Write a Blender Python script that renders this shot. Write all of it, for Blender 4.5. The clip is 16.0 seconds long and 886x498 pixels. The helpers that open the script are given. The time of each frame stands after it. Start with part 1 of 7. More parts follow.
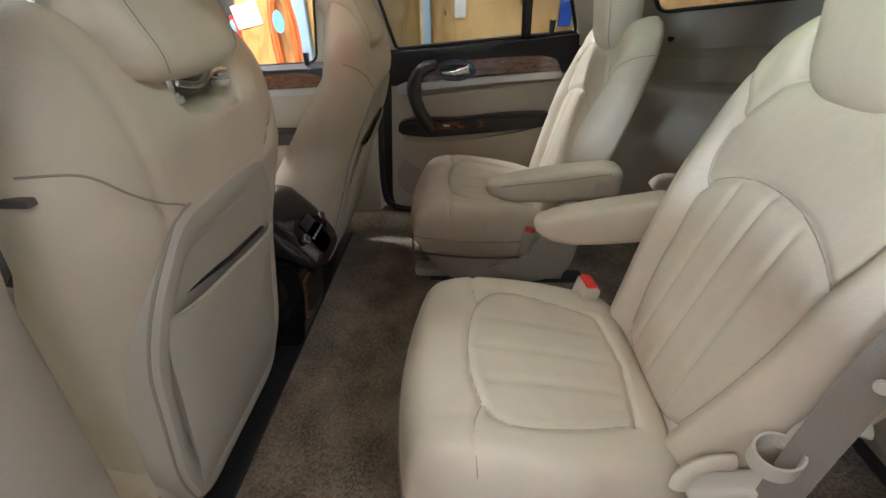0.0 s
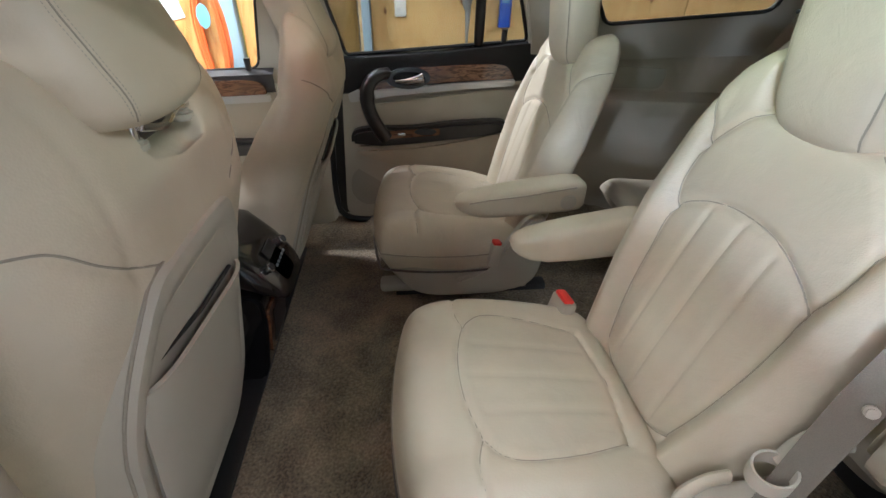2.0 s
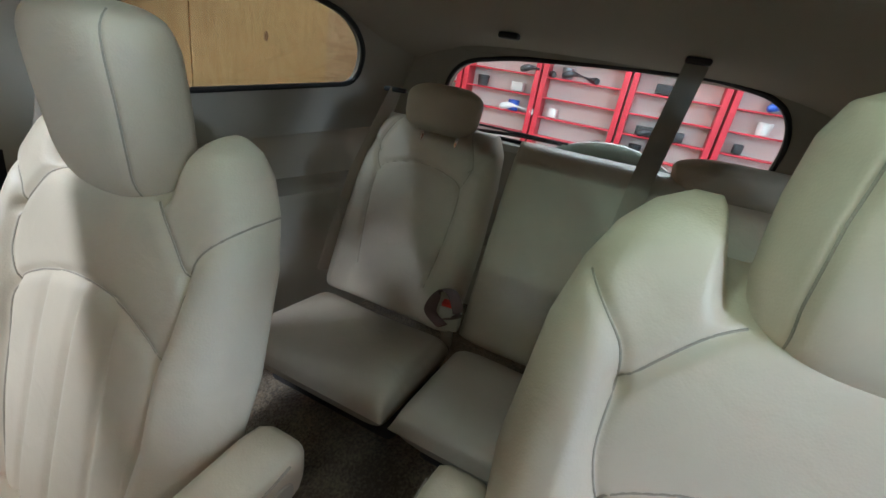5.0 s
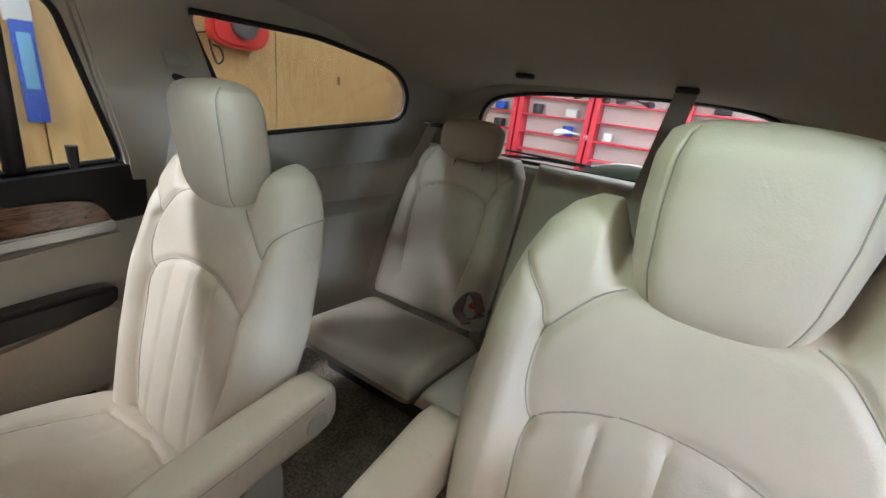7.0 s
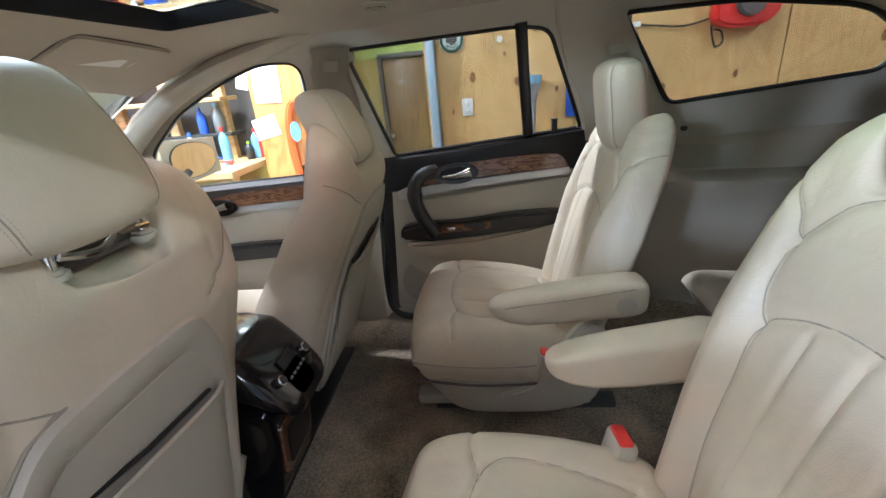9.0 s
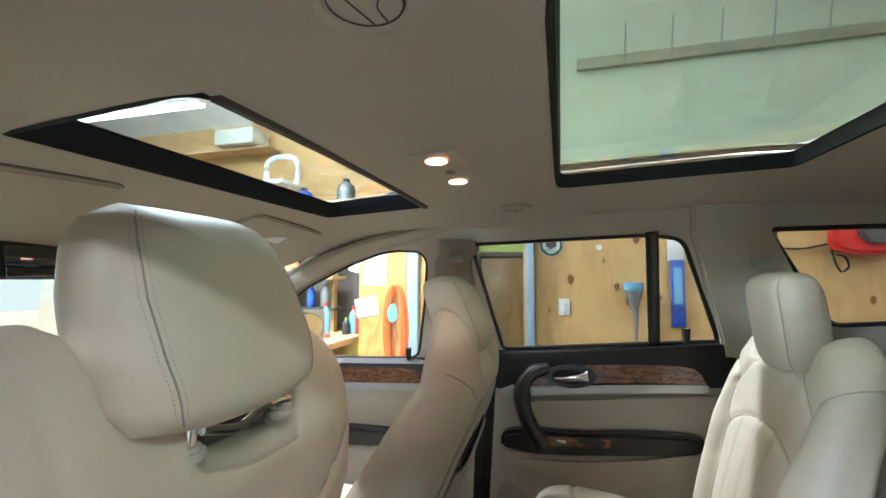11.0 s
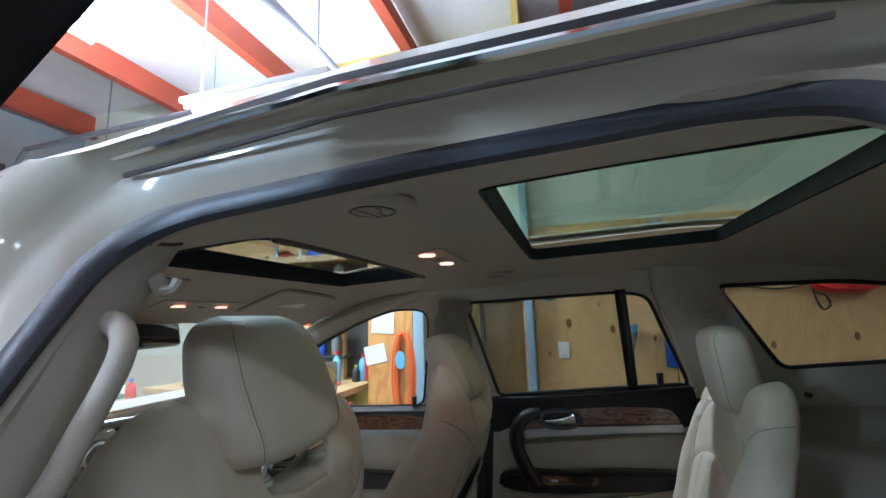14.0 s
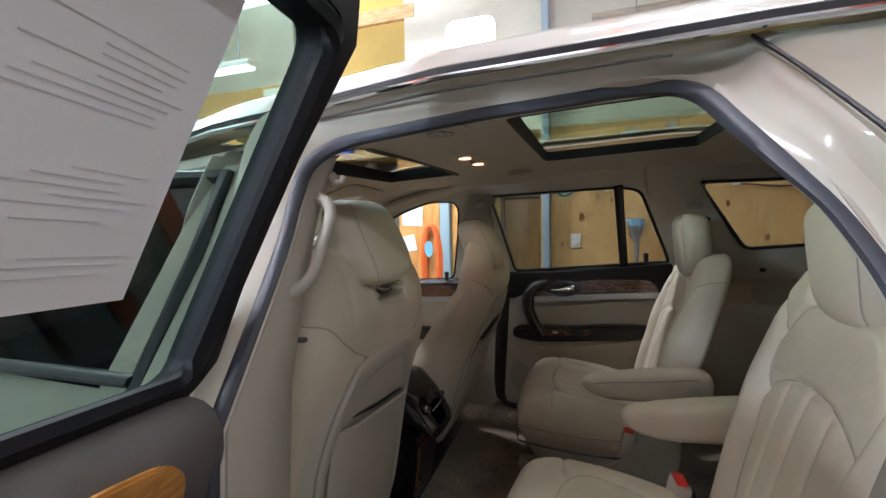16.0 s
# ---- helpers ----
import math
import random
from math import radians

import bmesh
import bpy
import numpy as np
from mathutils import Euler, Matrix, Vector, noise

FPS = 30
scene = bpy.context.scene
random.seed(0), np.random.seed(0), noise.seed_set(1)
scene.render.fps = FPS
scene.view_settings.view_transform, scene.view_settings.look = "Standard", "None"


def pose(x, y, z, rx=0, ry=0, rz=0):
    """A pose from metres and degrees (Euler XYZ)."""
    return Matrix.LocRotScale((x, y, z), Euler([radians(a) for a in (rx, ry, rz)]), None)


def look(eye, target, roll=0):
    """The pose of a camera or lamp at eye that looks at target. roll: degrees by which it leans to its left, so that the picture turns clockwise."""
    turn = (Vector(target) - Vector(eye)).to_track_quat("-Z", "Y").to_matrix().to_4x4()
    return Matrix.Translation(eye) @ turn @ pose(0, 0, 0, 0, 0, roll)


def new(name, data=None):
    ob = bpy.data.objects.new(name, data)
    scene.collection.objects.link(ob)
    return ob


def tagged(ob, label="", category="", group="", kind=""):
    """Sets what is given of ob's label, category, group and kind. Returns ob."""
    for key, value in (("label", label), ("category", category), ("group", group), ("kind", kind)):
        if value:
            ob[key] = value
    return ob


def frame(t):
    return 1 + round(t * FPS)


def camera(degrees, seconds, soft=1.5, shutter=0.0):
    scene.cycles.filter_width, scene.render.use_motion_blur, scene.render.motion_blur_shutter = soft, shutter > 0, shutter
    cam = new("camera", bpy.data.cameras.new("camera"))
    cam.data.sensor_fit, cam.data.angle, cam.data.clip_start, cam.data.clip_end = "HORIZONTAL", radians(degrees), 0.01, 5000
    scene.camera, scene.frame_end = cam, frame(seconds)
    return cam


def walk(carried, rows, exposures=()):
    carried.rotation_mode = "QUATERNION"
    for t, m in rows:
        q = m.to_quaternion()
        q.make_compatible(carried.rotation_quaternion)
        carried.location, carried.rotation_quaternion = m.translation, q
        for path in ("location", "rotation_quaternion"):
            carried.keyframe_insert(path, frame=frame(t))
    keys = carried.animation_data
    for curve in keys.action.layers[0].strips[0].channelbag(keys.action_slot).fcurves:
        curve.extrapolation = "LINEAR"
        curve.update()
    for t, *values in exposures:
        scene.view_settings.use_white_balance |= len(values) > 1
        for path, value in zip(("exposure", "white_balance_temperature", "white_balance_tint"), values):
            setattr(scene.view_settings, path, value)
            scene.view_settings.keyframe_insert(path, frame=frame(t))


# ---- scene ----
cam = camera(92.0, 16.0)
PATH = [
    (0, (0.026, -0.908, 1.407), (-0.068, 0.778, 0.335), -0.9),
    (0.5, (-0.009, -0.883, 1.453), (0.105, 0.801, 0.38), -0.5),
    (1, (-0.032, -0.879, 1.465), (0.107, 0.801, 0.388), 0.3),
    (1.5, (-0.045, -0.878, 1.474), (0.117, 0.796, 0.392), 1.1),
    (2, (-0.053, -0.854, 1.451), (0.13, 0.808, 0.353), 1.4),
    (2.5, (-0.046, -0.765, 1.426), (0.141, 0.861, 0.277), 7.1),
    (2.8, (-0.029, -0.667, 1.366), (0.273, 0.938, 0.211), 8.3),
    (3, (-0.033, -0.58, 1.335), (0.507, 0.955, 0.173), 10.0),
    (3.2, (-0.04, -0.505, 1.305), (0.73, 0.928, 0.14), 12.0),
    (3.5, (-0.046, -0.416, 1.283), (1.01, 0.817, 0.115), 14.7),
    (4, (0.003, -0.287, 1.339), (1.365, 0.762, 0.316), 13.5),
    (4.2, (0.058, -0.242, 1.373), (1.526, 0.721, 0.416), 11.7),
    (4.5, (0.105, -0.17, 1.428), (1.762, 0.553, 0.571), 10.7),
    (4.7, (0.123, -0.148, 1.427), (1.834, 0.522, 0.637), 10.8),
    (6.8, (0.016, -0.291, 1.479), (1.674, 0.602, 0.808), 7.0),
    (6.9, (0.033, -0.305, 1.466), (1.66, 0.631, 0.774), 7.5),
    (7, (0.01, -0.324, 1.464), (1.605, 0.67, 0.778), 6.9),
    (7.2, (0.029, -0.344, 1.446), (1.505, 0.793, 0.72), 5.3),
    (7.5, (0.035, -0.422, 1.458), (1.292, 0.929, 0.687), 3.1),
    (8, (0.089, -0.574, 1.442), (0.864, 1.08, 0.625), 2.9),
    (8.5, (0.076, -0.684, 1.444), (0.24, 1.115, 0.584), -2.0),
    (9, (0.092, -0.724, 1.433), (-0.126, 1.121, 0.693), -5.2),
    (9.5, (0.068, -0.717, 1.435), (-0.167, 1.235, 1.068), -4.1),
    (10, (-0.002, -0.707, 1.425), (-0.325, 1.267, 1.379), 1.3),
    (10.2, (-0.017, -0.698, 1.417), (-0.425, 1.26, 1.423), 0.5),
    (12.3, (-0.05, -0.634, 1.465), (-0.615, 1.272, 1.687), 0.2),
    (12.5, (-0.053, -0.628, 1.469), (-0.619, 1.277, 1.691), 0.2),
    (13, (-0.047, -0.65, 1.478), (-0.62, 1.25, 1.73), 0.1),
    (13.5, (-0.009, -0.728, 1.492), (-0.585, 1.163, 1.793), 0.5),
    (14, (0.052, -0.865, 1.481), (-0.501, 1.031, 1.8), -1.6),
    (14.5, (0.102, -1.085, 1.44), (-0.43, 0.838, 1.58), -2.9),
    (15, (0.143, -1.284, 1.439), (-0.603, 0.569, 1.329), -0.3),
    (15.5, (0.197, -1.341, 1.462), (-0.659, 0.461, 1.312), -0.1),
    (16, (0.11, -1.192, 1.451), (-0.548, 0.69, 1.299), -1.3),
]
EXPOSURES = [(0.0, -0.15, 6210, 11.0), (2.5, -0.08, 5960, 10.5), (3.5, -0.1, 5910, 10.0), (4.0, -0.25, 5690, 7.0), (4.7, -0.38, 5690, 8.0), (7.0, -0.06, 5860, 12.5), (7.5, 0.02, 5810, 12.5), (8.0, 0.02, 5760, 12.5), (9.0, 0.1, 5710, 11.0), (10.2, 0.02, 5810, 7.5), (12.3, 0.14, 5790, 5.5), (13.0, 0.06, 5690, 5.5), (13.5, -0.3, 5610, 9.5), (14.0, -1.2, 5280, 6.5), (14.5, -1.25, 5610, 9.0), (15.2, -0.85, 5670, 13.5), (15.6, -0.72, 5770, 14.0), (16.0, -0.95, 6140, 11.5)]
walk(cam, [(t, look(eye, target, roll)) for t, eye, target, roll in PATH], EXPOSURES)

# ---- world, light ----
FLOOR = 0.54          # car carpet above the garage floor
world = bpy.data.worlds.new("world")
world.use_nodes = True
scene.world = world
world.node_tree.nodes["Background"].inputs[0].default_value = (0.80, 0.88, 1.0, 1)
world.node_tree.nodes["Background"].inputs[1].default_value = 0.15


def lamp_area(name, eye, target, sx, sy, watts, color):
    d = bpy.data.lights.new(name, "AREA")
    d.shape, d.size, d.size_y, d.energy, d.color = "RECTANGLE", sx, sy, watts, color
    ob = new(name, d)
    ob.matrix_world = look(eye, target)
    return ob


# ---- materials ----
def nodes_of(name):
    m = bpy.data.materials.new(name)
    m.use_nodes = True
    nt = m.node_tree
    return m, nt, nt.nodes["Principled BSDF"]


def mat(name, color, rough=0.5, metal=0.0, grain=0.0, scale=200.0, bump=0.0, stain=0.0, stain_scale=3.0, dark=None,
        coat=0.0, sheen=0.0, stretch=(1, 1, 1), rough_var=0.0, spec=0.5):
    """Procedural surface: fine grain, large stains, relief."""
    m, nt, b = nodes_of(name)
    L = nt.links.new
    b.inputs["Roughness"].default_value, b.inputs["Metallic"].default_value = rough, metal
    b.inputs["Specular IOR Level"].default_value = spec
    b.inputs["Coat Weight"].default_value = coat
    b.inputs["Coat Roughness"].default_value = 0.06
    b.inputs["Sheen Weight"].default_value = sheen
    tc = nt.nodes.new("ShaderNodeTexCoord")
    mp = nt.nodes.new("ShaderNodeMapping")
    mp.inputs["Scale"].default_value = stretch
    L(tc.outputs["Object"], mp.inputs[0])
    n1 = nt.nodes.new("ShaderNodeTexNoise")
    n1.inputs["Scale"].default_value, n1.inputs["Detail"].default_value = scale, 4
    L(mp.outputs[0], n1.inputs["Vector"])
    n2 = nt.nodes.new("ShaderNodeTexNoise")
    n2.inputs["Scale"].default_value, n2.inputs["Detail"].default_value = stain_scale, 5
    L(mp.outputs[0], n2.inputs["Vector"])
    d = dark or tuple(c * 0.55 for c in color)
    r1 = nt.nodes.new("ShaderNodeMapRange")
    r1.inputs["From Min"].default_value, r1.inputs["From Max"].default_value = 0.35, 0.7
    r1.inputs["To Max"].default_value = grain
    L(n1.outputs["Fac"], r1.inputs["Value"])
    r2 = nt.nodes.new("ShaderNodeMapRange")
    r2.inputs["From Min"].default_value, r2.inputs["From Max"].default_value = 0.4, 0.75
    r2.inputs["To Max"].default_value = stain
    L(n2.outputs["Fac"], r2.inputs["Value"])
    add = nt.nodes.new("ShaderNodeMath")
    add.operation, add.use_clamp = "ADD", True
    L(r1.outputs[0], add.inputs[0]), L(r2.outputs[0], add.inputs[1])
    mix = nt.nodes.new("ShaderNodeMix")
    mix.data_type = "RGBA"
    mix.inputs["A"].default_value, mix.inputs["B"].default_value = (*color, 1), (*d, 1)
    L(add.outputs[0], mix.inputs["Factor"])
    L(mix.outputs["Result"], b.inputs["Base Color"])
    if rough_var:
        rr = nt.nodes.new("ShaderNodeMapRange")
        rr.inputs["To Min"].default_value, rr.inputs["To Max"].default_value = rough - rough_var, rough + rough_var
        L(n2.outputs["Fac"], rr.inputs["Value"]), L(rr.outputs[0], b.inputs["Roughness"])
    if bump:
        bp = nt.nodes.new("ShaderNodeBump")
        bp.inputs["Strength"].default_value, bp.inputs["Distance"].default_value = bump, 0.002
        L(n1.outputs["Fac"], bp.inputs["Height"]), L(bp.outputs[0], b.inputs["Normal"])
    return m


def mat_leather(name, color):
    """Pebbled leather with soft creases and rubbed patches."""
    m, nt, b = nodes_of(name)
    L = nt.links.new
    tc = nt.nodes.new("ShaderNodeTexCoord")
    vo = nt.nodes.new("ShaderNodeTexVoronoi")
    vo.inputs["Scale"].default_value = 420
    n2 = nt.nodes.new("ShaderNodeTexNoise")
    n2.inputs["Scale"].default_value, n2.inputs["Detail"].default_value = 7, 6
    n3 = nt.nodes.new("ShaderNodeTexNoise")
    n3.inputs["Scale"].default_value, n3.inputs["Detail"].default_value, n3.inputs["Distortion"].default_value = 16, 3, 1.2
    for n in (vo, n2, n3):
        L(tc.outputs["Object"], n.inputs["Vector"])
    ramp = nt.nodes.new("ShaderNodeValToRGB")
    ramp.color_ramp.elements[0].position, ramp.color_ramp.elements[1].position = 0.3, 0.7
    ramp.color_ramp.elements[0].color = (*[c * 0.86 for c in color], 1)
    ramp.color_ramp.elements[1].color = (*color, 1)
    L(n2.outputs["Fac"], ramp.inputs[0]), L(ramp.outputs[0], b.inputs["Base Color"])
    rr = nt.nodes.new("ShaderNodeMapRange")
    rr.inputs["To Min"].default_value, rr.inputs["To Max"].default_value = 0.36, 0.56
    L(n2.outputs["Fac"], rr.inputs["Value"]), L(rr.outputs[0], b.inputs["Roughness"])
    b1 = nt.nodes.new("ShaderNodeBump")
    b1.inputs["Strength"].default_value, b1.inputs["Distance"].default_value = 0.18, 0.0008
    L(vo.outputs["Distance"], b1.inputs["Height"])
    b2 = nt.nodes.new("ShaderNodeBump")
    b2.inputs["Strength"].default_value, b2.inputs["Distance"].default_value = 0.30, 0.006
    L(n3.outputs["Fac"], b2.inputs["Height"]), L(b1.outputs[0], b2.inputs["Normal"]), L(b2.outputs[0], b.inputs["Normal"])
    return m


def mat_wood(name, light, dark, scale, stretch, rough, coat=0.0, rings=6.0):
    """Wood: stretched distorted bands with fine pores."""
    m, nt, b = nodes_of(name)
    L = nt.links.new
    tc = nt.nodes.new("ShaderNodeTexCoord")
    mp = nt.nodes.new("ShaderNodeMapping")
    mp.inputs["Scale"].default_value = stretch
    L(tc.outputs["Object"], mp.inputs[0])
    n = nt.nodes.new("ShaderNodeTexNoise")
    n.inputs["Scale"].default_value, n.inputs["Detail"].default_value, n.inputs["Distortion"].default_value = scale, 5, 0.8
    L(mp.outputs[0], n.inputs["Vector"])
    mul = nt.nodes.new("ShaderNodeMath")
    mul.operation = "MULTIPLY"
    mul.inputs[1].default_value = rings
    L(n.outputs["Fac"], mul.inputs[0])
    fr = nt.nodes.new("ShaderNodeMath")
    fr.operation = "PINGPONG"
    fr.inputs[1].default_value = 0.5
    L(mul.outputs[0], fr.inputs[0])
    n2 = nt.nodes.new("ShaderNodeTexNoise")
    n2.inputs["Scale"].default_value, n2.inputs["Detail"].default_value = scale * 12, 3
    L(mp.outputs[0], n2.inputs["Vector"])
    ad = nt.nodes.new("ShaderNodeMath")
    ad.operation = "MULTIPLY_ADD"
    ad.inputs[1].default_value, ad.inputs[2].default_value = 0.5, 0.0
    L(n2.outputs["Fac"], ad.inputs[0]), L(fr.outputs[0], ad.inputs[2])
    ramp = nt.nodes.new("ShaderNodeValToRGB")
    ramp.color_ramp.elements[0].position, ramp.color_ramp.elements[1].position = 0.2, 0.62
    ramp.color_ramp.elements[0].color, ramp.color_ramp.elements[1].color = (*dark, 1), (*light, 1)
    L(ad.outputs[0], ramp.inputs[0]), L(ramp.outputs[0], b.inputs["Base Color"])
    b.inputs["Roughness"].default_value, b.inputs["Coat Weight"].default_value = rough, coat
    b.inputs["Coat Roughness"].default_value = 0.05
    return m


def mat_glass(name, color=(1, 1, 1), rough=0.0, tint=0.9, mirror=0.7):
    """Thin glazing: mostly clear, with a mirror share that grows at grazing angles."""
    m = bpy.data.materials.new(name)
    m.use_nodes = True
    nt = m.node_tree
    nt.nodes.clear()
    L = nt.links.new
    out = nt.nodes.new("ShaderNodeOutputMaterial")
    tr = nt.nodes.new("ShaderNodeBsdfTransparent")
    tr.inputs[0].default_value = (*[c * tint for c in color], 1)
    gl = nt.nodes.new("ShaderNodeBsdfGlossy")
    gl.inputs["Roughness"].default_value = rough
    lw = nt.nodes.new("ShaderNodeLayerWeight")
    lw.inputs[0].default_value = 0.5
    pw = nt.nodes.new("ShaderNodeMath")
    pw.operation = "POWER"
    pw.inputs[1].default_value = 4.0
    fr = nt.nodes.new("ShaderNodeMath")
    fr.operation = "MULTIPLY_ADD"
    fr.inputs[1].default_value, fr.inputs[2].default_value = mirror, mirror * 0.055
    L(lw.outputs["Facing"], pw.inputs[0]), L(pw.outputs[0], fr.inputs[0])
    mx = nt.nodes.new("ShaderNodeMixShader")
    L(fr.outputs[0], mx.inputs[0]), L(tr.outputs[0], mx.inputs[1]), L(gl.outputs[0], mx.inputs[2]), L(mx.outputs[0], out.inputs[0])
    return m


def mat_emit(name, color, strength):
    m, nt, b = nodes_of(name)
    b.inputs["Base Color"].default_value = (*color, 1)
    b.inputs["Emission Color"].default_value = (*color, 1)
    b.inputs["Emission Strength"].default_value = strength
    return m


def mat_carpet(name, color, dark):
    m, nt, b = nodes_of(name)
    L = nt.links.new
    tc = nt.nodes.new("ShaderNodeTexCoord")
    n1 = nt.nodes.new("ShaderNodeTexNoise")
    n1.inputs["Scale"].default_value, n1.inputs["Detail"].default_value = 160, 6
    n2 = nt.nodes.new("ShaderNodeTexNoise")
    n2.inputs["Scale"].default_value, n2.inputs["Detail"].default_value = 9, 5
    for n in (n1, n2):
        L(tc.outputs["Object"], n.inputs["Vector"])
    ad = nt.nodes.new("ShaderNodeMath")
    ad.operation = "ADD"
    L(n1.outputs["Fac"], ad.inputs[0]), L(n2.outputs["Fac"], ad.inputs[1])
    ramp = nt.nodes.new("ShaderNodeValToRGB")
    ramp.color_ramp.elements[0].position, ramp.color_ramp.elements[1].position = 0.38, 0.66
    ramp.color_ramp.elements[0].color, ramp.color_ramp.elements[1].color = (*dark, 1), (*color, 1)
    hf = nt.nodes.new("ShaderNodeMath")
    hf.operation = "MULTIPLY"
    hf.inputs[1].default_value = 0.5
    L(ad.outputs[0], hf.inputs[0]), L(hf.outputs[0], ramp.inputs[0]), L(ramp.outputs[0], b.inputs["Base Color"])
    bp = nt.nodes.new("ShaderNodeBump")
    bp.inputs["Strength"].default_value, bp.inputs["Distance"].default_value = 0.9, 0.006
    L(n1.outputs["Fac"], bp.inputs["Height"]), L(bp.outputs[0], b.inputs["Normal"])
    b.inputs["Roughness"].default_value, b.inputs["Sheen Weight"].default_value = 0.95, 0.25
    b.inputs["Specular IOR Level"].default_value = 0.1
    return m


LEATHER = mat_leather("leather_beige", (0.64, 0.545, 0.415))
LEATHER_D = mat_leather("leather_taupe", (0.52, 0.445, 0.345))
THREAD = mat("stitch_thread", (0.47, 0.42, 0.34), 0.7, grain=0.2, scale=600)
SEAM = mat("seam_thread", (0.37, 0.32, 0.255), 0.75, grain=0.4, scale=600)
TRIM = mat("trim_beige", (0.50, 0.45, 0.37), 0.55, grain=0.12, scale=900, bump=0.25, stain=0.15, stain_scale=5)
TRIM_D = mat("trim_taupe", (0.40, 0.355, 0.29), 0.6, grain=0.12, scale=900, bump=0.25, stain=0.2, stain_scale=5)
HEADLINER = mat("headliner_fabric", (0.51, 0.44, 0.345), 0.9, grain=0.25, scale=700, bump=0.35, stain=0.12, stain_scale=4, sheen=0.15, spec=0.2)
HEADLINER_P = mat("headliner_plastic", (0.49, 0.43, 0.345), 0.6, grain=0.1, scale=900, bump=0.2, stain=0.12, stain_scale=4)
CARPET = mat_carpet("carpet_brown", (0.33, 0.25, 0.165), (0.085, 0.062, 0.042))
DARK = mat("dark_plastic", (0.035, 0.032, 0.032), 0.42, grain=0.3, scale=700, bump=0.2, stain=0.3, dark=(0.02, 0.018, 0.018))
DARK_SATIN = mat("dark_brown_satin", (0.020, 0.015, 0.013), 0.33, grain=0.25, scale=600, bump=0.12, stain=0.25)
DARK_GLOSS = mat("dark_gloss", (0.008, 0.007, 0.008), 0.14, grain=0.2, scale=300, stain=0.2, coat=0.45)
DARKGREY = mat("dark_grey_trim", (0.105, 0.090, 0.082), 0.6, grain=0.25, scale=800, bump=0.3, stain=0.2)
RUBBER = mat("rubber_seal", (0.05, 0.052, 0.062), 0.36, grain=0.3, scale=300, bump=0.15, stain=0.3)
FRAME_BLACK = mat("matt_black_rubber", (0.006, 0.006, 0.007), 0.55, grain=0.2, scale=300, spec=0.25)
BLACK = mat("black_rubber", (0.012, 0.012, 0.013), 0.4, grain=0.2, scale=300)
CHROME = mat("chrome", (0.82, 0.82, 0.82), 0.09, 1.0, grain=0.05)
SILVER = mat("satin_silver", (0.60, 0.59, 0.57), 0.34, 0.75, grain=0.12, scale=900, stretch=(0.05, 1, 1))
WALNUT = mat_wood("walnut_veneer", (0.22, 0.10, 0.05), (0.045, 0.018, 0.010), 9, (1, 4, 5), 0.16, 0.8)
HONEY = mat_wood("honey_veneer", (0.64, 0.30, 0.075), (0.46, 0.19, 0.04), 5, (1.5, 1.5, 6), 0.22, 0.7, rings=4)
PAINT = mat("cream_car_paint", (0.51, 0.465, 0.365), 0.40, grain=0.04, scale=1500, stain=0.06, coat=0.6)
PLY = mat_wood("plywood", (0.64, 0.41, 0.165), (0.545, 0.32, 0.11), 1.6, (3.2, 1, 0.7), 0.55, 0.1, rings=9)
PLY_O = mat_wood("orange_plywood", (0.68, 0.33, 0.10), (0.50, 0.20, 0.05), 1.6, (3.2, 1, 0.7), 0.5, 0.1, rings=9)
GREYWOOD = mat_wood("grey_board", (0.40, 0.36, 0.28), (0.28, 0.245, 0.18), 3, (0.6, 4, 4), 0.7)
PINE = mat_wood("pine_board", (0.60, 0.40, 0.20), (0.42, 0.25, 0.10), 3, (0.6, 4, 4), 0.6)
DOORWOOD = mat_wood("brown_door_wood", (0.25, 0.155, 0.05), (0.15, 0.085, 0.025), 2, (5, 5, 0.6), 0.4, 0.2)
GREENWALL = mat("cream_wall", (0.68, 0.68, 0.56), 0.6, grain=0.1, scale=60, stain=0.25, stain_scale=1.5, bump=0.1)
LIME = mat("lime_wall", (0.50, 0.62, 0.16), 0.6, grain=0.1, scale=60, stain=0.2)
YELLOW = mat("ochre_wall", (0.60, 0.46, 0.12), 0.6, grain=0.15, scale=40, stain=0.3, stain_scale=2)
BLUEPOST = mat("blue_grey_steel", (0.32, 0.42, 0.50), 0.5, grain=0.15, scale=80, stain=0.3)
CONCRETE = mat("concrete", (0.40, 0.385, 0.36), 0.8, grain=0.4, scale=60, bump=0.3, stain=0.5, stain_scale=1.2)
CEIL = mat("white_ceiling_panel", (0.78, 0.80, 0.84), 0.6, grain=0.1, scale=20, stain=0.2, stain_scale=1.0)
REDSTEEL = mat("red_oxide_steel", (0.42, 0.075, 0.035), 0.5, grain=0.3, scale=80, stain=0.4)
REDSHELF = mat("red_painted_wood", (0.66, 0.035, 0.06), 0.4, grain=0.15, scale=90, stain=0.2)
WHITEB = mat("white_board", (0.78, 0.79, 0.74), 0.55, grain=0.1, scale=60, stain=0.15)
PAPER = mat("paper", (0.80, 0.80, 0.79), 0.7, grain=0.05, scale=300)
ROLLUP = mat("white_steel_panel", (0.38, 0.45, 0.49), 0.45, grain=0.08, scale=40, stain=0.2)
RED = mat("red_plastic", (0.70, 0.04, 0.03), 0.35, grain=0.2, scale=60)
ORANGE = mat("orange_cable", (0.85, 0.16, 0.03), 0.5, grain=0.2, scale=90)
BLUE = mat("blue_plastic", (0.03, 0.10, 0.50), 0.35, grain=0.2, scale=60)
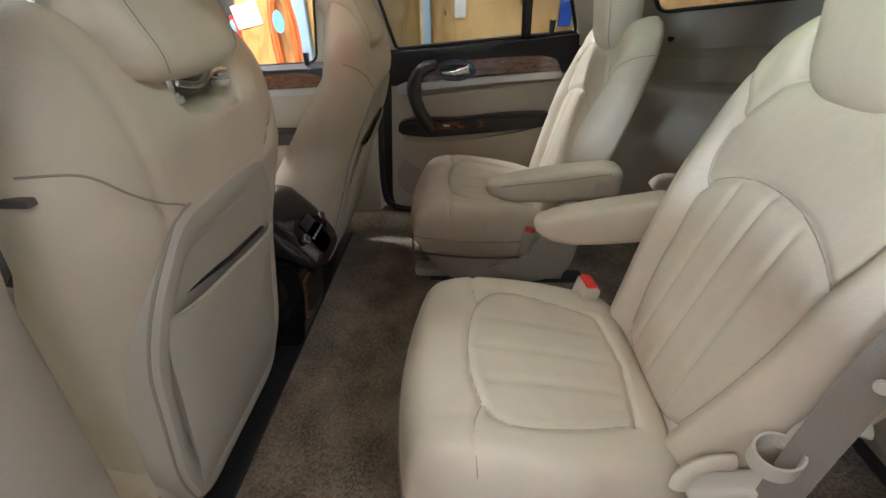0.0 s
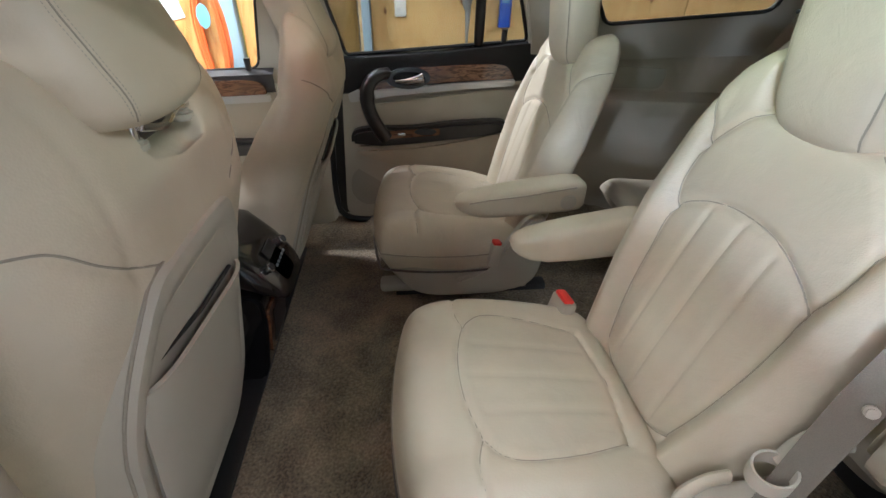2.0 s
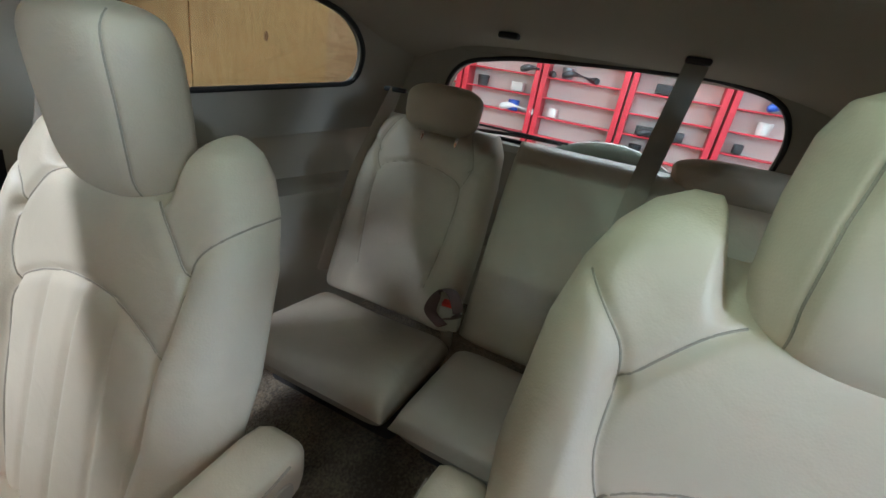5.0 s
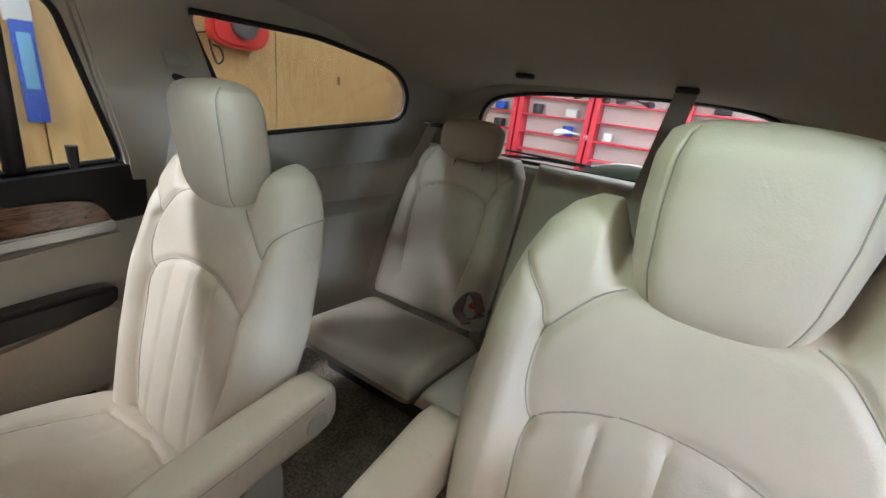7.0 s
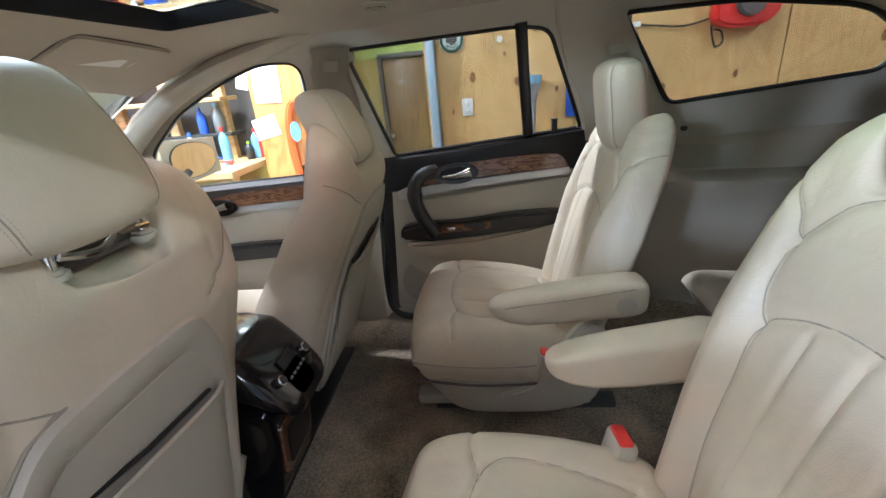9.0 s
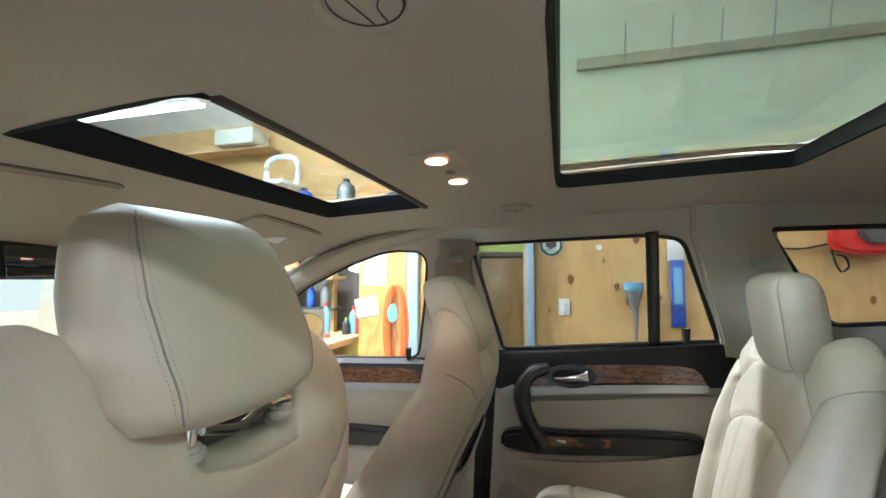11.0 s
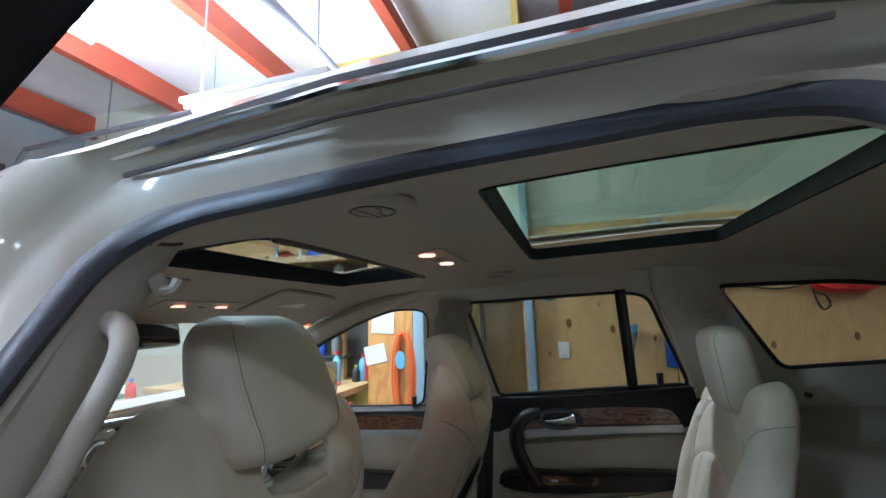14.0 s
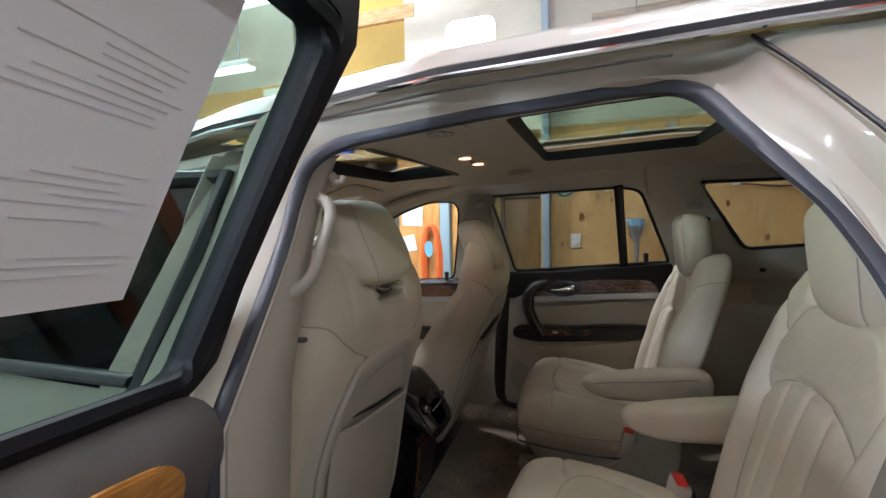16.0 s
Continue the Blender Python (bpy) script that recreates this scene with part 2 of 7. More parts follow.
LBLUE = mat("light_blue_plastic", (0.20, 0.48, 0.70), 0.35, grain=0.2, scale=60)
WHITEP = mat("white_plastic", (0.80, 0.80, 0.77), 0.4, grain=0.05)
GREYP = mat("grey_metal", (0.30, 0.32, 0.34), 0.4, 0.6, grain=0.2, scale=90)
DARKMETAL = mat("dark_metal", (0.06, 0.06, 0.065), 0.45, 0.5, grain=0.3, scale=90)
GREENCLOTH = mat("lime_cloth", (0.42, 0.60, 0.04), 0.9, grain=0.3, scale=200)
CARDBOARD = mat("cardboard", (0.46, 0.31, 0.17), 0.8, grain=0.2, scale=120)
BEIGEBOARD = mat("beige_sheathing", (0.66, 0.56, 0.42), 0.7, grain=0.15, scale=40, stain=0.2)
KNOT = mat("wood_knot", (0.22, 0.085, 0.02), 0.5, grain=0.4, scale=60)
BUCKLE_RED = mat("buckle_red", (0.80, 0.045, 0.03), 0.35, grain=0.08)
WEBBING = mat("belt_webbing", (0.44, 0.385, 0.31), 0.7, grain=0.35, scale=900, bump=0.4)
GLASS = mat_glass("clear_glass", (0.96, 1.0, 0.97), 0.0, 0.95)
GLASS_REAR = mat_glass("rear_glass", (0.96, 1.0, 0.97), 0.0, 0.66)
GLASS_GREEN = mat_glass("green_roof_glass", (0.84, 0.96, 0.84), 0.0, 0.66, 0.25)
GLASS_ROOF = mat_glass("sunroof_glass", (0.92, 1.0, 0.99), 0.0, 0.56, 0.3)
GLASS_DARK = mat_glass("privacy_glass", (0.50, 0.60, 0.56), 0.0, 0.22)
GLASS_DOOR = mat_glass("tinted_door_glass", (0.84, 0.98, 0.93), 0.0, 0.80)
# mirror colour darkened to stand for a dark reflection
MIRROR_DARK_REFLECTION = mat("mirror_dark_reflection", (0.16, 0.17, 0.18), 0.03, 1.0)
MIRROR = mat("mirror_silver", (0.9, 0.9, 0.9), 0.01, 1.0)
LAMP_ON = mat_emit("warm_lamp_on", (1.0, 0.46, 0.30), 5.5)
TUBE_ON = mat_emit("fluorescent_on", (0.93, 0.97, 1.0), 9.0)
LED_ON = mat_emit("led_on", (0.90, 0.95, 1.0), 30.0)


# ---- building blocks ----
def thing(name, at, label, category, group="", kind=""):
    ob = new(name)
    ob.location = at
    ob.empty_display_size = 0.05
    return tagged(ob, label, category, group, kind)


def place_of(ob):
    p = Vector()
    while ob:
        p = p + ob.location
        ob = ob.parent
    return p


def part(name, bm, material, parent=None, label="", smooth=True, at=None):
    """One mesh of bm, which is in world metres, under parent; without a parent its origin is at."""
    origin = Vector(at) if at else (place_of(parent) if parent else Vector())
    bmesh.ops.translate(bm, verts=bm.verts, vec=-origin)
    bmesh.ops.recalc_face_normals(bm, faces=bm.faces)
    me = bpy.data.meshes.new(name)
    bm.to_mesh(me)
    bm.free()
    me.materials.append(material)
    if smooth:
        for p in me.polygons:
            p.use_smooth = True
        me.set_sharp_from_angle(angle=radians(42))
    ob = new(name, me)
    if parent:
        ob.parent = parent
    else:
        ob.location = origin
    if label:
        ob["label"] = label
    return ob


def single(name, bm, material, label, category, at, kind="", group="", smooth=True):
    return tagged(part(name, bm, material, None, "", smooth, at), label, category, group, kind)


def box(c, size, r=0.0, rot=(0, 0, 0), seg=2, bm=None):
    own = bmesh.new()
    bmesh.ops.create_cube(own, size=1)
    bmesh.ops.scale(own, vec=size, verts=own.verts)
    if r > 0:
        bmesh.ops.bevel(own, geom=own.edges[:], offset=min(r, min(size) * 0.49), segments=seg, profile=0.5, affect="EDGES")
    bmesh.ops.transform(own, matrix=pose(*c, *rot), verts=own.verts)
    if bm is None:
        return own
    me = bpy.data.meshes.new("t")
    own.to_mesh(me)
    own.free()
    bm.from_mesh(me)
    bpy.data.meshes.remove(me)
    return bm


def cyl(c, r, h, rot=(0, 0, 0), n=24, r2=None, bevel=0.0, bm=None):
    own = bmesh.new()
    bmesh.ops.create_cone(own, cap_ends=True, segments=n, radius1=r, radius2=r if r2 is None else r2, depth=h)
    if bevel:
        bmesh.ops.bevel(own, geom=[e for e in own.edges if len(e.link_faces) == 2 and e.calc_face_angle(0) > 0.6], offset=bevel, segments=2, affect="EDGES")
    bmesh.ops.transform(own, matrix=pose(*c, *rot), verts=own.verts)
    if bm is None:
        return own
    me = bpy.data.meshes.new("t")
    own.to_mesh(me)
    own.free()
    bm.from_mesh(me)
    bpy.data.meshes.remove(me)
    return bm


def smooth_line(pts, n=8, closed=False):
    """Catmull-Rom through pts."""
    P = [Vector(p) for p in pts]
    out = []
    m = len(P)
    for i in range(m if closed else m - 1):
        a, b, c, d = (P[(i - 1) % m], P[i], P[(i + 1) % m], P[(i + 2) % m]) if closed else (P[max(i - 1, 0)], P[i], P[i + 1], P[min(i + 2, m - 1)])
        for k in range(n):
            t = k / n
            out.append(0.5 * (2 * b + (c - a) * t + (2 * a - 5 * b + 4 * c - d) * t * t + (3 * b - a - 3 * c + d) * t ** 3))
    if not closed:
        out.append(P[-1])
    return out


def tube(pts, r, n=8, closed=False, flat=1.0, up=(0, 0, 1), bm=None, caps=True):
    """A round or flattened bar along pts; r may be a function of 0..1."""
    bm = bm or bmesh.new()
    rings, m = [], len(pts)
    for i, p in enumerate(pts):
        p = Vector(p)
        a = Vector(pts[(i - 1) % m] if (closed or i > 0) else pts[0])
        b = Vector(pts[(i + 1) % m] if (closed or i < m - 1) else pts[-1])
        t = (b - a).normalized()
        s = t.cross(Vector(up))
        s = s.normalized() if s.length > 1e-4 else Vector((1, 0, 0))
        u = s.cross(t)
        rr = r(i / (m - 1)) if callable(r) else r
        rings.append([bm.verts.new(p + (s * math.cos(k * 2 * math.pi / n) + u * flat * math.sin(k * 2 * math.pi / n)) * rr) for k in range(n)])
    for i in range(m if closed else m - 1):
        A, B = rings[i], rings[(i + 1) % m]
        for k in range(n):
            bm.faces.new((A[k], A[(k + 1) % n], B[(k + 1) % n], B[k]))
    if caps and not closed:
        bm.faces.new(rings[0][::-1]), bm.faces.new(rings[-1])
    return bm


def sheet(fn, us, vs, bm=None, close_u=False, skip=None):
    """A grid surface fn(u, v)."""
    bm = bm or bmesh.new()
    V = [[bm.verts.new(fn(u, v)) for v in vs] for u in us]
    for i in range(len(us) if close_u else len(us) - 1):
        for j in range(len(vs) - 1):
            if skip and skip(0.5 * (us[i] + us[(i + 1) % len(us)]), 0.5 * (vs[j] + vs[j + 1])):
                continue
            A, B = V[i], V[(i + 1) % len(us)]
            bm.faces.new((A[j], B[j], B[j + 1], A[j + 1]))
    return bm


def loft(lines, bm=None):
    """A surface through polylines of equal length."""
    bm = bm or bmesh.new()
    R = [[bm.verts.new(p) for p in ln] for ln in lines]
    for A, B in zip(R, R[1:]):
        for k in range(len(A) - 1):
            bm.faces.new((A[k], A[k + 1], B[k + 1], B[k]))
    return bm


def thicken(bm, d):
    bmesh.ops.recalc_face_normals(bm, faces=bm.faces)
    bmesh.ops.solidify(bm, geom=bm.faces[:], thickness=d)
    return bm


def extrude_outline(loop, vec, holes=(), bevel=0.0):
    """A plate: 3D loops, filled (holes cut out), pushed by vec."""
    bm = bmesh.new()
    edges = []
    for ring in (loop, *holes):
        vs = [bm.verts.new(p) for p in ring]
        edges += [bm.edges.new((vs[i], vs[(i + 1) % len(vs)])) for i in range(len(vs))]
    bmesh.ops.triangle_fill(bm, use_beauty=True, edges=edges, normal=Vector(vec).normalized())
    got = bmesh.ops.extrude_face_region(bm, geom=bm.faces[:])
    bmesh.ops.translate(bm, verts=[g for g in got["geom"] if isinstance(g, bmesh.types.BMVert)], vec=vec)
    bmesh.ops.recalc_face_normals(bm, faces=bm.faces)
    if bevel:
        sharp = [e for e in bm.edges if len(e.link_faces) == 2 and e.calc_face_angle(0) > 0.9]
        bmesh.ops.bevel(bm, geom=sharp, offset=bevel, segments=2, affect="EDGES")
    return bm


def rounded(pts, r, n=5):
    """Corner-rounded closed outline from pts (any dimension)."""
    P = [Vector(p) for p in pts]
    out = []
    for i, p in enumerate(P):
        a, b = P[i - 1] - p, P[(i + 1) % len(P)] - p
        rr = r[i] if isinstance(r, (list, tuple)) else r
        ra, rb = min(rr, a.length * 0.49), min(rr, b.length * 0.49)
        s, e = p + a.normalized() * ra, p + b.normalized() * rb
        for k in range(n + 1):
            t = k / n
            out.append((1 - t) ** 2 * s + 2 * t * (1 - t) * p + t * t * e)
    return out


def interp(x, xs, ys):
    return float(np.interp(x, xs, ys))


def seg_dist(px, py, line):
    """Distance from a point to a polyline in the plane."""
    best = 9.0
    for (ax, ay), (bx, by) in zip(line, line[1:]):
        dx, dy = bx - ax, by - ay
        q = dx * dx + dy * dy
        t = max(0.0, min(1.0, ((px - ax) * dx + (py - ay) * dy) / q)) if q else 0.0
        d = math.hypot(px - ax - t * dx, py - ay - t * dy)
        best = d if d < best else best
    return best


def curve2(pts, n=6):
    return [(p.x, p.y) for p in smooth_line([(a, b, 0) for a, b in pts], n)]


def pillow(front, back, nu, nv):
    """A closed body of two sheets over u, v in -1..1 that meet at the rim."""
    bm = bmesh.new()
    us = [math.sin(math.pi / 2 * (-1 + 2 * i / nu)) * 0.55 + 0.45 * (-1 + 2 * i / nu) for i in range(nu + 1)]
    vs = [math.sin(math.pi / 2 * (-1 + 2 * j / nv)) * 0.55 + 0.45 * (-1 + 2 * j / nv) for j in range(nv + 1)]
    F = [[bm.verts.new(front(u, v)) for v in vs] for u in us]
    B = [[F[i][j] if i in (0, nu) or j in (0, nv) else bm.verts.new(back(us[i], vs[j])) for j in range(nv + 1)] for i in range(nu + 1)]
    for i in range(nu):
        for j in range(nv):
            bm.faces.new((F[i][j], F[i + 1][j], F[i + 1][j + 1], F[i][j + 1]))
            bm.faces.new((B[i][j], B[i][j + 1], B[i + 1][j + 1], B[i + 1][j]))
    return bm


def rim(t, p):
    return max(0.0, 1 - abs(t) ** p)


# ---- car shell ----
def roof_mid(x):
    return interp(x, [-1.0, -0.86, -0.72, -0.60, -0.40, -0.21, -0.05, 0.35, 0.6, 0.8, 1.0, 1.18, 1.36, 1.8], [1.480, 1.524, 1.572, 1.594, 1.606, 1.609, 1.634, 1.654, 1.648, 1.625, 1.582, 1.537, 1.512, 1.44])


def roof_z(x, y):
    return roof_mid(x) - interp(x, [-0.9, -0.3, 0.1, 0.5, 1.6], [0.02, 0.02, 0.028, 0.035, 0.06]) * (abs(y) / 0.545) ** 4


def side_y(x, z):
    """Inner face of the cabin's side, half width."""
    y = interp(z, [0.50, 0.65, 0.85, 1.20, 1.55, 1.70], [0.76, 0.79, 0.81, 0.815, 0.60, 0.51])
    return y - 0.075 * max(0.0, (x - 0.45) / 0.75) ** 1.3


SF = (-0.625, -0.362, -0.352, 0.335)   # front roof opening
SR = (-0.041, 0.412, -0.405, 0.318)      # rear roof opening


def in_roof_hole(x, y, more=0.0):
    return any(a - more < x < b + more and c - more < y < d + more for a, b, c, d in (SF, SR))


def grid_steps(a, b, n, extra):
    return sorted(set([round(a + (b - a) * i / n, 4) for i in range(n + 1)] + list(extra)))


rx = grid_steps(-0.98, 1.40, 42, (SF[0], SF[1], SR[0], SR[1]))
ry = grid_steps(-0.566, 0.60, 40, (SF[2], SF[3], SR[2], SR[3]))


def out_edge(x, y):
    """The far edge of the headliner follows the cabin's side."""
    return y if y < 0.36 else 0.36 + (y - 0.36) / 0.24 * (interp(x, [-0.98, 0.45, 1.2, 1.8], [0.60, 0.60, 0.555, 0.52]) - 0.36)


bm = sheet(lambda x, y: (x, out_edge(x, y), roof_z(x, out_edge(x, y))), rx, ry, skip=in_roof_hole)
thicken(bm, -0.012)
single("ceiling", bm, HEADLINER, "beige woven fabric headliner of the car roof", "headliner", (0.4, 0, 1.6), "structure")

# roof skin above, with wider openings
bm = sheet(lambda x, y: (x, y, roof_z(x, y) + 0.058 + 0.008 * (1 - abs(y) / 0.6)), rx, [y for y in ry if y < 0.56], skip=lambda x, y: in_roof_hole(x, y, 0.075))
thicken(bm, 0.004)
CAR = thing("car", (0.4, 0, 0.2), "cream sport utility car body standing in a garage", "car")
part("roof_panel", bm, PAINT, CAR)


def sunroof(r, name, label, glass, drop, cut=0.0):
    a, b, c, d = r
    t = thing(name, ((a + b) / 2, (c + d) / 2, roof_z((a + b) / 2, 0)), label, "sunroof")
    R = 0.035

    def ring(e, z):
        return [Vector((p.x, p.y, roof_z(p.x, p.y) + z)) for p in rounded([(a - e, c - e + cut), (a + 0.30 * (b - a) * (cut > 0), c - e), (b + e, c - e), (b + e, d + e), (a - e, d + e)], [0.02 + e, 0.05 if cut else 0.001, R + e, R + e, R + e], 7)]
    closed = [ring(0.006, 0.001), ring(0.001, -0.002), ring(-0.002, 0.0), ring(-0.004, 0.012), ring(-0.005, 0.014), ring(-0.005, 0.035), ring(-0.009, 0.036)] if drop else [ring(0.006, 0.001), ring(0.001, -0.002), ring(-0.002, 0.0), ring(-0.003, 0.020), ring(-0.006, 0.027)]
    bm2 = loft([x + [x[0]] for x in closed])
    part("frame", bm2, FRAME_BLACK, t, "black rubber edge")
    if cut:
        fill = [Vector((a - 0.001, c - 0.001, roof_z(a, c)))] + ring(0.0, 0.0)[:16]
        part("corner_fill", extrude_outline(fill, (0, 0, 0.012)), HEADLINER, t, "beige headliner corner")
    g = [Vector((p.x, p.y, p.z)) for p in ring(0.055, 0.060)]
    ob = part("pane", extrude_outline(g, (0, 0, 0.005)), glass, t, "tinted roof glass")
    return t


s1 = sunroof(SF, "sunroof", "closed front sunroof with black rubber frame", GLASS_ROOF, 0.05)
bm = tube(smooth_line([(SF[1] + 0.005, SF[2] + 0.01, roof_z(SF[1], SF[2]) + 0.0), (SF[1] + 0.006, 0, roof_z(SF[1], 0) + 0.002), (SF[1] + 0.005, SF[3] - 0.01, roof_z(SF[1], SF[3]))], 8), 0.007, 8)
part("deflector_bar", bm, DARKGREY, s1)
s2 = sunroof(SR, "skylight", "fixed rear skylight with green tinted glass", GLASS_GREEN, 0, 0.014)

# carpet: lies on the floor pan, with the tunnel and the sills
def carpet_z(x, y):
    z = FLOOR - 0.035 * max(0.0, min(1.0, (-0.10 - x) / 0.05))
    z += 0.05 * max(0.0, min(1.0, (abs(y) - 0.64) / 0.08)) * (1 if x > -0.2 else 0.6)
    if x > 0.5:
        z += 0.06 * min(1.0, (x - 0.5) / 0.25)
    return z + 0.003 * noise.noise((x * 6, y * 6, 0))


bm = sheet(lambda x, y: (x, y, carpet_z(x, y)), [-1.35 + 0.03 * i for i in range(97)], [-0.80 + 0.032 * j for j in range(51)])
thicken(bm, -0.012)
single("floor", bm, CARPET, "worn brown carpet covering the car floor", "carpet", (0.2, 0, FLOOR), "structure")
bm = box((0.12, 0, 0.42), (2.95, 1.62, 0.10), 0.02)
part("floor_pan", bm, DARKMETAL, CAR)

# carpet pile tufts in the open foot well
rng = random.Random(4)
bm = bmesh.new()
verts, faces = [], []
for i in range(26000):
    x, y = rng.uniform(-0.47, -0.06), rng.uniform(-0.60, 0.62)
    if i % 5 == 0:
        x, y = rng.uniform(-0.08, 0.62), rng.uniform(-0.14, 0.16)
    z = carpet_z(x, y) - 0.001
    h, w, a = rng.uniform(0.006, 0.013), rng.uniform(0.0012, 0.0024), rng.uniform(0, 6.28)
    dx, dy, k = math.cos(a) * w, math.sin(a) * w, len(verts)
    ox, oy = rng.uniform(-0.006, 0.006), rng.uniform(-0.006, 0.006)
    verts += [(x - dx, y - dy, z), (x + dx, y + dy, z), (x + ox, y + oy, z + h)]
    faces.append((k, k + 1, k + 2))
me = bpy.data.meshes.new("carpet_pile")
me.from_pydata(verts, [], faces)
me.materials.append(CARPET)
tagged(new("carpet_pile", me), "matted brown carpet pile of the foot well", "carpet pile", kind="stuff")


# ---- right side: pillars and window surrounds ----
def on_side(x, z, off=0.0, s=1):
    return Vector((x, s * (side_y(x, z) + off), z))


def window_hole(pts, r, s=1, off=0.0, n=6):
    return [on_side(p.x, p.y, off, s) for p in rounded([(a, b) for a, b in pts], r, n)]


REAR_WIN = [(-0.235, 1.185), (0.415, 1.24), (0.285, 1.535), (0.20, 1.548), (-0.305, 1.532)]
FRONT_WIN = [(-0.545, 1.14), (-0.475, 1.40), (-0.45, 1.512), (-0.58, 1.518), (-0.72, 1.478), (-0.93, 1.395), (-1.13, 1.27), (-1.27, 1.105)]
QUARTER_WIN = [(0.665, 1.30), (1.20, 1.355), (1.165, 1.445), (1.06, 1.512), (0.77, 1.553), (0.475, 1.553)]


def side_panel(s, holes, loop, material, name, label, push=0.03):
    L3 = [on_side(x, z, 0, s) for x, z in loop]
    H = [window_hole(h, r, s) for h, r in holes]
    return extrude_outline(L3, (0, s * push, 0.0), H)


def strip_side(lines, material, name, label, s=1, th=0.02):
    """Trim on the cabin's side from rows of (x, z, inward offset)."""
    bm = loft([[on_side(x, z, off, s) for x, z, off in ln] for ln in lines])
    bmesh.ops.solidify(bm, geom=bm.faces[:], thickness=th)
    return bm


def b_pillar(s):
    rows = []
    lean = lambda z: interp(z, [0.52, 0.92, 1.08, 1.2, 1.3, 1.38, 1.47, 1.52, 1.565, 1.62], [-0.08, -0.10, -0.115, -0.122, -0.085, -0.056, -0.04, -0.034, -0.014, 0.0]) if s < 0 else 0.0
    for dx, off in ((-0.105, 0.03), (-0.095, -0.012), (-0.06, -0.028), (0.0, -0.028), (0.035, -0.012), (0.045, 0.03)):
        rows.append([(-0.36 + dx * (1.0 if z < 1.45 else 0.85) + 0.0 - 0.06 * (1.2 - z) * (1 if z > 0.9 else 0.3) + (0.02 if z > 1.5 else 0), z, off * (1.0 if s < 0 else interp(z, [1.42, 1.57], [1.0, 0.1])) + lean(z) if off < 0 else (off - 0.07 * max(0.0, min(1.0, (z - 1.36) / 0.18)) if s < 0 else off)) for z in [0.52 + 0.030 * i for i in range(35)]])
    return strip_side(rows, TRIM, "", "", s, 0.012)


pillars = thing("pillar_trim", (-0.36, 0, FLOOR), "beige moulded pillar and side trim inside the car", "car trim", kind="structure")
part("pillar_cover", b_pillar(1), TRIM, pillars)
# left: the rear face runs from the door seal to the inner corner, then forward along the cabin
zs_p = [0.56 + 0.0255 * i for i in range(40)]
def seal_edge(z):
    return Vector((interp(z, [0.56, 0.66, 0.75, 1.0, 1.2, 1.4, 1.48, 1.54, 1.56], [-0.19, -0.25, -0.29, -0.305, -0.305, -0.308, -0.316, -0.314, -0.29]), -interp(z, [0.55, 0.70, 1.20, 1.62], [0.845, 0.865, 0.83, 0.548]) + 0.004, z))
def inner_edge(z, dx=0.0, dy=0.0):
    return Vector((interp(z, [0.56, 0.8, 1.2, 1.47, 1.56], [-0.30, -0.325, -0.322, -0.312, -0.300]) + dx, -interp(z, [0.52, 0.92, 1.08, 1.2, 1.3, 1.38, 1.47, 1.52, 1.56], [0.70, 0.685, 0.67, 0.66, 0.635, 0.612, 0.583, 0.560, 0.540]) + dy, z))
rows = [[seal_edge(z) for z in zs_p], [seal_edge(z) * 0.5 + inner_edge(z) * 0.5 + Vector((0.004, 0, 0)) for z in zs_p], [inner_edge(z, 0.0, -0.010) for z in zs_p], [inner_edge(z, -0.008, -0.001) for z in zs_p], [inner_edge(z, -0.025, 0.0) for z in zs_p], [inner_edge(z, -0.12, -0.03) for z in zs_p], [inner_edge(z, -0.16, -0.12) for z in zs_p]]
part("pillar_cover", thicken(loft(rows), 0.004), TRIM, pillars, "beige door pillar trim")
part("trim_joint", tube(smooth_line([seal_edge(1.552), seal_edge(1.552) * 0.5 + inner_edge(1.556) * 0.5 + Vector((0.006, 0, 0)), inner_edge(1.558, 0.0, -0.008)], 5), 0.0018, 6), DARKGREY, pillars)
part("gap_cover", box((-0.31, 0.873, 0.85), (0.13, 0.01, 0.66), 0.002), DARK, pillars, "dark door gap")
for s in (1,):
    part("cover_cap", box(on_side(-0.345, 1.49, -0.035, s), (0.045, 0.006, 0.035), 0.004, rot=(s * -32, 0, 0)), TRIM, pillars)


# C pillar and quarter panel trim (right), from the rear door back
def c_pillar(s):
    bm = extrude_outline([on_side(x, z, -0.012, s) for x, z in [(0.43, 1.16), (0.66, 1.16), (0.655, 1.29), (0.475, 1.565), (0.44, 1.62), (0.29, 1.62), (0.30, 1.545), (0.415, 1.25)]], (0, s * 0.03, 0), bevel=0.006)
    return bm


part("rear_pillar_cover", c_pillar(1), TRIM, pillars)
part("rear_pillar_cover", c_pillar(-1), TRIM, pillars)
part("cover_cap", box(on_side(0.47, 1.47, -0.02), (0.05, 0.006, 0.04), 0.004, rot=(-32, 0, 0)), TRIM, pillars)


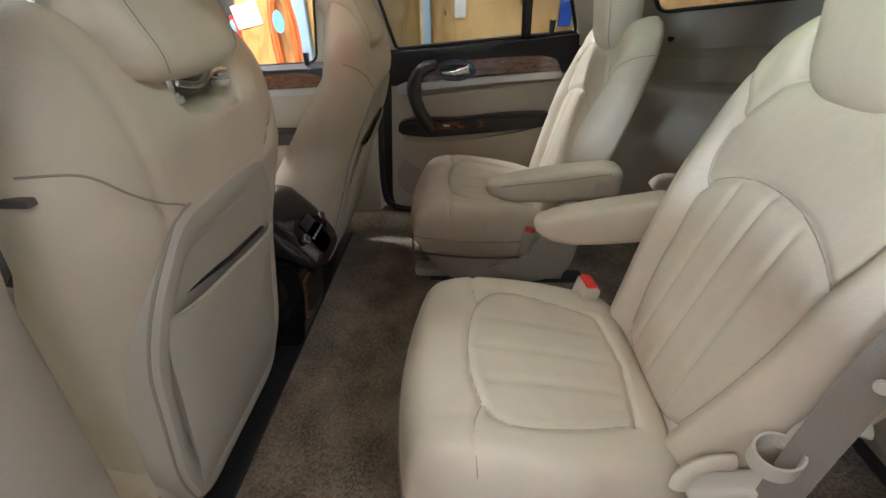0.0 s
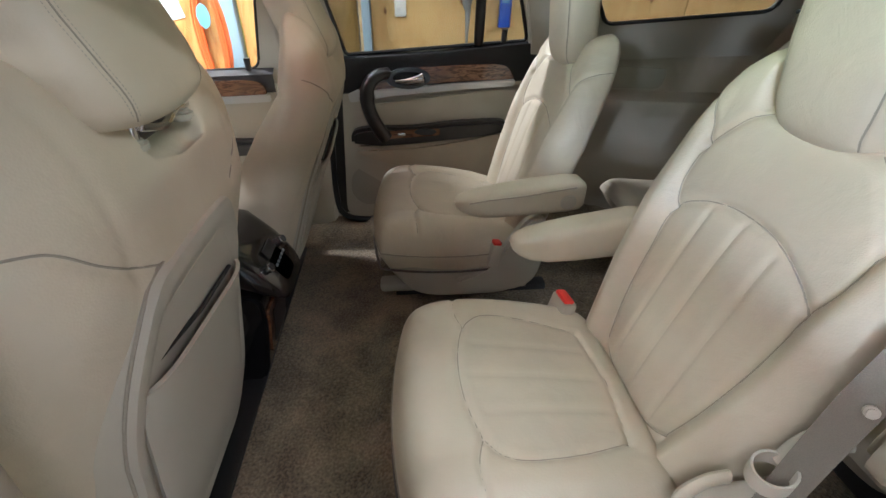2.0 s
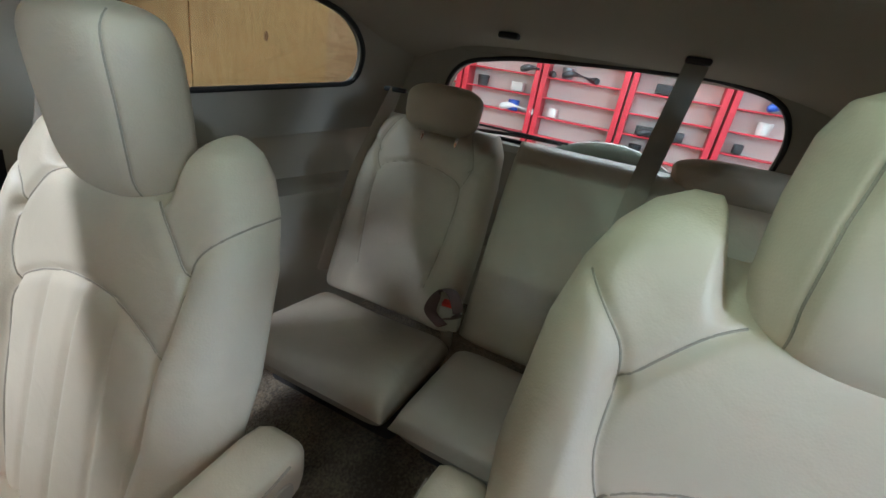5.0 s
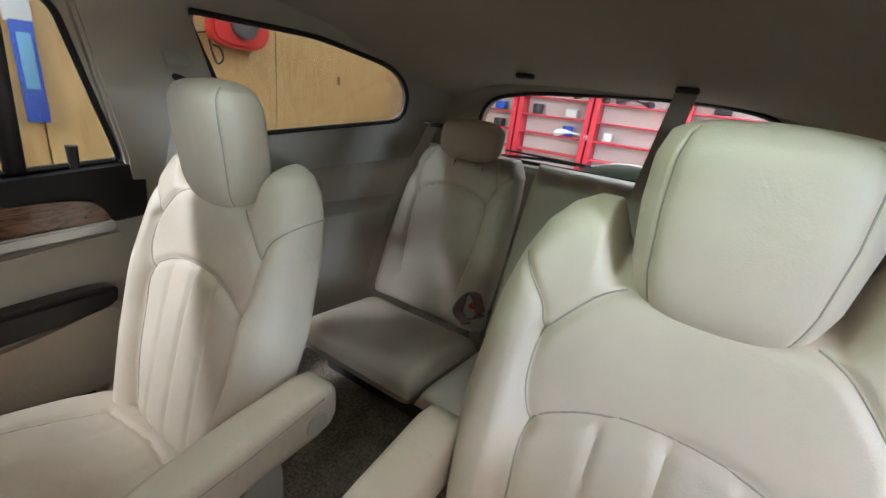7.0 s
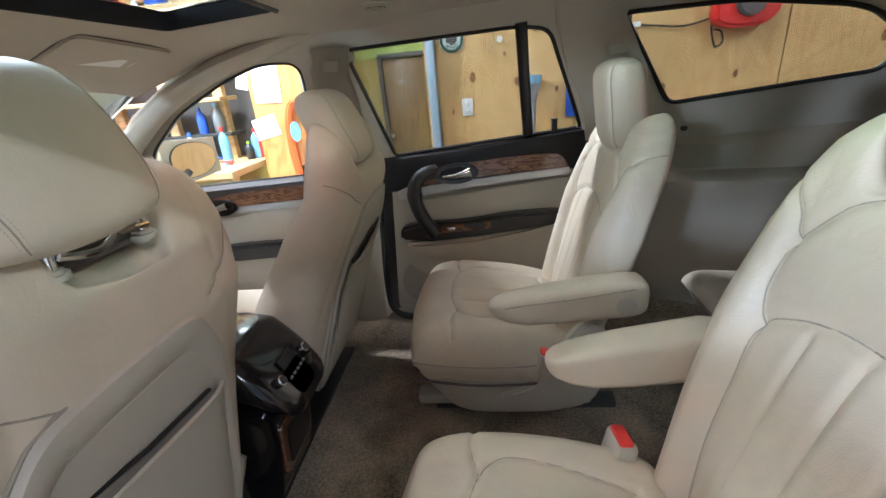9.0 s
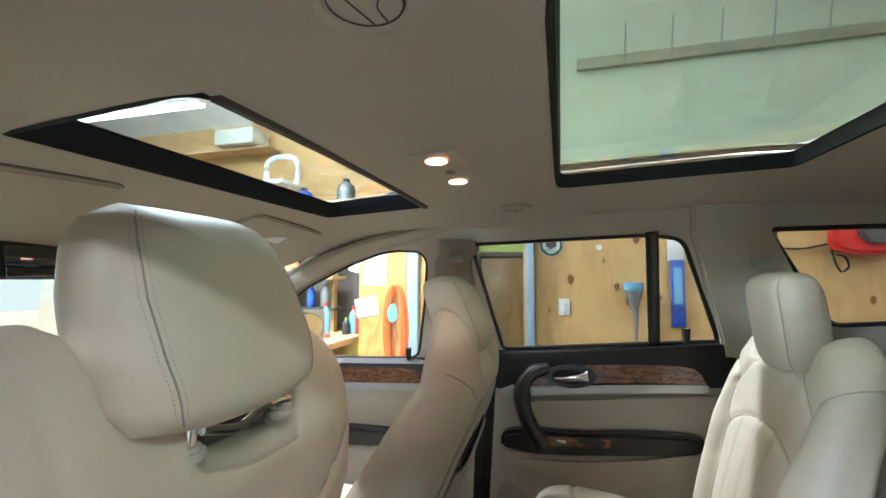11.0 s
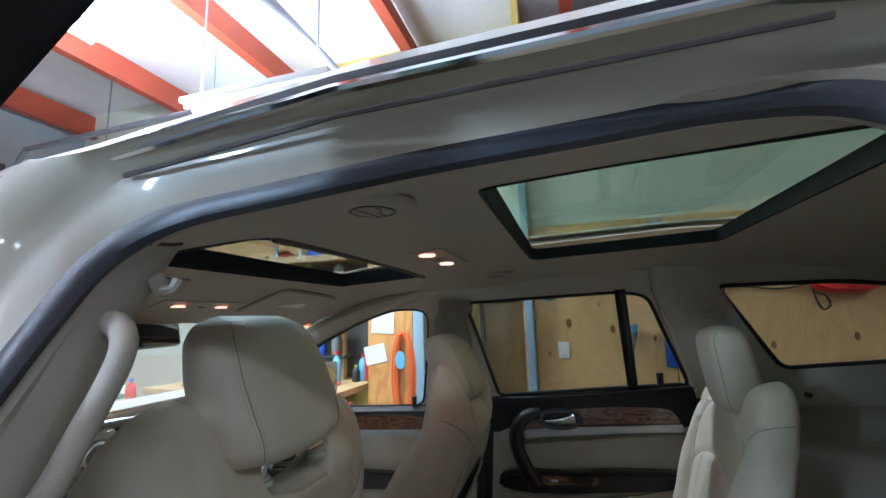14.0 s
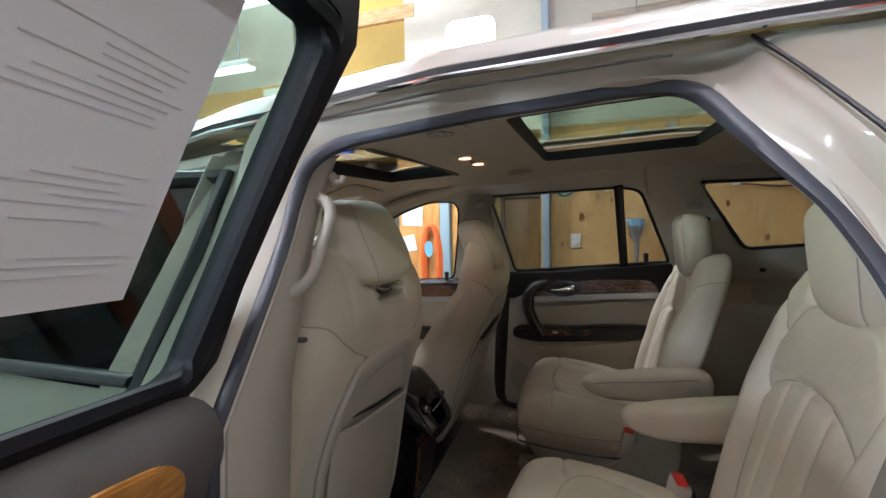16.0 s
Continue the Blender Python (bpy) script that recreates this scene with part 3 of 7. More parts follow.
def quarter(s):
    t = thing("quarter_trim", (0.95, s * 0.7, FLOOR), "beige plastic quarter panel trim beside the third row", "car trim", kind="structure")
    loop = [(0.60, 1.17), (1.30, 1.21), (1.50, 1.22), (1.42, 1.55), (1.10, 1.60), (0.44, 1.62), (0.45, 1.545), (0.635, 1.28)]
    bm = extrude_outline([on_side(x, z, 0, s) for x, z in loop], (0, s * 0.02, 0), [window_hole(QUARTER_WIN, [0.03, 0.05, 0.06, 0.08, 0.05, 0.02], s)])
    part("window_surround", bm, TRIM, t)
    # upper recess with the speaker grille, ledge, and lower panel
    zs = [1.18, 1.14, 1.075, 1.062, 1.055, 1.04, 0.98, 0.8, 0.6, 0.52]
    ofs = [0.0, -0.008, -0.016, -0.05, -0.10, -0.112, -0.112, -0.105, -0.10, -0.09]
    xs = [0.44 + 0.06 * i for i in range(19)]
    bm = loft([[on_side(x, z + (0.035 * (x - 0.44) if k == 0 else 0.0), of * min(1.0, 0.25 + (x - 0.44) * 2), s) for x in xs] for k, (z, of) in enumerate(zip(zs, ofs))])
    bmesh.ops.solidify(bm, geom=bm.faces[:], thickness=0.01)
    part("lower_panel", bm, TRIM, t)
    gl = rounded([(0.70, 1.165), (0.95, 1.155), (0.94, 1.083), (0.71, 1.083)], 0.03, 5)
    part("speaker_grille", extrude_outline([on_side(p.x, p.y, -0.014, s) for p in gl], (0, s * -0.006, 0), bevel=0.002), TRIM_D, t, "taupe perforated speaker grille")
    part("hook_hole", cyl(on_side(0.735, 1.218, -0.012, s), 0.011, 0.006, (90, 0, 0), 16), BLACK, t)
    ring = window_hole([(x, z) for x, z in QUARTER_WIN], [0.03, 0.05, 0.06, 0.08, 0.05, 0.02], s, 0.0)
    part("gasket", tube(ring, 0.007, 6, closed=True), BLACK, t, "black window gasket")
    g = part("pane", extrude_outline(window_hole(QUARTER_WIN, [0.03, 0.05, 0.06, 0.08, 0.05, 0.02], s, 0.012), (0, s * 0.004, 0)), GLASS_REAR, t)
    return t


quarter(1)
quarter(-1)

# rear hatch: pillars, header and glass, leaning forward towards the roof
hatch = thing("tailgate", (1.5, 0, 0.6), "closed tailgate with beige trim and rear window", "tailgate")


def on_hatch(y, z, off=0.0):
    return Vector((1.40 - 0.45 * (z - 1.40) + off, y, z - 0.035 * y * max(0.0, min(1.0, (z - 1.2) / 0.3))))


loop = [on_hatch(y, z) for y, z in [(-0.64, 0.62), (0.64, 0.62), (0.70, 1.22), (0.60, 1.50), (0.50, 1.56), (-0.50, 1.56), (-0.60, 1.50), (-0.70, 1.22)]]
WIN = [(-0.445, 1.265), (0.445, 1.265), (0.462, 1.40), (0.40, 1.478), (0.25, 1.500), (0.0, 1.507), (-0.25, 1.505), (-0.40, 1.478), (-0.452, 1.40)]
hole = [on_hatch(p.x, p.y) for p in rounded(WIN, [0.04, 0.04, 0.06, 0.06, 0.05, 0.05, 0.05, 0.06, 0.06], 6)]
part("inner_panel", extrude_outline(loop, (0.04, 0, 0), [hole]), TRIM_D, hatch)
part("gasket", tube(hole, 0.007, 6, closed=True), BLACK, hatch, "black rear window gasket")
part("pane", extrude_outline([p + Vector((0.03, 0, 0)) for p in hole], (0.004, 0, 0)), GLASS, hatch)
part("header_cover", loft([[on_hatch(y, z, o) for y in [-0.52 + 0.065 * k for k in range(17)]] for z, o in ((1.508, -0.004), (1.516, -0.016), (1.534, -0.018), (1.552, -0.008))]), TRIM_D, hatch, "taupe trim above the rear window")
part("sill_cover", loft([[on_hatch(y, z, o) for y in [-0.60 + 0.075 * k for k in range(17)]] for z, o in ((1.262, 0.0), (1.255, -0.035), (1.235, -0.055), (1.10, -0.06), (0.80, -0.055))]), TRIM_D, hatch, "taupe trim below the rear window")
part("wiper_arm", tube(smooth_line([on_hatch(0.40, 1.268, 0.045), on_hatch(0.24, 1.280, 0.045), on_hatch(0.08, 1.282, 0.045)], 5), 0.006, 6), BLACK, hatch)
part("wiper_blade", tube([on_hatch(0.38, 1.292, 0.045), on_hatch(0.06, 1.286, 0.045)], 0.004, 6), BLACK, hatch)
part("wiper_cover", extrude_outline([on_hatch(p.x, p.y, 0.04) for p in smooth_line([(0.11, 1.262, 0), (0.07, 1.282, 0), (0.0, 1.305, 0), (-0.08, 1.312, 0), (-0.16, 1.298, 0), (-0.24, 1.262, 0)], 5)], (0.05, 0, 0), bevel=0.006), WHITEB, hatch, "pale moulded wiper motor cover")
for y in (0.21, -0.195):
    bm = box((1.185, y, roof_z(1.185, y) - 0.006), (0.026, 0.05, 0.014), 0.005)
    single("belt_guide", bm, DARK, "dark plastic belt guide on the headliner", "belt guide", (1.185, y, roof_z(1.185, y)), group="headliner guides")
bm = tube(smooth_line([(1.185, -0.195, roof_z(1.185, -0.195) - 0.010), (1.16, -0.180, 1.40), (1.12, -0.165, 1.25), (1.06, -0.155, 1.05), (1.0, -0.15, 0.90)], 6), 0.024, 8, flat=0.07, up=(1, 0.25, 0.3))
single("roof_seat_belt", bm, WEBBING, "beige centre seat belt hanging from the headliner", "seat belt", (1.0, -0.15, 0.90))


# ---- doors on the right ----
def right_rear_door():
    t = thing("rear_car_door", (-0.25, 0.80, FLOOR), "closed rear car door with walnut strip and dark pull handle", "car door")
    S = lambda x, z, off=0.0: on_side(x, z, off, 1)
    # beige main panel
    out = rounded([(-0.285, 0.56), (0.16, 0.56), (0.30, 0.66), (0.42, 0.80), (0.45, 1.17), (-0.255, 1.11)], [0.06, 0.1, 0.1, 0.08, 0.01, 0.01], 4)
    part("trim_panel", extrude_outline([S(p.x, p.y, -0.005) for p in out], (0, 0.05, 0)), TRIM, t)
    # dark upper band
    rows = []
    for f, off in ((0.0, -0.008), (0.05, -0.018), (0.75, -0.022), (0.95, -0.012), (1.0, 0.012)):
        rows.append([S(x, interp(x, [-0.285, -0.1, 0.455], [1.055, 1.06, 1.105]) * (1 - f) + f * interp(x, [-0.285, 0.1, 0.455], [1.178, 1.205, 1.243]), off) for x in [-0.285 + 0.037 * i for i in range(21)]])
    bm = loft(rows)
    bmesh.ops.solidify(bm, geom=bm.faces[:], thickness=0.01)
    part("upper_band", bm, DARK, t, "dark plastic window sill band")
    # walnut strip, arched at its ends
    loop = smooth_line([(-0.20, 1.065, 0), (-0.17, 1.105, 0), (-0.09, 1.137, 0), (0.10, 1.155, 0), (0.27, 1.163, 0), (0.345, 1.155, 0), (0.375, 1.118, 0)], 6) + [Vector((0.375, 1.112, 0)), Vector((0.1, 1.10, 0)), Vector((-0.03, 1.085, 0))]
    part("walnut_strip", extrude_outline([S(p.x, p.y, -0.020) for p in loop], (0, -0.014, 0), bevel=0.004), WALNUT, t, "glossy walnut veneer strip")
    sil = [Vector((x, z, 0)) for x, z in [(-0.235, 1.06), (-0.20, 1.075), (-0.06, 1.08), (0.15, 1.098), (0.38, 1.112), (0.38, 1.088), (0.15, 1.073), (-0.06, 1.055), (-0.23, 1.03)]]
    part("silver_strip", extrude_outline([S(p.x, p.y, -0.020) for p in sil], (0, -0.016, 0), bevel=0.004), SILVER, t, "satin silver strip")
    # padded beige insert between strip and armrest
    part("insert", extrude_outline([S(p.x, p.y, -0.008) for p in rounded([(-0.21, 1.02), (0.40, 1.085), (0.40, 0.955), (-0.18, 0.935)], 0.02, 4)], (0, -0.012, 0), bevel=0.006), TRIM, t)
    # dark armrest ledge with switch panel and cup
    led = smooth_line([(-0.235, 0.885, 0), (-0.225, 0.93, 0), (-0.15, 0.945, 0), (0.0, 0.945, 0), (0.15, 0.962, 0), (0.33, 0.968, 0), (0.355, 0.945, 0), (0.32, 0.915, 0), (0.1, 0.89, 0), (-0.12, 0.872, 0)], 5)
    part("armrest_ledge", extrude_outline([S(p.x, p.y, -0.012) for p in led], (0, -0.055, 0), bevel=0.012), DARK_SATIN, t, "dark armrest ledge with switch")
    part("switch_panel", extrude_outline([S(p.x, p.y, -0.066) for p in rounded([(-0.10, 0.935), (0.10, 0.945), (0.10, 0.917), (-0.10, 0.905)], 0.012, 4)], (0, -0.005, 0), bevel=0.002), WALNUT, t)
    part("cup_recess", extrude_outline([S(0.045 + 0.042 * math.cos(a), 0.932 + 0.012 * math.sin(a), -0.072) for a in [i * math.pi / 10 for i in range(20)]], (0, -0.003, 0)), BLACK, t)
    part("window_switch", box(S(-0.045, 0.925, -0.074), (0.03, 0.008, 0.010), 0.003), CHROME, t)
    # beige bolster under the armrest, tapering to the front
    bol = smooth_line([(-0.225, 0.865, 0), (0.0, 0.872, 0), (0.2, 0.90, 0), (0.345, 0.925, 0), (0.385, 0.85, 0), (0.375, 0.76, 0), (0.31, 0.715, 0), (0.20, 0.725, 0), (0.03, 0.765, 0), (-0.13, 0.805, 0), (-0.215, 0.835, 0)], 5)
    part("lower_bolster", extrude_outline([S(p.x, p.y, -0.006) for p in bol], (0, -0.045, 0), bevel=0.014), LEATHER_D, t, "padded beige bolster")
    # speaker, map pocket
    sp = [S(-0.185 + 0.075 * math.cos(i * math.pi / 14), 0.70 + 0.085 * math.sin(i * math.pi / 14), -0.005) for i in range(28)]
    part("speaker_grille", extrude_outline(sp, (0, -0.010, 0), bevel=0.004), TRIM_D, t, "taupe round speaker grille")
    part("map_pocket", extrude_outline([S(p.x, p.y, -0.004) for p in rounded([(-0.09, 0.79), (0.12, 0.735), (0.30, 0.70), (0.25, 0.63), (-0.08, 0.66)], 0.03, 4)], (0, -0.004, 0)), DARK, t)
    # pull handle: big dark loop from the latch bezel down to the ledge
    pts = smooth_line([S(-0.088, 1.132, -0.03), S(-0.125, 1.128, -0.058), S(-0.158, 1.095, -0.076), S(-0.162, 1.035, -0.082), S(-0.14, 0.97, -0.082), S(-0.105, 0.91, -0.07)], 6)
    part("pull_handle", tube(pts, lambda u: 0.024 + 0.007 * u, 12, flat=0.85), DARK_SATIN, t, "dark brown plastic pull handle")
    bez = [S(-0.015 + 0.080 * math.cos(a), 1.118 + 0.037 * math.sin(a) + 0.02 * 0.078 * math.cos(a), -0.032) for a in [i * math.pi / 14 for i in range(28)]]
    inn = [S(-0.012 + 0.058 * math.cos(a), 1.118 + 0.022 * math.sin(a), -0.032) for a in [i * math.pi / 14 for i in range(28)]]
    part("latch_bezel", extrude_outline(bez, (0, -0.020, 0), [inn], bevel=0.004), DARK_GLOSS, t)
    part("latch_bowl", extrude_outline(inn, (0, -0.004, 0)), BLACK, t)
    part("door_handle", tube(smooth_line([S(-0.060, 1.108, -0.044), S(-0.025, 1.110, -0.054), S(0.012, 1.117, -0.058), S(0.036, 1.122, -0.054)], 5), lambda u: 0.008 + 0.011 * u ** 2, 12), CHROME, t, "chrome inner door handle")
    part("lock_knob", cyl(S(0.325, 1.255, 0.0), 0.009, 0.045, n=12, r2=0.011), BLACK, t)
    # window frame, divider, glass
    hole = window_hole(REAR_WIN, [0.02, 0.02, 0.03, 0.05, 0.03], 1, 0.014)
    part("window_gasket", tube(hole, 0.0065, 6, closed=True), BLACK, t)
    part("window_divider", tube([S(0.243, 1.20, 0.010), S(0.205, 1.555, 0.010)], 0.017, 8, flat=0.4, up=(0, 1, 0.6)), BLACK, t, "black upright window divider")
    g = part("pane", extrude_outline(window_hole(REAR_WIN, 0.02, 1, 0.018), (0, 0.004, 0)), GLASS_REAR, t)
    g.visible_shadow = False
    # edge gap and sill at the front of the door
    part("door_seal", tube(smooth_line([S(-0.30, 1.16, -0.005), S(-0.315, 0.9, -0.005), S(-0.32, 0.66, -0.01), S(-0.285, 0.575, -0.02), S(-0.15, 0.555, -0.02), S(0.12, 0.555, -0.02)], 6), 0.012, 8), BLACK, t)
    return t


right_rear_door()


def right_front_door():
    t = thing("front_car_door", (-0.9, 0.80, FLOOR), "closed front car door with walnut strip and chrome handle", "car door")
    S = lambda x, z, off=0.0: on_side(x, z, off, 1)
    out = [(-1.42, 0.56), (-0.50, 0.56), (-0.50, 1.09), (-1.42, 1.06)]
    part("trim_panel", extrude_outline([S(x, z, -0.005) for x, z in out], (0, 0.05, 0)), TRIM, t)
    rows = []
    for f, off in ((0.0, -0.008), (0.1, -0.020), (0.8, -0.022), (1.0, 0.012)):
        rows.append([S(x, interp(x, [-1.42, -0.5], [1.04, 1.062]) * (1 - f) + f * interp(x, [-1.42, -0.5], [1.10, 1.142]), off) for x in [-1.42 + 0.0465 * i for i in range(21)]])
    bm = loft(rows)
    bmesh.ops.solidify(bm, geom=bm.faces[:], thickness=0.01)
    part("upper_band", bm, DARKGREY, t)
    loop = smooth_line([(-1.05, 1.03, 0), (-0.98, 1.07, 0), (-0.85, 1.092, 0), (-0.68, 1.105, 0), (-0.56, 1.105, 0), (-0.525, 1.085, 0), (-0.52, 1.06, 0)], 6) + [Vector((-0.85, 1.04, 0))]
    part("walnut_strip", extrude_outline([S(p.x, p.y, -0.020) for p in loop], (0, -0.014, 0), bevel=0.004), WALNUT, t, "glossy walnut veneer strip")
    sil = [(-1.0, 1.035), (-0.51, 1.06), (-0.51, 1.034), (-1.0, 1.01)]
    part("silver_strip", extrude_outline([S(x, z, -0.020) for x, z in sil], (0, -0.016, 0), bevel=0.004), SILVER, t, "satin silver strip")
    bez = [S(-0.93 + 0.075 * math.cos(a), 1.045 + 0.032 * math.sin(a), -0.032) for a in [i * math.pi / 14 for i in range(28)]]
    part("latch_bezel", extrude_outline(bez, (0, -0.018, 0), bevel=0.004), DARK_GLOSS, t)
    part("door_handle", tube(smooth_line([S(-0.97, 1.04, -0.053), S(-0.93, 1.045, -0.060), S(-0.885, 1.055, -0.056)], 5), lambda u: 0.006 + 0.009 * u, 10), CHROME, t, "chrome inner door handle")
    led = smooth_line([(-1.1, 0.86, 0), (-0.9, 0.895, 0), (-0.6, 0.90, 0), (-0.52, 0.885, 0), (-0.55, 0.85, 0), (-0.9, 0.83, 0)], 5)
    part("armrest_ledge", extrude_outline([S(p.x, p.y, -0.012) for p in led], (0, -0.055, 0), bevel=0.012), DARK, t)
    hole = window_hole(FRONT_WIN, [0.03, 0.04, 0.05, 0.05, 0.05, 0.05, 0.05, 0.03], 1, 0.014)
    part("window_gasket", tube(hole, 0.005, 6, closed=True), BLACK, t)
    g = part("pane", extrude_outline(window_hole(FRONT_WIN, 0.03, 1, 0.018), (0, 0.004, 0)), GLASS, t)
    g.visible_shadow = False
    part("lock_knob", cyl(S(-0.575, 1.155, 0.0), 0.009, 0.04, n=12, r2=0.011), BLACK, t)
    return t


right_front_door()

# window header and A pillar trim on the right: one plate with the two window openings
loop = [(-1.45, 1.03), (-0.50, 1.085), (0.50, 1.16), (0.50, 1.625), (-0.40, 1.62), (-0.60, 1.595), (-0.80, 1.54), (-1.10, 1.40), (-1.45, 1.16)]
for s in (1,):
    bm = extrude_outline([on_side(x, z, 0.012, s) for x, z in loop], (0, s * 0.02, 0),
                         [window_hole(REAR_WIN, [0.02, 0.02, 0.03, 0.05, 0.03], s, 0.012), window_hole(FRONT_WIN, [0.03, 0.04, 0.05, 0.05, 0.05, 0.05, 0.05, 0.03], s, 0.012)])
    part("window_header", bm, TRIM, pillars)
# A pillar trims: tapered bars from the roof's front corner to the dash
for s in (1, -1):
    pts = smooth_line(([(-0.36, 0.605, 1.60), (-0.50, 0.605, 1.565)] if s > 0 else [(-0.47, -0.60, 1.55)]) + [(-0.70, s * 0.612, 1.515), (-0.93, s * 0.655, 1.43), (-1.15, s * 0.71, 1.30), (-1.33, s * 0.76, 1.16)], 6)
    part("front_pillar_cover", tube(pts, lambda u: 0.032 + 0.02 * u, 10, flat=0.7), TRIM, pillars)
# windscreen
bm = sheet(lambda u, v: (-0.97 - 0.62 * u - 0.05 * (1 - v * v), v * (0.60 + 0.17 * u), 1.50 - 0.40 * u), [i / 8 for i in range(9)], [-1 + j / 8 for j in range(17)])
g = part("windscreen", thicken(bm, 0.005), GLASS, CAR)
g.visible_shadow = False


# ---- seats ----
def mid_seat(cx, cy, s, label, group, tall=1.0, arm=0.0, lean=0.0, head=(1.26, 1.478), thin=1.0, wide=1.0):
    """Second-row captain's chair. s: +1 where its inner armrest is towards +y. Shapes are given for a chair at x 0."""
    t = thing("captain_seat", (cx + 0.2, cy, FLOOR), label, "car seat", group)
    P = lambda x, dy, z: Vector((cx + x, cy + s * dy, z if z < 0.86 else 0.86 + (z - 0.86) * tall))
    # the upright parts may stand a little forward of the cushion's mark
    B = lambda x, dy, z: P(x + lean, dy, z)
    # back: seam lines in (dy, z); dy > 0 is the armrest side
    arch = curve2([(0.112, 0.80), (0.135, 0.90), (0.147, 1.0), (0.146, 1.082), (0.10, 1.117), (0.045, 1.133), (0, 1.136), (-0.045, 1.133), (-0.10, 1.117), (-0.146, 1.082), (-0.147, 1.0), (-0.135, 0.90), (-0.112, 0.80)])
    foot = curve2([(0.112, 0.80), (0.05, 0.775), (-0.05, 0.775), (-0.112, 0.80)])
    seams = [arch, foot]
    for k in (1, -1):
        seams.append(curve2([(k * 0.146, 1.082), (k * 0.162, 1.13), (k * 0.163, 1.186)]))
        seams.append(curve2([(k * 0.163, 1.186), (k * 0.13, 1.225), (k * 0.085, 1.272)]))
        seams.append(curve2([(k * 0.163, 1.186), (k * 0.172, 1.22), (k * 0.212, 1.262)]))
    pleats = [[(d, 0.80), (d * 0.96, 1.128 - abs(d) * 0.2)] for d in (-0.072, 0.0, 0.072)]
    W = lambda z: wide * interp(z, [0.74, 0.80, 0.95, 1.07, 1.20, 1.26, 1.30, 1.325, 1.340], [0.185, 0.205, 0.238, 0.250, 0.240, 0.224, 0.204, 0.180, 0.150])

    def zof(v):
        return 0.74 + (v + 1) / 2 * 0.60

    def notch(dy, z):
        """The saddle in the top edge that takes the head restraint."""
        a = min(1.0, max(0.0, (0.128 - abs(dy)) / 0.028))
        b = min(1.0, max(0.0, (z - 1.235) / 0.105))
        return a * a * (3 - 2 * a) * b * b * (3 - 2 * b)

    def face(u, v):
        z = zof(v)
        w = W(z)
        dy = u * w
        e = (rim(u, 8) ** 0.5) * (rim(v, 18) ** 0.5)
        x = 0.443 + 0.26 * (z - 1.08) + 0.055
        x -= 0.062 * e
        # side bolsters stand forward of the pad
        pad = interp(z, [0.74, 0.80, 1.0, 1.08, 1.2, 1.38], [0.11, 0.118, 0.150, 0.150, 0.165, 0.17])
        k = max(0.0, min(1.0, (abs(dy) - pad + 0.01) / 0.045))
        x -= 0.032 * (k * k * (3 - 2 * k)) * e * interp(z, [0.74, 0.9, 1.1, 1.25, 1.36], [1, 1, 0.9, 0.35, 0.05])
        if z < 1.13 and abs(dy) < pad:
            x -= 0.010 * math.cos(dy / pad * math.pi / 2) * rim((z - 0.96) / 0.18, 4)
        for ln in seams:
            d = seg_dist(dy, z, ln)
            if d < 0.02:
                x += 0.0065 * math.exp(-(d / 0.0075) ** 2)
        for ln in pleats:
            d = seg_dist(dy, z, ln)
            if d < 0.02:
                x += 0.0050 * math.exp(-(d / 0.0062) ** 2)
        return B(x + 0.02 * notch(dy, z), dy, z - 0.055 * notch(dy, z))

    def rear(u, v):
        z = zof(v)
        e = (rim(u, 8) ** 0.5) * (rim(v, 14) ** 0.5)
        return B(0.443 + 0.26 * (z - 1.08) + 0.055 + 0.032 * e, u * W(z), z - 0.055 * notch(u * W(z), z))
    part("backrest", pillow(face, rear, 150, 150), LEATHER, t)

    def at_back(dy, z):
        v = (z - 0.74) / 0.60 * 2 - 1
        return face(dy / W(z), v)
    for ln in seams:
        part("seam", tube([at_back(a, b) for a, b in ln], 0.0013, 6, up=(0, 1, 0)), SEAM, t)
    # hard back shell
    def shell(u, v):
        z = 0.72 + (v + 1) / 2 * 0.50
        return B(0.443 + 0.26 * (z - 1.08) + 0.066 + 0.016 * rim(u, 6) * rim(v, 6), u * (W(z) - 0.012), z)
    part("back_shell", thicken(sheet(shell, [-1 + i / 8 for i in range(17)], [-1 + i / 8 for i in range(17)]), 0.006), TRIM_D, t, "taupe hard plastic seat back")
    # head restraint with side seams
    HW = lambda v: interp(v, [-1, -0.85, -0.5, 0.15, 0.65, 0.9, 1], [0.066, 0.084, 0.094, 0.099, 0.097, 0.088, 0.070])
    hmid, hh = (head[0] + head[1]) / 2, (head[1] - head[0]) / 2

    def hpoint(u, v, sgn, dep):
        e = (rim(u, 4) ** 0.5) * (rim(v, 6) ** 0.45)
        x = 0.520 - 0.012 * v + sgn * dep * thin * e
        if sgn < 0:
            x += 0.003 * math.exp(-((abs(u) - 0.74) / 0.03) ** 2)
        return Vector((cx + lean + x, cy + s * u * HW(v), hmid + v * hh - 0.016 * rim(u, 2) * (1 if v < 0 else 0) * abs(v) ** 3 + 0.006 * rim(u, 2) * (v > 0) * v ** 2))

    def hface(u, v):
        return hpoint(u, v, -1, 0.066)

    def hrear(u, v):
        return hpoint(u, v, 1, 0.042)
    hr = part("headrest", pillow(hface, hrear, 60, 50), LEATHER, t)
    for k in (1, -1):
        part("seam", tube([hface(k * 0.74, -0.93 + 1.86 * i / 24) for i in range(25)], 0.0014, 5, up=(0, 1, 0)), SEAM, hr)
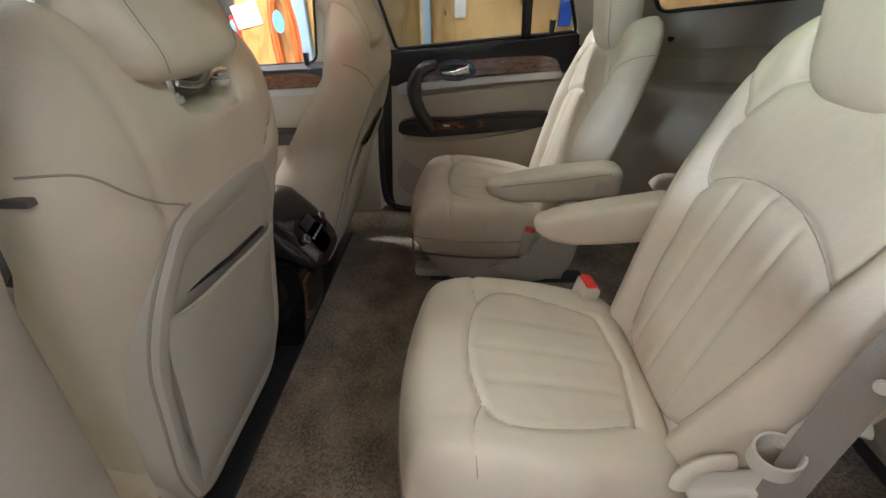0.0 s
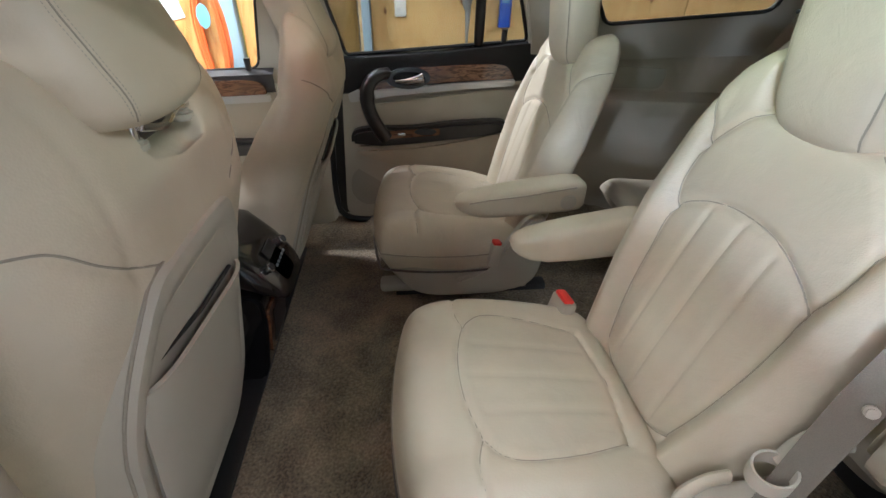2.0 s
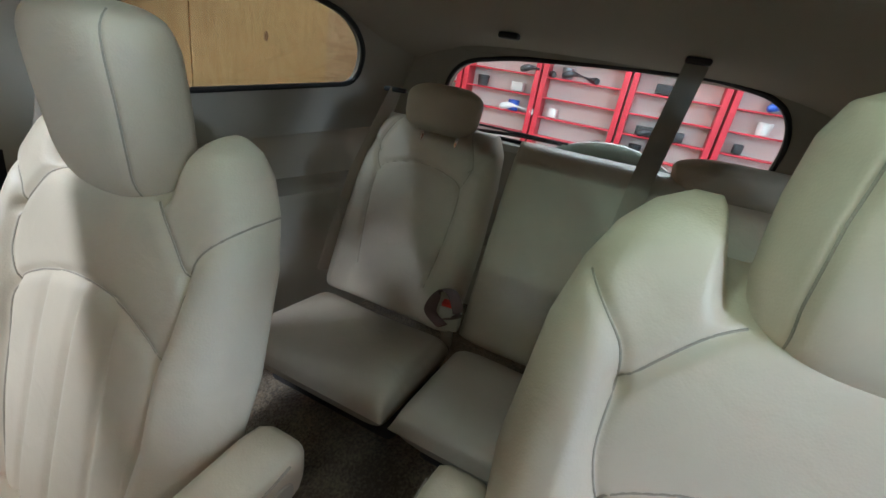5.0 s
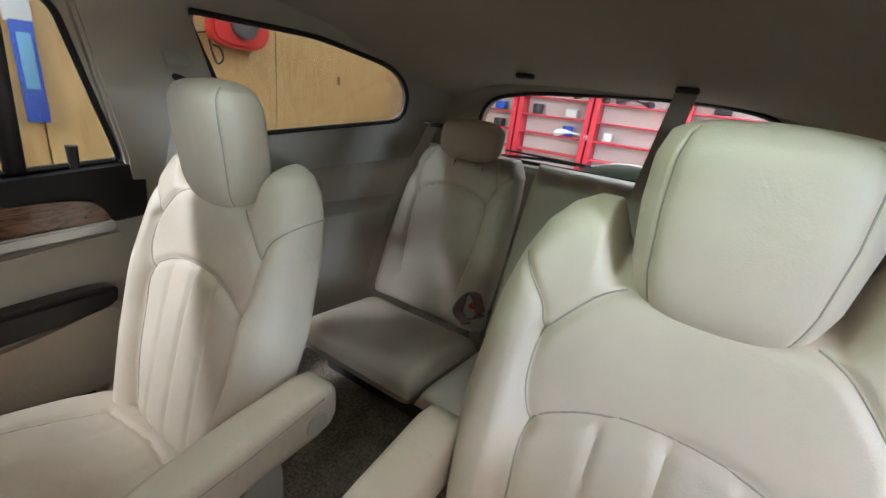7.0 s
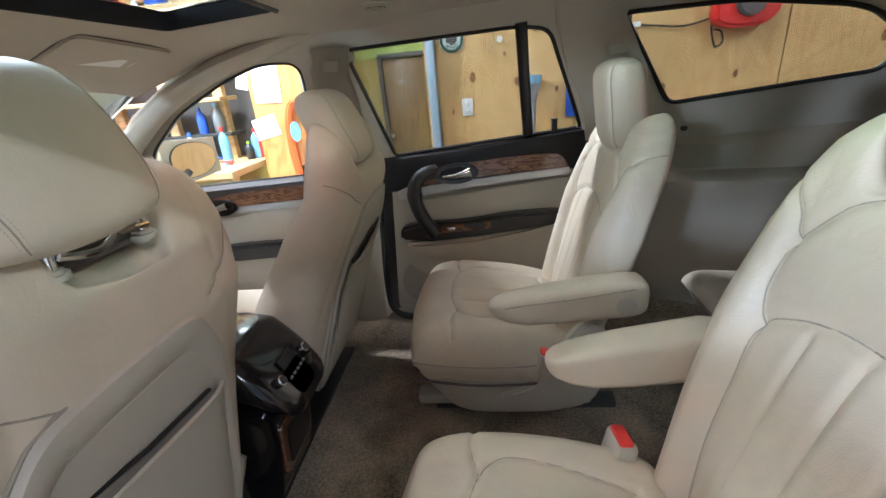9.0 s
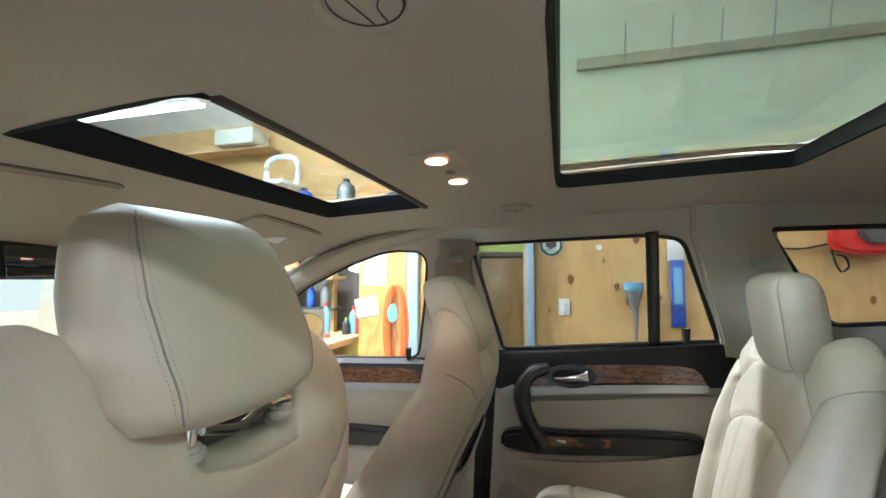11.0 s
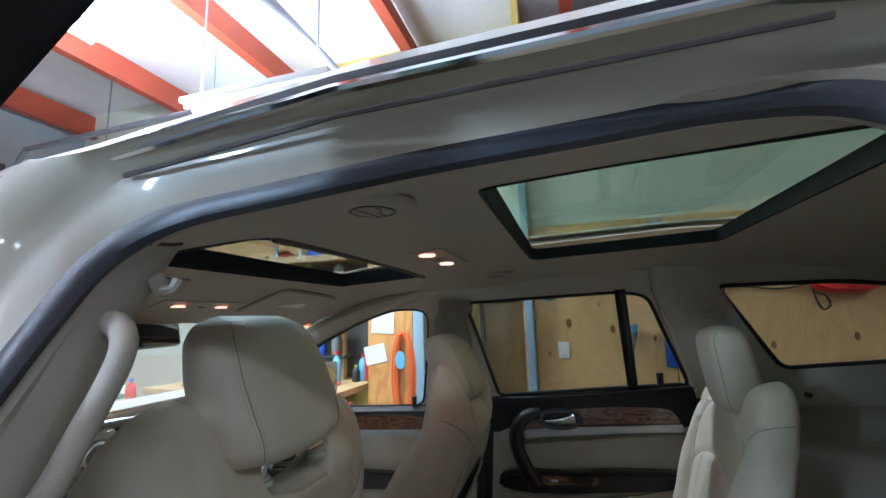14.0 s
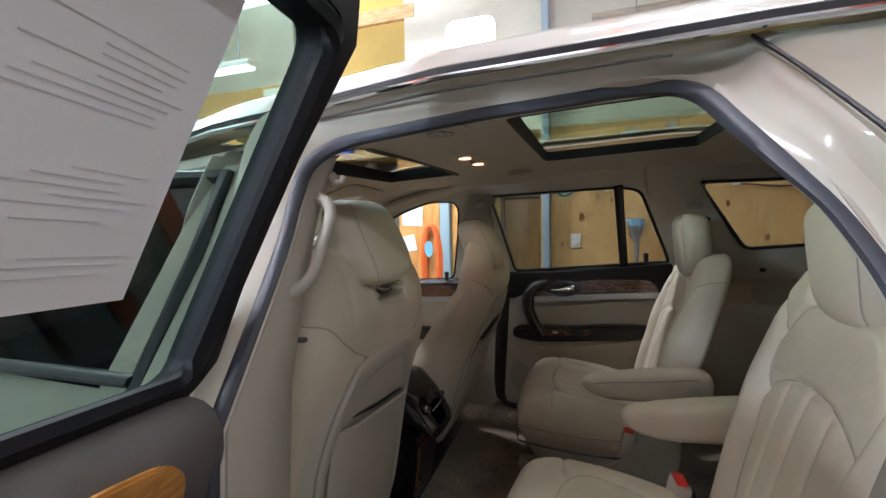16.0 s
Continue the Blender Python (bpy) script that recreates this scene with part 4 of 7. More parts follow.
    # cushion
    ca = curve2([(0.30, 0.125), (0.20, 0.15), (0.11, 0.158), (0.068, 0.135), (0.045, 0.08), (0.036, 0.0), (0.045, -0.08), (0.068, -0.135), (0.11, -0.158), (0.20, -0.15), (0.30, -0.125)])
    cs = [ca, [(0.30, 0.125), (0.315, 0.0), (0.30, -0.125)], curve2([(0.05, 0.225), (0.045, 0.165), (0.058, 0.12)]), curve2([(0.05, -0.225), (0.045, -0.165), (0.058, -0.12)])]
    cp = [[(0.05 + abs(d) * 0.3, d), (0.29, d * 0.9)] for d in (-0.075, 0.0, 0.075)]

    def crim(u, v):
        x = 0.155 + 0.225 * u * math.sqrt(1 - 0.10 * v * v) - 0.016 * rim(v, 2) * (u < 0) * u * u
        dy = 0.250 * v * math.sqrt(1 - 0.22 * u * u)
        return x, dy

    def ctop(u, v):
        x, dy = crim(u, v)
        e = (rim(u, 9) ** 0.5) * (rim(v, 8) ** 0.5)
        z = 0.745 + 0.098 * e + 0.014 * e * rim((x - 0.05) / 0.25, 2) - 0.03 * max(0, (x - 0.05) / 0.3)
        k = max(0.0, min(1.0, (abs(dy) - 0.145) / 0.05))
        z += 0.014 * k * e
        for ln in cs:
            d = seg_dist(x, dy, ln)
            if d < 0.016:
                z -= 0.006 * math.exp(-(d / 0.0055) ** 2)
        for ln in cp:
            d = seg_dist(x, dy, ln)
            if d < 0.02:
                z -= 0.003 * math.exp(-(d / 0.006) ** 2)
        return P(x, dy, z)

    def cbot(u, v):
        x, dy = crim(u * 0.985, v * 0.985)
        e = (rim(u, 20) ** 0.5) * (rim(v, 20) ** 0.5)
        return P(x + 0.01, dy, 0.745 - 0.060 * e)
    cu = part("cushion", pillow(ctop, cbot, 100, 100), LEATHER, t)

    def at_cush(x, dy):
        u, v = (x - 0.155) / 0.225, dy / 0.250
        for _ in range(12):
            a, b = crim(u, v)
            u, v = u + (x - a) / 0.225, v + (dy - b) / 0.250
        return ctop(max(-1, min(1, u)), max(-1, min(1, v))) 
    for ln in cs:
        part("seam", tube([at_cush(a, b) for a, b in ln], 0.0013, 6), SEAM, cu)
    # welt line round the cushion's front and sides
    pts = [P(*crim(-1.0, -1 + 2 * i / 20), 0.757) for i in range(21)]
    loopu = [P(*crim(u, -1), 0.757) for u in [0.9 - 0.19 * i for i in range(10)]] + pts + [P(*crim(u, 1), 0.757) for u in [-0.81 + 0.19 * i for i in range(10)]]
    part("welt", tube(loopu, 0.0018, 6), SEAM, cu)
    low = [P(*crim(0.9 - 0.19 * i, -1), 0.703) for i in range(10)] + [P(*crim(-1.0, -1 + 2 * i / 20), 0.703) for i in range(21)] + [P(*crim(-0.81 + 0.19 * i, 1), 0.703) for i in range(10)]
    part("parting_line", tube(low, 0.0035, 6), DARKGREY, t)
    # moulded base skirt
    def skirt(a, h):
        u, v = math.cos(a), math.sin(a)
        k = interp(h, [0, 0.35, 0.8, 1], [0.87, 0.95, 1.0, 0.985])
        x = 0.15 + 0.235 * k * abs(u) ** 0.55 * (1 if u > 0 else -1)
        dy = 0.238 * (0.82 + 0.18 * k) * abs(v) ** 0.5 * (1 if v > 0 else -1)
        return P(x + 0.05 * (1 - h), dy, FLOOR + 0.062 + h * 0.125 + 0.03 * max(0, u) ** 3 * h)
    A = [2 * math.pi * i / 48 for i in range(48)]
    bm = sheet(skirt, A, [0, 0.15, 0.35, 0.6, 0.8, 0.93, 1.0], close_u=True)
    bmesh.ops.holes_fill(bm, edges=[e for e in bm.edges if e.is_boundary])
    part("base_skirt", bm, TRIM, t, "beige moulded seat base")
    if s < 0:
        part("recliner_cover", extrude_outline([P(x, 0.215, z) for x, z in smooth_pts([(0.16, 0.66), (0.24, 0.70), (0.30, 0.78), (0.35, 0.86), (0.40, 0.88), (0.42, 0.80), (0.40, 0.66), (0.3, 0.62)])], (0, s * 0.035, 0), bevel=0.008), TRIM, t)
    for k in (0.14, -0.14):
        part("slide_rail", box(P(0.23, k, FLOOR + 0.018), (0.50, 0.045, 0.03), 0.005), DARKMETAL, t, "dark steel slide rail")
        part("rail_cover", box(P(0.06, k, FLOOR + 0.045), (0.26, 0.055, 0.035), 0.012), TRIM_D, t)
        part("rail_cover", box(P(0.33, k, FLOOR + 0.055), (0.17, 0.06, 0.06), 0.014), TRIM_D, t)
    # inner armrest
    ax = [0.180, 0.184, 0.196, 0.22, 0.26, 0.32, 0.38, 0.44, 0.468, 0.480, 0.486]
    top = [0.950, 0.957, 0.964, 0.972, 0.982, 0.994, 1.004, 1.014, 1.011, 1.002, 0.985]
    bot = [0.944, 0.936, 0.926, 0.916, 0.909, 0.910, 0.915, 0.921, 0.927, 0.936, 0.952]
    half = [0.008, 0.017, 0.026, 0.032, 0.036, 0.037, 0.037, 0.037, 0.035, 0.030, 0.018]

    def slice_of(i):
        ring = []
        for k in range(32):
            c, q = math.cos(math.pi * k / 16), math.sin(math.pi * k / 16)
            r = (abs(c) ** 5 + abs(q) ** 5) ** (-1 / 5)
            ring.append(P(ax[i] + (arm if ax[i] < 0.4 else 0.0), 0.272 + half[i] * r * c, (top[i] + bot[i]) / 2 + (top[i] - bot[i]) / 2 * r * q))
        return ring + [ring[0]]
    bm = loft([slice_of(i) for i in range(len(ax))])
    bmesh.ops.remove_doubles(bm, verts=bm.verts[:], dist=0.0001)
    bmesh.ops.holes_fill(bm, edges=[e for e in bm.edges if e.is_boundary])
    bmesh.ops.recalc_face_normals(bm, faces=bm.faces[:])
    ar = part("armrest", bm, LEATHER, t, "padded beige armrest")
    line = [P(x, dy, z) for x, dy, z in ((0.215 + arm, 0.303, 0.957), (0.26 + arm, 0.3075, 0.967), (0.32, 0.3085, 0.978), (0.38, 0.3085, 0.988), (0.45, 0.3085, 0.999))]
    part("seam", tube(line, 0.0018, 5), SEAM, ar)
    part("pivot_cap", cyl(P(0.435, 0.308, 0.957), 0.021, 0.006, (90, 0, 0), 24, bevel=0.002), TRIM, ar)
    return t


def smooth_pts(pts, n=5, closed=True):
    return [(p.x, p.y) for p in smooth_line([(a, b, 0) for a, b in pts], n, closed)]


mid_seat(0.0, -0.354, 1, "beige leather captain's chair with armrest, lit by the open door", "second-row seats", 1.06, head=(1.268, 1.466))
mid_seat(-0.062, 0.404, -1, "beige leather captain's chair beside the closed far door", "second-row seats", 0.965, -0.035, -0.026, (1.235, 1.437), 0.92, 0.945)


def buckle(x, y, z, lean, label):
    t = thing("seat_belt_buckle", (x, y, z - 0.10), label, "belt buckle", "belt buckles")
    R = Matrix.Translation((x, y, z)) @ Euler((0, radians(lean), radians(8))).to_matrix().to_4x4()
    bm = box((0, 0, -0.03), (0.036, 0.058, 0.075), 0.008)
    bmesh.ops.transform(bm, matrix=R, verts=bm.verts)
    part("housing", bm, TRIM, t, "beige plastic housing")
    bm = box((-0.003, 0, 0.008), (0.024, 0.046, 0.012), 0.004)
    bmesh.ops.transform(bm, matrix=R, verts=bm.verts)
    part("release_button", bm, BUCKLE_RED, t, "red release button")
    bm = box((0.010, 0, 0.0085), (0.005, 0.03, 0.004), 0.001)
    bmesh.ops.transform(bm, matrix=R, verts=bm.verts)
    part("slot", bm, BLACK, t)
    bm = box((0, 0, -0.095), (0.010, 0.032, 0.07), 0.003)
    bmesh.ops.transform(bm, matrix=R, verts=bm.verts)
    part("strap", bm, TRIM_D, t)


buckle(0.300, -0.150, 0.838, 12, "beige belt buckle with red button beside the near seat")
buckle(0.215, 0.178, 0.782, 12, "beige belt buckle with red button beside the far seat")


# ---- third row bench ----
def third_back(y0, y1, arm, label):
    cy, hw = (y0 + y1) / 2, (y1 - y0) / 2
    t = thing("bench_seat", (0.95, cy, FLOOR + 0.06), label, "car seat", "third-row seats")
    seams = []
    if arm:
        a = 0.125
        seams = [curve2([(a * 0.85, 0.90), (a, 1.05), (a * 0.98, 1.155), (a * 0.6, 1.185), (0, 1.195), (-a * 0.6, 1.185), (-a * 0.98, 1.155), (-a, 1.05), (-a * 0.85, 0.90)])]
        for k in (1, -1):
            seams.append(curve2([(k * a * 0.98, 1.155), (k * 0.14, 1.22), (k * 0.105, 1.30)]))
            seams.append([(k * 0.13, 1.20), (k * 0.18, 1.25)])
    W = lambda z: hw * interp(z, [0.80, 1.0, 1.17, 1.25, 1.30], [0.97, 1.0, 0.97, 0.92, 0.80] if arm else [1, 1, 1, 0.995, 0.98])

    def face(u, v):
        z = 0.80 + (v + 1) / 2 * 0.50
        dy = u * W(z)
        e = (rim(u, 9) ** 0.5) * (rim(v, 16) ** 0.5)
        x = 1.045 + 0.34 * (z - 0.92) + 0.04 - 0.05 * e
        if arm:
            k = max(0, min(1, (abs(dy) - 0.12) / 0.05))
            x -= 0.012 * k * e * (1 if z < 1.2 else 0.4)
        for ln in seams:
            d = seg_dist(dy, z, ln)
            if d < 0.016:
                x += 0.006 * math.exp(-(d / 0.0055) ** 2)
        return Vector((x, cy + dy, z))

    def rear(u, v):
        z = 0.80 + (v + 1) / 2 * 0.50
        e = (rim(u, 9) ** 0.5) * (rim(v, 16) ** 0.5)
        return Vector((1.045 + 0.34 * (z - 0.92) + 0.04 + 0.06 * e, cy + u * W(z), z))
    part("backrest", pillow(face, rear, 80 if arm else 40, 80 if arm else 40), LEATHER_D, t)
    for ln in seams:
        part("seam", tube([face(a / W(b), (b - 0.80) / 0.50 * 2 - 1) for a, b in ln], 0.0018, 5, up=(0, 1, 0)), SEAM, t)

    def ctop(u, v):
        e = (rim(u, 8) ** 0.5) * (rim(v, 12) ** 0.5)
        x = 0.868 + 0.172 * u
        return Vector((x, cy + v * hw * 0.99, 0.765 + 0.062 * e - 0.03 * (u + 1) / 2 - 0.012 * rim(v, 2) * e))

    def cbot(u, v):
        e = (rim(u, 12) ** 0.5) * (rim(v, 12) ** 0.5)
        return Vector((0.875 + 0.165 * u, cy + v * hw * 0.985, 0.765 - 0.055 * e - 0.03 * (u + 1) / 2))
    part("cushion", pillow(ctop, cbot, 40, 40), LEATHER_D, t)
    part("seat_frame", box((0.93, cy, FLOOR + 0.12), (0.26, hw * 1.8, 0.13), 0.02), DARK, t)

    def head(hx, hy, hz, hwid, hh):
        def f(sgn, dep):
            def g(u, v):
                e = (rim(u, 3) ** 0.5) * (rim(v, 3.5) ** 0.5)
                return Vector((hx + 0.12 * v * hh + sgn * dep * e, hy + u * hwid * (1 + 0.03 * v - 0.20 * abs(v) ** 5), hz + v * hh * (1 - 0.24 * abs(u) ** 5)))
            return g
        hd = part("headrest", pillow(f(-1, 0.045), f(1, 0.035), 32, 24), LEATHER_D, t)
        for k in (1, -1):
            part("post", tube([(hx + 0.01, hy + k * 0.05, hz - hh + 0.01), (hx - 0.01, hy + k * 0.05, hz - hh - 0.06)], 0.006, 8), CHROME, hd)
    if arm:
        head(1.155, 0.335, 1.338, 0.104, 0.060)
    else:
        head(1.20, -0.37, 1.305, 0.15, 0.045)
    return t


third_back(0.150, 0.575, True, "beige leather third-row seat with low head restraint")
third_back(-0.575, 0.138, False, "beige leather split bench seat of the third row")
buckle(1.02, 0.165, 0.885, -8, "beige belt buckle tucked between the third-row seats")
single("belt_tangle", tube(smooth_line([(0.98, 0.16, 0.87), (0.95, 0.12, 0.91), (0.97, 0.15, 0.95), (1.0, 0.19, 0.93), (0.97, 0.20, 0.885), (0.94, 0.15, 0.875)], 6), 0.016, 8, flat=0.15), mat("dark_webbing", (0.16, 0.09, 0.08), 0.7, grain=0.4, scale=300), "dark bunched seat belt webbing on the bench", "seat belt", (0.97, 0.16, 0.87))
bm = tube([(1.185, 0.500, 1.360), (1.09, 0.545, 1.13), (1.0, 0.56, 0.86)], 0.023, 8, flat=0.09, up=(0.3, 1, 0.3))
single("third_row_seat_belt", bm, WEBBING, "beige seat belt beside the third-row seat", "seat belt", (0.98, 0.55, 0.90))
single("belt_slot", box((1.185, 0.50, 1.362), (0.03, 0.06, 0.012), 0.004, rot=(0, 0, 20)), BLACK, "black belt slot above the third-row seat", "belt guide", (1.185, 0.50, 1.36))


# ---- front seats, seen from behind ----
def front_seat(name, cx, cy, label, s, XZ, head):
    """A front seat from behind. s: +1 where its outer side is towards +y. XZ: back plane's x over z. head: x, z of the head restraint."""
    t = thing(name, (-0.5 + cx, cy, FLOOR - 0.03), label, "car seat", "front seats")
    W = lambda z: interp(z, [0.55, 0.62, 0.75, 0.95, 1.12, 1.21, 1.26, 1.30, 1.335, 1.355, 1.368], [0.20, 0.215, 0.235, 0.255, 0.268, 0.270, 0.262, 0.246, 0.221, 0.194, 0.158] if s < 0 else [0.20, 0.215, 0.235, 0.252, 0.250, 0.236, 0.218, 0.200, 0.180, 0.162, 0.138])
    X = lambda z: interp(z, XZ[0], XZ[1])
    P = lambda x, dy, z: Vector((cx + x, cy + dy, z))
    Z = lambda v: 0.55 + (v + 1) / 2 * 0.818
    vz = lambda z: (z - 0.55) / 0.818 * 2 - 1
    seams = [curve2(([(k * 0.256, 1.246)] if s < 0 else []) + [(k * 0.222, 1.236), (k * 0.19, 1.206), (k * 0.157, 1.183), (k * 0.122, 1.166)]) for k in (1, -1)]
    faint = [curve2([(k * 0.168, 1.335), (k * 0.160, 1.25), (k * 0.157, 1.18)]) for k in (1, -1)]
    faint += [curve2([(k * 0.157, 1.18), (k * 0.196, 1.05), (k * 0.212, 0.9), (k * 0.205, 0.70)]) for k in (1, -1)]

    def dip(u, v, z):
        ease = lambda k: k * k * (3 - 2 * k)
        a = ease(min(1.0, max(0.0, (0.150 - abs(u) * W(z)) / 0.07)))
        b = ease(min(1.0, max(0.0, (z - 1.12) / 0.248)))
        if s > 0:
            return z - 0.105 * a * b
        # the driver's back closes round the head restraint, with a notch for the posts
        n = ease(min(1.0, max(0.0, (0.085 - abs(u * W(z) - 0.012)) / 0.022))) * ease(min(1.0, max(0.0, (z - 1.265) / 0.08)))
        return z + 0.028 * ease(min(1.0, max(0.0, (0.02 - u * W(z)) / 0.10))) * b - 0.038 * a * b - 0.056 * n

    def rear(u, v):
        z = Z(v)
        dy = u * W(z)
        e = (rim(u, 5) ** 0.5) * (rim(v, 7) ** 0.5)
        x = X(z) - 0.085 + 0.085 * e
        for ln in seams:
            d = seg_dist(dy, z, ln)
            if d < 0.016:
                x -= 0.005 * math.exp(-(d / 0.0065) ** 2)
        for ln in faint:
            d = seg_dist(dy, z, ln)
            if d < 0.03:
                x -= 0.0022 * math.exp(-(d / 0.009) ** 2)
        return P(x, dy, dip(u, v, z))

    def face(u, v):
        z = Z(v)
        e = (rim(u, 4) ** 0.5) * (rim(v, 12) ** 0.5)
        b = interp(z, [0.6, 0.9, 1.1, 1.2, 1.3], [0.16, 0.13, 0.07, 0.02, 0.0]) * min(1, max(0, (abs(u) - 0.45) / 0.35))
        return P(X(z) - 0.085 - (0.035 + b) * e, u * W(z), dip(u, v, z))
    part("backrest", pillow(rear, face, 110, 110), LEATHER, t)
    for ln in seams:
        part("seam", tube([rear(max(-0.985, min(0.985, a / W(b))), vz(b)) + Vector((0.0016, 0, 0)) for a, b in ln], 0.0014, 5, up=(0, 1, 0)), SEAM, t)

    # moulded back panel with a map pocket
    shift = 0.038 if s < 0 else 0.018

    def pan(off, w, z0, z1, top):
        pts = [(-w * 0.80, z0), (w * 0.80, z0), (w, z0 + 0.14), (w * 0.97, z1 - 0.11), (w * 0.60, z1), (0.0, z1 + top), (-w * 0.60, z1), (-w * 0.97, z1 - 0.11), (-w, z0 + 0.14)]
        return [P(X(p.y) + off, p.x + s * shift, p.y) for p in rounded(pts, [0.05, 0.05, 0.05, 0.09, 0.03, 0.10, 0.03, 0.09, 0.05], 5)]
    lines = [pan(-0.05, 0.206, 0.59, 1.166, 0.006), pan(-0.006, 0.203, 0.592, 1.164, 0.006), pan(0.005, 0.197, 0.60, 1.156, 0.006), pan(0.007, 0.188, 0.615, 1.142, 0.006), pan(0.003, 0.176, 0.635, 1.12, 0.004), pan(-0.003, 0.168, 0.65, 1.105, 0.004)]
    part("panel_rim", loft([ln + [ln[0]] for ln in lines]), TRIM, t, "beige moulded rim of the seat back panel")
    part("panel_gap", tube([p + Vector((0.002, 0, 0)) for p in lines[1]], 0.0022, 6, closed=True), SEAM, t)
    lower = sheet(lambda u, v: P(X(0.65 + v * 0.375) + 0.001 + 0.017 * rim(u, 6) * v ** 0.5, u * 0.162 + s * shift, 0.65 + v * 0.374 + 0.017 * u * s * v), [-1 + i / 10 for i in range(21)], [i / 12 for i in range(13)])
    part("map_pocket", thicken(lower, 0.006), TRIM, t, "beige map pocket with open slot")
    upper = sheet(lambda u, v: P(X(0.99 + v * 0.12) - 0.003, u * (0.172 - 0.055 * v * v) + s * shift, 0.988 + v * 0.125), [-1 + i / 10 for i in range(21)], [i / 8 for i in range(9)])
    part("panel_upper", thicken(upper, 0.004), TRIM, t)
    part("pocket_slot", tube([P(X(1.025) + 0.002, -0.145 + s * shift, 1.033 - s * 0.020), P(X(1.025) + 0.008, s * shift, 1.030), P(X(1.025) + 0.002, 0.132 + s * shift, 1.033 + s * 0.020)], 0.0042, 6, flat=0.8), BLACK, t, "dark pocket slot")
    # head restraint on two posts
    hx, hz = head
    low = 0.120 if s < 0 else 0.134
    fore = 0.020 if s < 0 else 0.0

    def hg(sgn, dep):
        def g(u, v):
            e = (rim(u, 4) ** 0.5) * (rim(v, 5) ** 0.5)
            w = interp(v, [-1, -0.8, -0.4, 0.1, 0.6, 0.85, 1], [0.098, 0.111, 0.116, 0.112, 0.099, 0.085, 0.062])
            return P(hx - 0.035 * v + sgn * dep * e, u * w + s * (0.021 if s < 0 else 0.010), hz + v * 0.088 - 0.012 * (1 - u * u) * (v < 0) * v * v)
        return g
    hd = part("headrest", pillow(hg(1, 0.05), hg(-1, 0.07), 54, 48), LEATHER, t)
    for k in (1, -1):
        part("seam", tube([hg(1, 0.05)(k * (0.80 + 0.07 * (-0.9 + 1.8 * i / 20)), -0.9 + 1.8 * i / 20) + Vector((0.0003, 0, 0)) for i in range(21)], 0.0009, 5, up=(0, 1, 0)), SEAM, hd)
        part("post", tube([P(hx + 0.010 + fore, k * 0.0615, hz - 0.06), P(hx + 0.005 + fore, k * 0.0615, hz - low - 0.006)], 0.0065, 10), CHROME, hd, "chrome headrest post")
        part("post_guide", cyl(P(hx + 0.003 + fore, k * 0.0615, hz - low - 0.002), 0.016, 0.014, n=20, bevel=0.004), TRIM, hd)

    # solid dark block stands for the shade in the slot under the headrest
    part("post_shade", box(P(hx - (0.014 if s < 0 else 0.020), 0.012 if s < 0 else 0.004, hz - low), (0.066, 0.146 if s < 0 else 0.118, 0.018), 0.008), DARKGREY, t, "dark block for the shade in the recess round the headrest posts")
    part("post_brace", tube(smooth_line([P(hx + fore + 0.016, -0.058, hz - low + 0.018), P(hx + fore + 0.021, -0.02, hz - low + 0.009), P(hx + fore + 0.021, 0.015, hz - low + 0.018), P(hx + fore + 0.016, 0.058, hz - low + 0.014)], 5), 0.0045, 8), CHROME, hd, "bright steel brace between the posts")
    stitch = bmesh.new()
    for k in (1, -1):
        for i in range(46):
            for q in (0.765, 0.835):
                va, vb = -0.84 + 1.68 * i / 46, -0.84 + 1.68 * (i + 0.6) / 46
                a, b = hg(1, 0.05)(k * (q + 0.07 * va), va), hg(1, 0.05)(k * (q + 0.07 * vb), vb)
                tube([a, b], 0.0005, 4, bm=stitch)
    part("stitching", stitch, THREAD, hd)["kind"] = "stuff"

    def ct(u, v):
        e = (rim(u, 7) ** 0.5) * (rim(v, 7) ** 0.5)
        return P(-0.70 + 0.24 * u, v * 0.25, 0.70 + 0.09 * e)

    def cb(u, v):
        e = (rim(u, 12) ** 0.5) * (rim(v, 12) ** 0.5)
        return P(-0.70 + 0.24 * u, v * 0.25, 0.70 - 0.10 * e)
    part("cushion", pillow(ct, cb, 40, 40), LEATHER, t)
    part("side_skirt", box(P(-0.68, 0, 0.60), (0.40, 0.46, 0.10), 0.03), TRIM_D, t)
    for k in (0.19, -0.19):
        part("slide_rail", box(P(-0.74, k, FLOOR + 0.0), (0.48, 0.05, 0.06), 0.008), DARKMETAL, t)
    part("airbag_tag", box(P(X(1.14) - 0.052, s * (0.264 if s < 0 else 0.253), 1.240), (0.028, 0.012, 0.008), 0.002), DARKGREY, t, "small dark airbag tag")
    return t


front_seat("driver_seat", 0.0, -0.314, "beige leather driver's seat with map pocket on its back", -1,
           ([0.55, 0.72, 0.97, 1.15, 1.33], [-0.455, -0.415, -0.372, -0.322, -0.316]), (-0.364, 1.404))
front_seat("passenger_seat", 0.0, 0.395, "beige leather front passenger seat with map pocket", 1,
           ([0.55, 0.70, 0.94, 1.08, 1.20, 1.33], [-0.455, -0.380, -0.303, -0.243, -0.203, -0.205]), (-0.285, 1.345))


